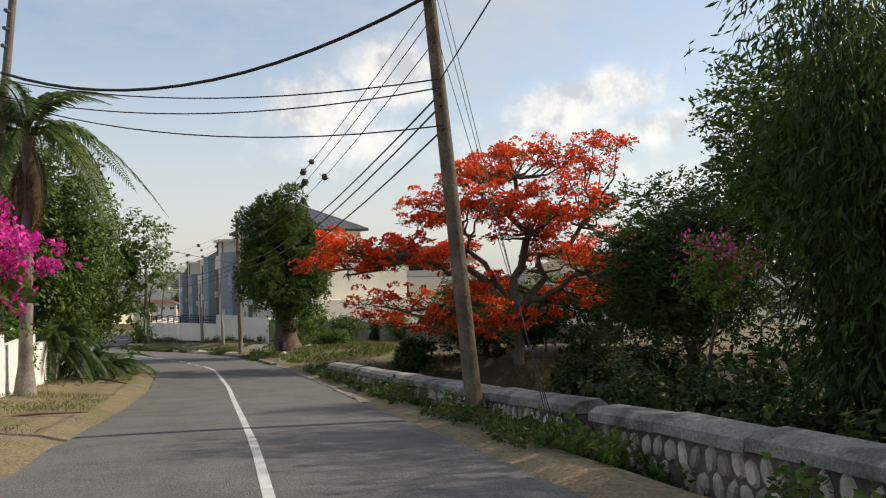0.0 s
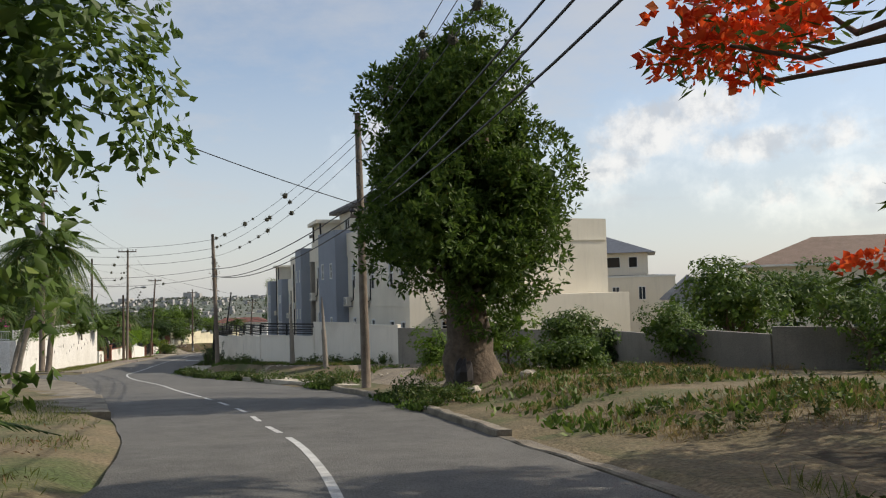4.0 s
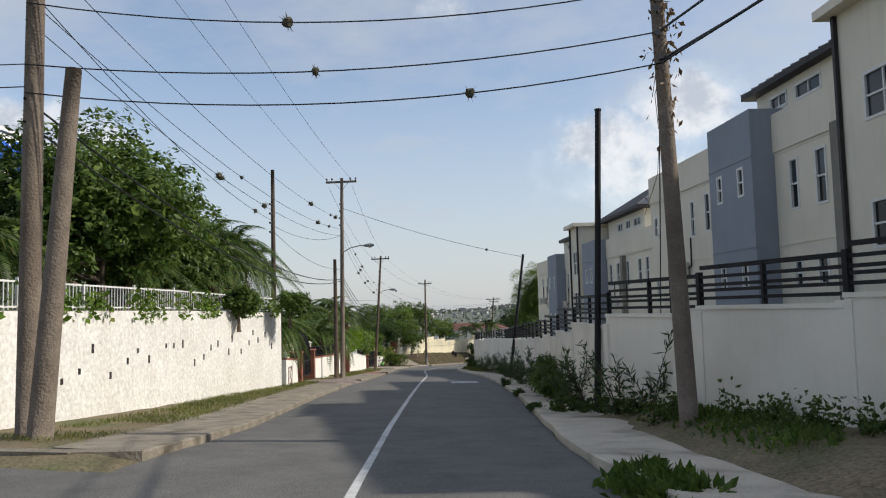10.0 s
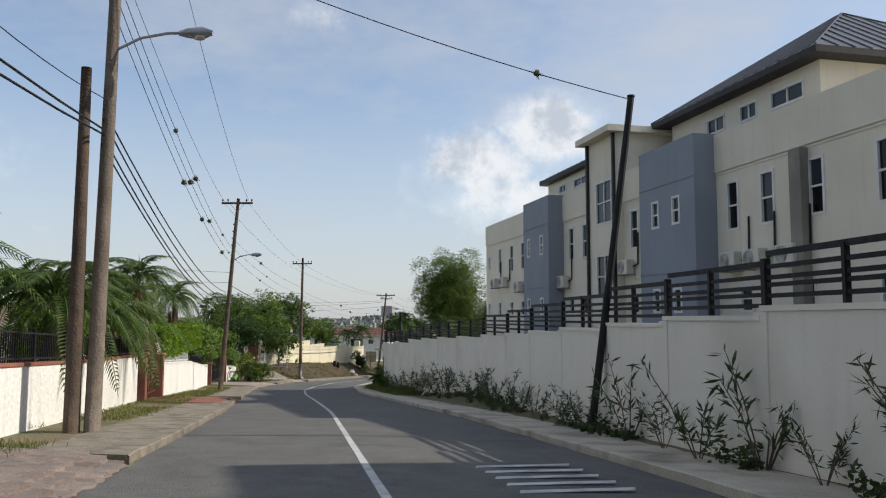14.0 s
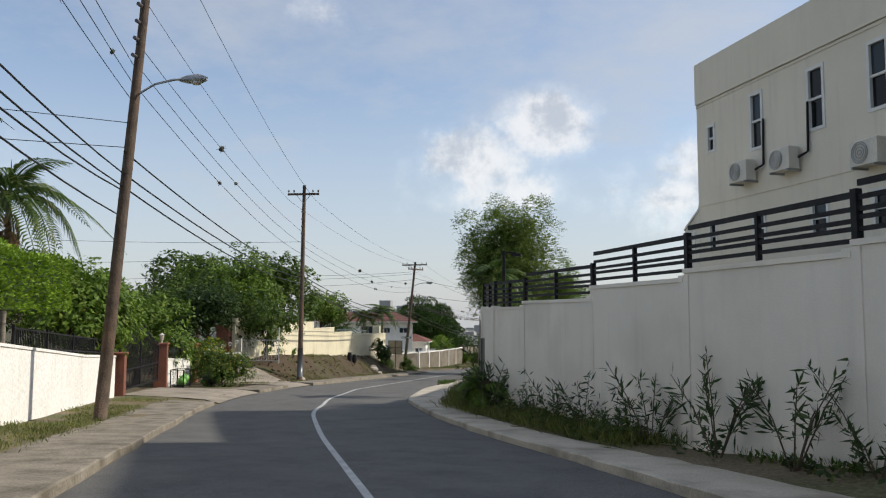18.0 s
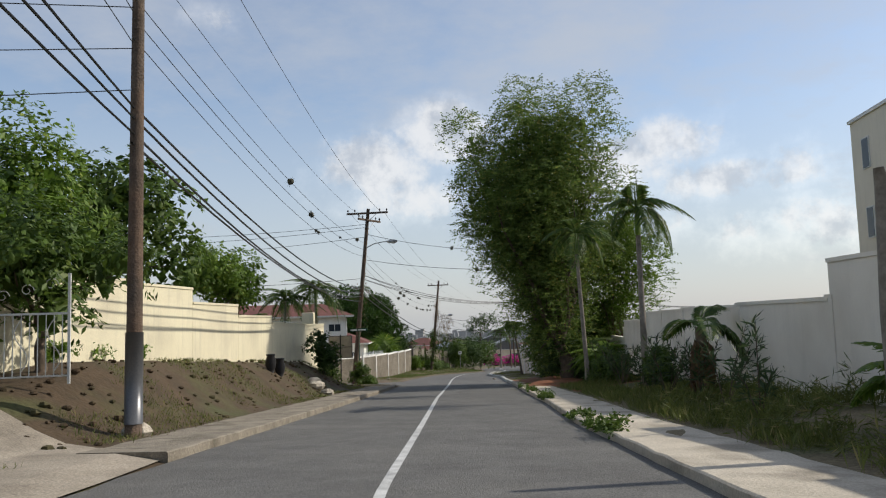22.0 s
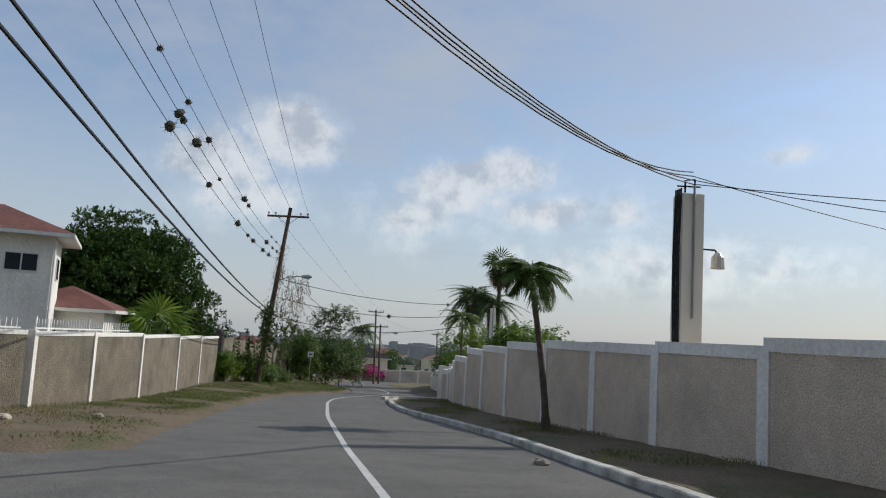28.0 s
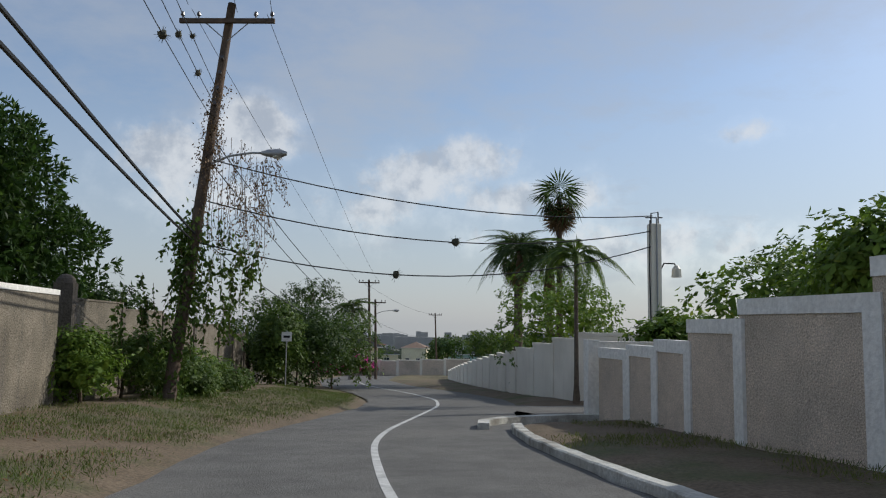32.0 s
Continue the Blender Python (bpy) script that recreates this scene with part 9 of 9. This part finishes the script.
for i, (x, y, h, r) in enumerate(((-71.9, 199.3, 1.3, 0.45), (-71.6, 201.6, 0.7, 0.7), (-72.6, 203.2, 0.6, 0.6), (-73.6, 198.2, 1.8, 0.8))):
    bush("verge_shrub", x, y, "leafy weed growing round the sign post", h, r, LEAF_A, 0.14, 60, 36, 0.2, 830 + i)
# tan roughcast wall with white piers
wall_run("roughcast_wall", [(-92, 211.5, -12.2), (-79.3, 214.6, -12.3), (-75.6, 220.6, -12.35)], 0.2, TANWALL, "dark tan roughcast wall along the avenue", 5.2, STUCCO, 0.02, 0.12, 0.03, 0.18)
wall_run("roughcast_wall", [(-75.5, 220.8, -12.35), (-74.9, 224.1, -12.36), (-74.35, 228.0, -12.39), (-74.1, 233.7, -12.5), (-74.06, 239.4, -12.58), (-73.95, 245.0, -12.64)], 0.2, TANWALL, "tan roughcast wall with slim white piers", 6.5, STUCCO, 0.02, 0.12, 0.05, 0.17)
wall_run("roughcast_wall", [(-73.95, 246.2, -12.6), (-73.7, 250.6, -12.75), (-71.9, 261.5, -13.4), (-71.2, 268, -13.9), (-70.8, 280, -14.8)], 0.2, TANWALL, "plain tan wall with dark piers", 3.3, TANWALL, 0.02, 0.05, 0.05, 0.25, pilm=MORTAR)
railing([(-79.2, 214.9, -12.16), (-75.7, 220.6, -12.2)], 0.3, WHITEIRON, "row of white spikes on the wall", 0.16, rails=(0.1,))
railing([(-75.5, 221.0, -12.2), (-74.5, 227.0, -12.24)], 0.3, WHITEIRON, "row of white spikes on the wall", 0.16, rails=(0.1,))
t = thing("wall_pillar", (-73.95, 245.85, zl(-73.95, 245.85) - 0.2), 0, "dark weathered pillar with a rounded top", "pillar")
part("shaft", Geo().box(-0.22, 0.22, -0.22, 0.22, 0, 3.0), MORTAR, t)
part("cap", Geo().ball((0, 0, 3.0), (0.24, 0.24, 0.22), 10, 6), MORTAR, t)
t = thing("bus_stop_sign", (-68.9, 261.0, zl(-68.9, 261.0) - 0.1), 0, "small white sign on a thin pole", "sign")
part("pole", Geo().tube([(0, 0, 0), (0, 0, 2.5)], 0.025, 6), GALV, t)
pl = part("plate", Geo().box(-0.22, 0.22, -0.045, -0.03, 2.05, 2.45), SIGNW, t)
part("pictogram_bar", Geo().box(-0.14, 0.14, -0.05, -0.0455, 2.2, 2.3), IRON, pl)


# ---- houses ----
def house(name, x, y, turn, w, d, storeys, z, label, wall, roof, rise_=1.6, over=0.6, wins=(), sh=2.9, gable=False):
    """A house with hipped tiled roof; wins: (face, along, storey, width, height, height of sill)."""
    t = thing(name, (x, y, z), turn, label, "house")
    h = storeys * sh
    part("wall", Geo().box(0, w, 0, d, -2.5, h), wall, t)
    k = min(d, w) / 2 + over
    A = [(-over, -over, h), (w + over, -over, h), (w + over, d + over, h), (-over, d + over, h)]
    R = [(-over + k, d / 2, h + rise_), (w + over - k, d / 2, h + rise_)] if w >= d else [(w / 2, -over + k, h + rise_), (w / 2, d + over - k, h + rise_)]
    if gable:
        R = [(w / 2, -over, h + rise_), (w / 2, d + over, h + rise_)]
    g = Geo()
    lift = [(p[0], p[1], p[2] + 0.16) for p in A]
    R = [(p[0], p[1], p[2] + 0.16) for p in R]
    if w >= d and not gable:
        g.add(lift + R, [(0, 1, 5, 4), (1, 2, 5), (2, 3, 4, 5), (3, 0, 4)])
    else:
        g.add(lift + R, [(0, 1, 4), (1, 2, 5, 4), (2, 3, 5), (3, 0, 4, 5)])
    r = part("roof", g, roof, t)
    part("eave", Geo().box(-over, w + over, -over, d + over, h + 0.002, h + 0.155), WHITEIRON, r, "white fascia and gutter")
    for face, a, s, ww, hh, sill in wins:
        z0 = s * sh + sill
        if face == "front":
            fr = Geo().box(a, a + ww, -0.05, 0.0, z0, z0 + hh)
            gl = [Geo().box(a + 0.06 + i * (ww - 0.06) / 2, a + i * (ww - 0.06) / 2 + ww / 2 - 0.03, -0.06, -0.052, z0 + 0.06, z0 + hh - 0.06) for i in range(2)]
        else:
            fr = Geo().box(w, w + 0.05, a, a + ww, z0, z0 + hh)
            gl = [Geo().box(w + 0.052, w + 0.06, a + 0.06 + i * (ww - 0.06) / 2, a + i * (ww - 0.06) / 2 + ww / 2 - 0.03, z0 + 0.06, z0 + hh - 0.06) for i in range(2)]
        f = part("window", fr, WHITEIRON, t, "white framed window")
        for q in gl:
            part("pane", q, GLASS, f)
    return t


h1 = house("white_house", -92.3, 230.0, 14, 13.4, 4.6, 2, -14.4, "two-storey white house with a red tiled roof", STUCCO, ROOFR, 1.3, 0.8, [("front", 1.0, 1, 1.6, 1.4, 0.9), ("front", 6.2, 1, 1.9, 1.7, 0.7), ("front", 9.4, 1, 0.9, 0.8, 1.4), ("front", 11.6, 1, 1.3, 0.8, 1.4), ("front", 1.2, 0, 1.6, 1.3, 0.7), ("front", 6.2, 0, 1.8, 1.2, 0.6), ("front", 9.0, 0, 0.9, 1.2, 0.6), ("front", 11.6, 0, 1.2, 1.2, 0.6), ("side", 2, 1, 1.2, 1.0, 1.2)])
part("downpipe", Geo().tube([(13.46, -0.06, 5.6), (13.46, -0.06, 0)], 0.05, 6), SIGNW, h1)
house("white_house", -82.2, 237.4, 4, 4.0, 4.4, 1, -14.3, "low wing with a red metal roof", STUCCO, ROOFR, 1.1, 0.6, [("front", 0.8, 0, 1.2, 1.0, 0.9), ("front", 2.4, 0, 1.2, 1.0, 0.9)], 2.7)
h2 = house("stucco_house", -61.6, 80.8, 18, 9.0, 8.8, 2, -3.2, "white stucco house with blue awnings", STUCCO, ROOFB, 0.25, 0.1, [("front", 5.8, 1, 1.4, 1.3, 0.9), ("front", 1.5, 1, 1.4, 1.3, 0.9), ("side", 1.4, 1, 1.4, 1.3, 0.9), ("side", 5.0, 1, 1.4, 1.3, 0.9)], 3.1)
for x0, x1, y0, y1, ax in ((5.1, 7.9, -1.0, 0, 0), (0.8, 3.6, -1.0, 0, 0), (0.7, 3.5, 0, 0, 1), (4.3, 7.1, 0, 0, 1)):
    g = Geo()
    if ax == 0:
        g.add([(x0, -0.01, 6.0), (x1, -0.01, 6.0), (x1, -1.45, 4.65), (x0, -1.45, 4.65), (x1, -1.45, 4.4), (x0, -1.45, 4.4), (x0, -0.01, 4.65), (x1, -0.01, 4.65)], [(0, 3, 2, 1), (3, 5, 4, 2), (0, 6, 3), (1, 2, 7)])
    else:
        g.add([(9.01, x0, 6.0), (9.01, x1, 6.0), (10.45, x1, 4.65), (10.45, x0, 4.65), (10.45, x1, 4.4), (10.45, x0, 4.4), (9.01, x0, 4.65), (9.01, x1, 4.65)], [(0, 3, 2, 1), (3, 5, 4, 2), (0, 6, 3), (1, 2, 7)])
    part("awning", g, BLUE, h2, "bright blue canvas window awning")
house("garden_house", -78.0, 112.0, 20, 8, 7, 2, -9.0, "white house with a red roof among palms", STUCCO, ROOFR, 1.6, 0.6, [("front", 1.5, 1, 1.4, 1.2, 0.8), ("front", 5, 1, 1.4, 1.2, 0.8), ("side", 2, 1, 1.4, 1.2, 0.8)])
house("garden_house", -79.0, 122.0, 20, 7, 6, 1, -8.6, "low cream house behind the garden palms", CREAM2, ROOFR, 1.6, 0.8, [("front", 1.5, 0, 1.4, 1.2, 0.9), ("side", 2, 0, 1.4, 1.2, 0.9)])
house("garden_house", -84.0, 136.0, 20, 9, 8, 1, -9.0, "house with a brown roof behind hedges", CREAM2, ROOFB, 1.3, 0.6, [("side", 2, 0, 1.4, 1.2, 0.9)])
house("garden_house", -92.0, 164.0, 10, 10, 8, 1, -9.5, "low house with a brown roof behind trees", CREAM2, ROOFB, 1.2, 0.6, [("side", 2, 0, 1.4, 1.2, 0.9)])
# across the open lot, beyond the grey wall
h3 = house("white_villa", -14.0, 108.0, -8, 20, 12, 2, -6.2, "white three-storey villa with a hipped roof", CREAM, ROOFM, 0.3, 0.05, [("front", 4, 1, 1.4, 1.4, 0.7), ("front", 8, 1, 1.4, 1.4, 0.7), ("front", 11, 1, 0.8, 1.4, 0.7), ("front", 14.0, 1, 0.7, 1.3, 0.7), ("front", 16.5, 1, 0.7, 1.3, 0.7), ("front", 9, 0, 0.8, 1.0, 0.9), ("front", 13, 0, 0.8, 1.2, 0.7)], 2.9)
part("upper_wall", Geo().box(6.0, 17.5, 2.0, 11.0, 6.0, 8.3), CREAM, h3)
for a, ww in ((7.0, 0.9), (9.0, 2.2), (12.4, 2.4), (15.6, 0.9)):
    f = part("window", Geo().box(a, a + ww, 1.95, 2.0, 6.8, 7.9), WHITEIRON, h3, "white framed window")
    part("pane", Geo().box(a + 0.06, a + ww - 0.06, 1.93, 1.948, 6.86, 7.84), DARK, f)
g = Geo().add([(5.2, 1.2, 8.3), (18.3, 1.2, 8.3), (18.3, 11.8, 8.3), (5.2, 11.8, 8.3), (10.4, 6.5, 10.3), (13.2, 6.5, 10.3)], [(0, 1, 5, 4), (1, 2, 5), (2, 3, 4, 5), (3, 0, 4), (3, 2, 1, 0)])
part("upper_roof", g, ROOFM, h3, "grey metal hip roof")
for a in (3.6, 7.6):
    for zz in (0.0, 0.25, 0.5, 0.75):
        part("balcony_rail", Geo().box(a, a + 2.2, -0.5, -0.45, 3.1 + zz, 3.15 + zz), IRON, h3)
    part("balcony_post", Geo().box(a, a + 0.06, -0.5, -0.44, 2.9, 4.1).box(a + 2.14, a + 2.2, -0.5, -0.44, 2.9, 4.1), IRON, h3)
t = thing("gazebo", (4.4, 92.0, -6.4), 0, "garden gazebo with a pointed dark roof", "gazebo")
part("roof", Geo().add([(-2, -2, 4.0), (2, -2, 4.0), (2, 2, 4.0), (-2, 2, 4.0), (0, 0, 6.0)], [(0, 1, 4), (1, 2, 4), (2, 3, 4), (3, 0, 4), (3, 2, 1, 0)]), ROOFM, t)
for a, b in ((-1.7, -1.7), (1.7, -1.7), (1.7, 1.7), (-1.7, 1.7)):
    part("post", Geo().box(a - 0.1, a + 0.1, b - 0.1, b + 0.1, -1, 3.99), STUCCO, t)
house("tiled_house", 9.5, 92.0, -12, 16, 10, 2, -6.4, "large beige house with a brown tiled roof", CREAM, ROOFB, 2.3, 0.8, [("front", 2, 1, 1.2, 1.2, 0.9), ("front", 7, 1, 1.6, 1.4, 0.8), ("front", 11, 1, 1.4, 1.2, 0.9), ("front", 7, 0, 1.6, 1.4, 0.8), ("front", 2, 0, 1.2, 1.2, 0.9)], 3.2)
for i, (x, y, c, r) in enumerate(((5.5, 78.0, 3.0, (3.2, 3.0, 2.4)), (10.5, 80.0, 3.4, (3.0, 3.0, 2.4)), (16, 76, 3.6, (4, 4, 3)), (1.5, 66.0, 2.6, (2.4, 2.2, 2.0)), (16, 60, 4, (5, 5, 3.4)))):
    broadleaf("garden_tree", x, y, "green garden tree beyond the grey wall", c, r, LEAF_A, 0.26, 170, 46, 0.42, 0.15, BARK, 860 + i)
h4 = house("apartment_block", -46.4, 174.0, -2, 14, 17.8, 3, -10.2, "cream apartment block with white windows behind the wall", CREAM, ROOFM, 0.3, 0.1, [("front", a, st, 0.8, 1.5, 0.8) for a in (1.2, 3.4, 5.6, 9.0, 12.0) for st in (0, 1, 2)], 3.3)
part("upper_wall", Geo().box(5, 15, 3, 15, 10.0, 12.2), CREAM, h4)
part("upper_roof", Geo().add([(4.2, 2.2, 12.2), (15.8, 2.2, 12.2), (15.8, 15.8, 12.2), (4.2, 15.8, 12.2), (10, 7, 14.4), (10, 11, 14.4)], [(0, 1, 4), (1, 2, 5, 4), (2, 3, 5), (3, 0, 4, 5), (3, 2, 1, 0)]), ROOFM, h4, "grey metal hip roof")
for st in (0, 1, 2):
    for a in (3.0, 7.5, 12.0, 15.8):
        f = part("window", Geo().box(-0.05, 0.0, a, a + 0.8, st * 3.3 + 0.8, st * 3.3 + 2.3), WHITEIRON, h4, "white framed window")
        part("pane", Geo().box(-0.06, -0.052, a + 0.06, a + 0.74, st * 3.3 + 0.86, st * 3.3 + 2.24), GLASS, f)
# houses down the hill
rs = random.Random(5)
for i in range(26):
    x, y = rs.uniform(-115, 10), rs.uniform(330, 520)
    if abs(x - cx(y)) < 9:
        x -= 16
    house("hillside_house", x, y, rs.uniform(-25, 25), rs.uniform(9, 14), rs.uniform(8, 10), rs.choice((1, 1, 2)), land(x, y) + 0.3, ("small house with a red roof down the hill", "small house with a grey roof down the hill")[i % 2], (STUCCO, CREAM2, GREENP, CREAM)[i % 4], (ROOFR, ROOFM, ROOFB)[i % 3], 2.2, 0.5, [("front", 1.5, 0, 1.5, 1.3, 0.9), ("front", 5.5, 0, 1.5, 1.3, 0.9)], gable=i % 3 == 1)
house("gabled_house", -26.0, 430.0, 4, 9, 10, 1, land(-26.0, 430.0) + 0.3, "pale green house with steep dark gables", GREENP, ROOFM, 2.8, 0.6, [("front", 1.5, 0, 1.5, 1.3, 0.9), ("front", 5.5, 0, 1.5, 1.3, 0.9)], 3.0, True)
house("gabled_house", -66.0, 335.0, 4, 9, 9, 1, -19.4, "cream house with dark gables", CREAM, ROOFM, 2.4, 0.6, [("front", 1.5, 0, 1.5, 1.3, 0.9), ("front", 5.5, 0, 1.5, 1.3, 0.9)], 3.0, True)
# the far town on the plain and the slope, too small to tell apart
g = Geo()
rs = random.Random(9)
for i in range(900):
    if i < 500:
        a, d = radians(rs.uniform(-24, 30)), rs.uniform(2300, 4300)
        h, w = rs.choice((6, 8, 10, 14, 24, 34)) * rs.uniform(0.7, 1.3), rs.uniform(14, 40)
    else:
        a, d = radians(rs.uniform(4, 50)), rs.uniform(1300, 2300)
        h, w = rs.uniform(5, 9), rs.uniform(9, 16)
    x, y = -40 - d * math.sin(a), 100 + d * math.cos(a)
    z = land(x, y)
    g.box(x - w / 2, x + w / 2, y - w / 2, y + w / 2, z - 6, z + h)
solid("far_town", g, FARWALL, "pale buildings of a town spread over the distant plain", "town", kind="stuff")
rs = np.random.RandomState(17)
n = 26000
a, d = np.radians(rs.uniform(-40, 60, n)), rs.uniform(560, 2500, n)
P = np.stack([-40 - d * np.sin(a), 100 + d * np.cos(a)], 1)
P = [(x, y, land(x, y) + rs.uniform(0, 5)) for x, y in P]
solid("far_woods", cards("far_woods", P, np.tile((0, 0, 0.5), (n, 1)), 5.5, HAZYLEAF, 0.8, 18), HAZYLEAF, "tree cover on the distant slopes, its green paled for haze", "woods", kind="stuff")
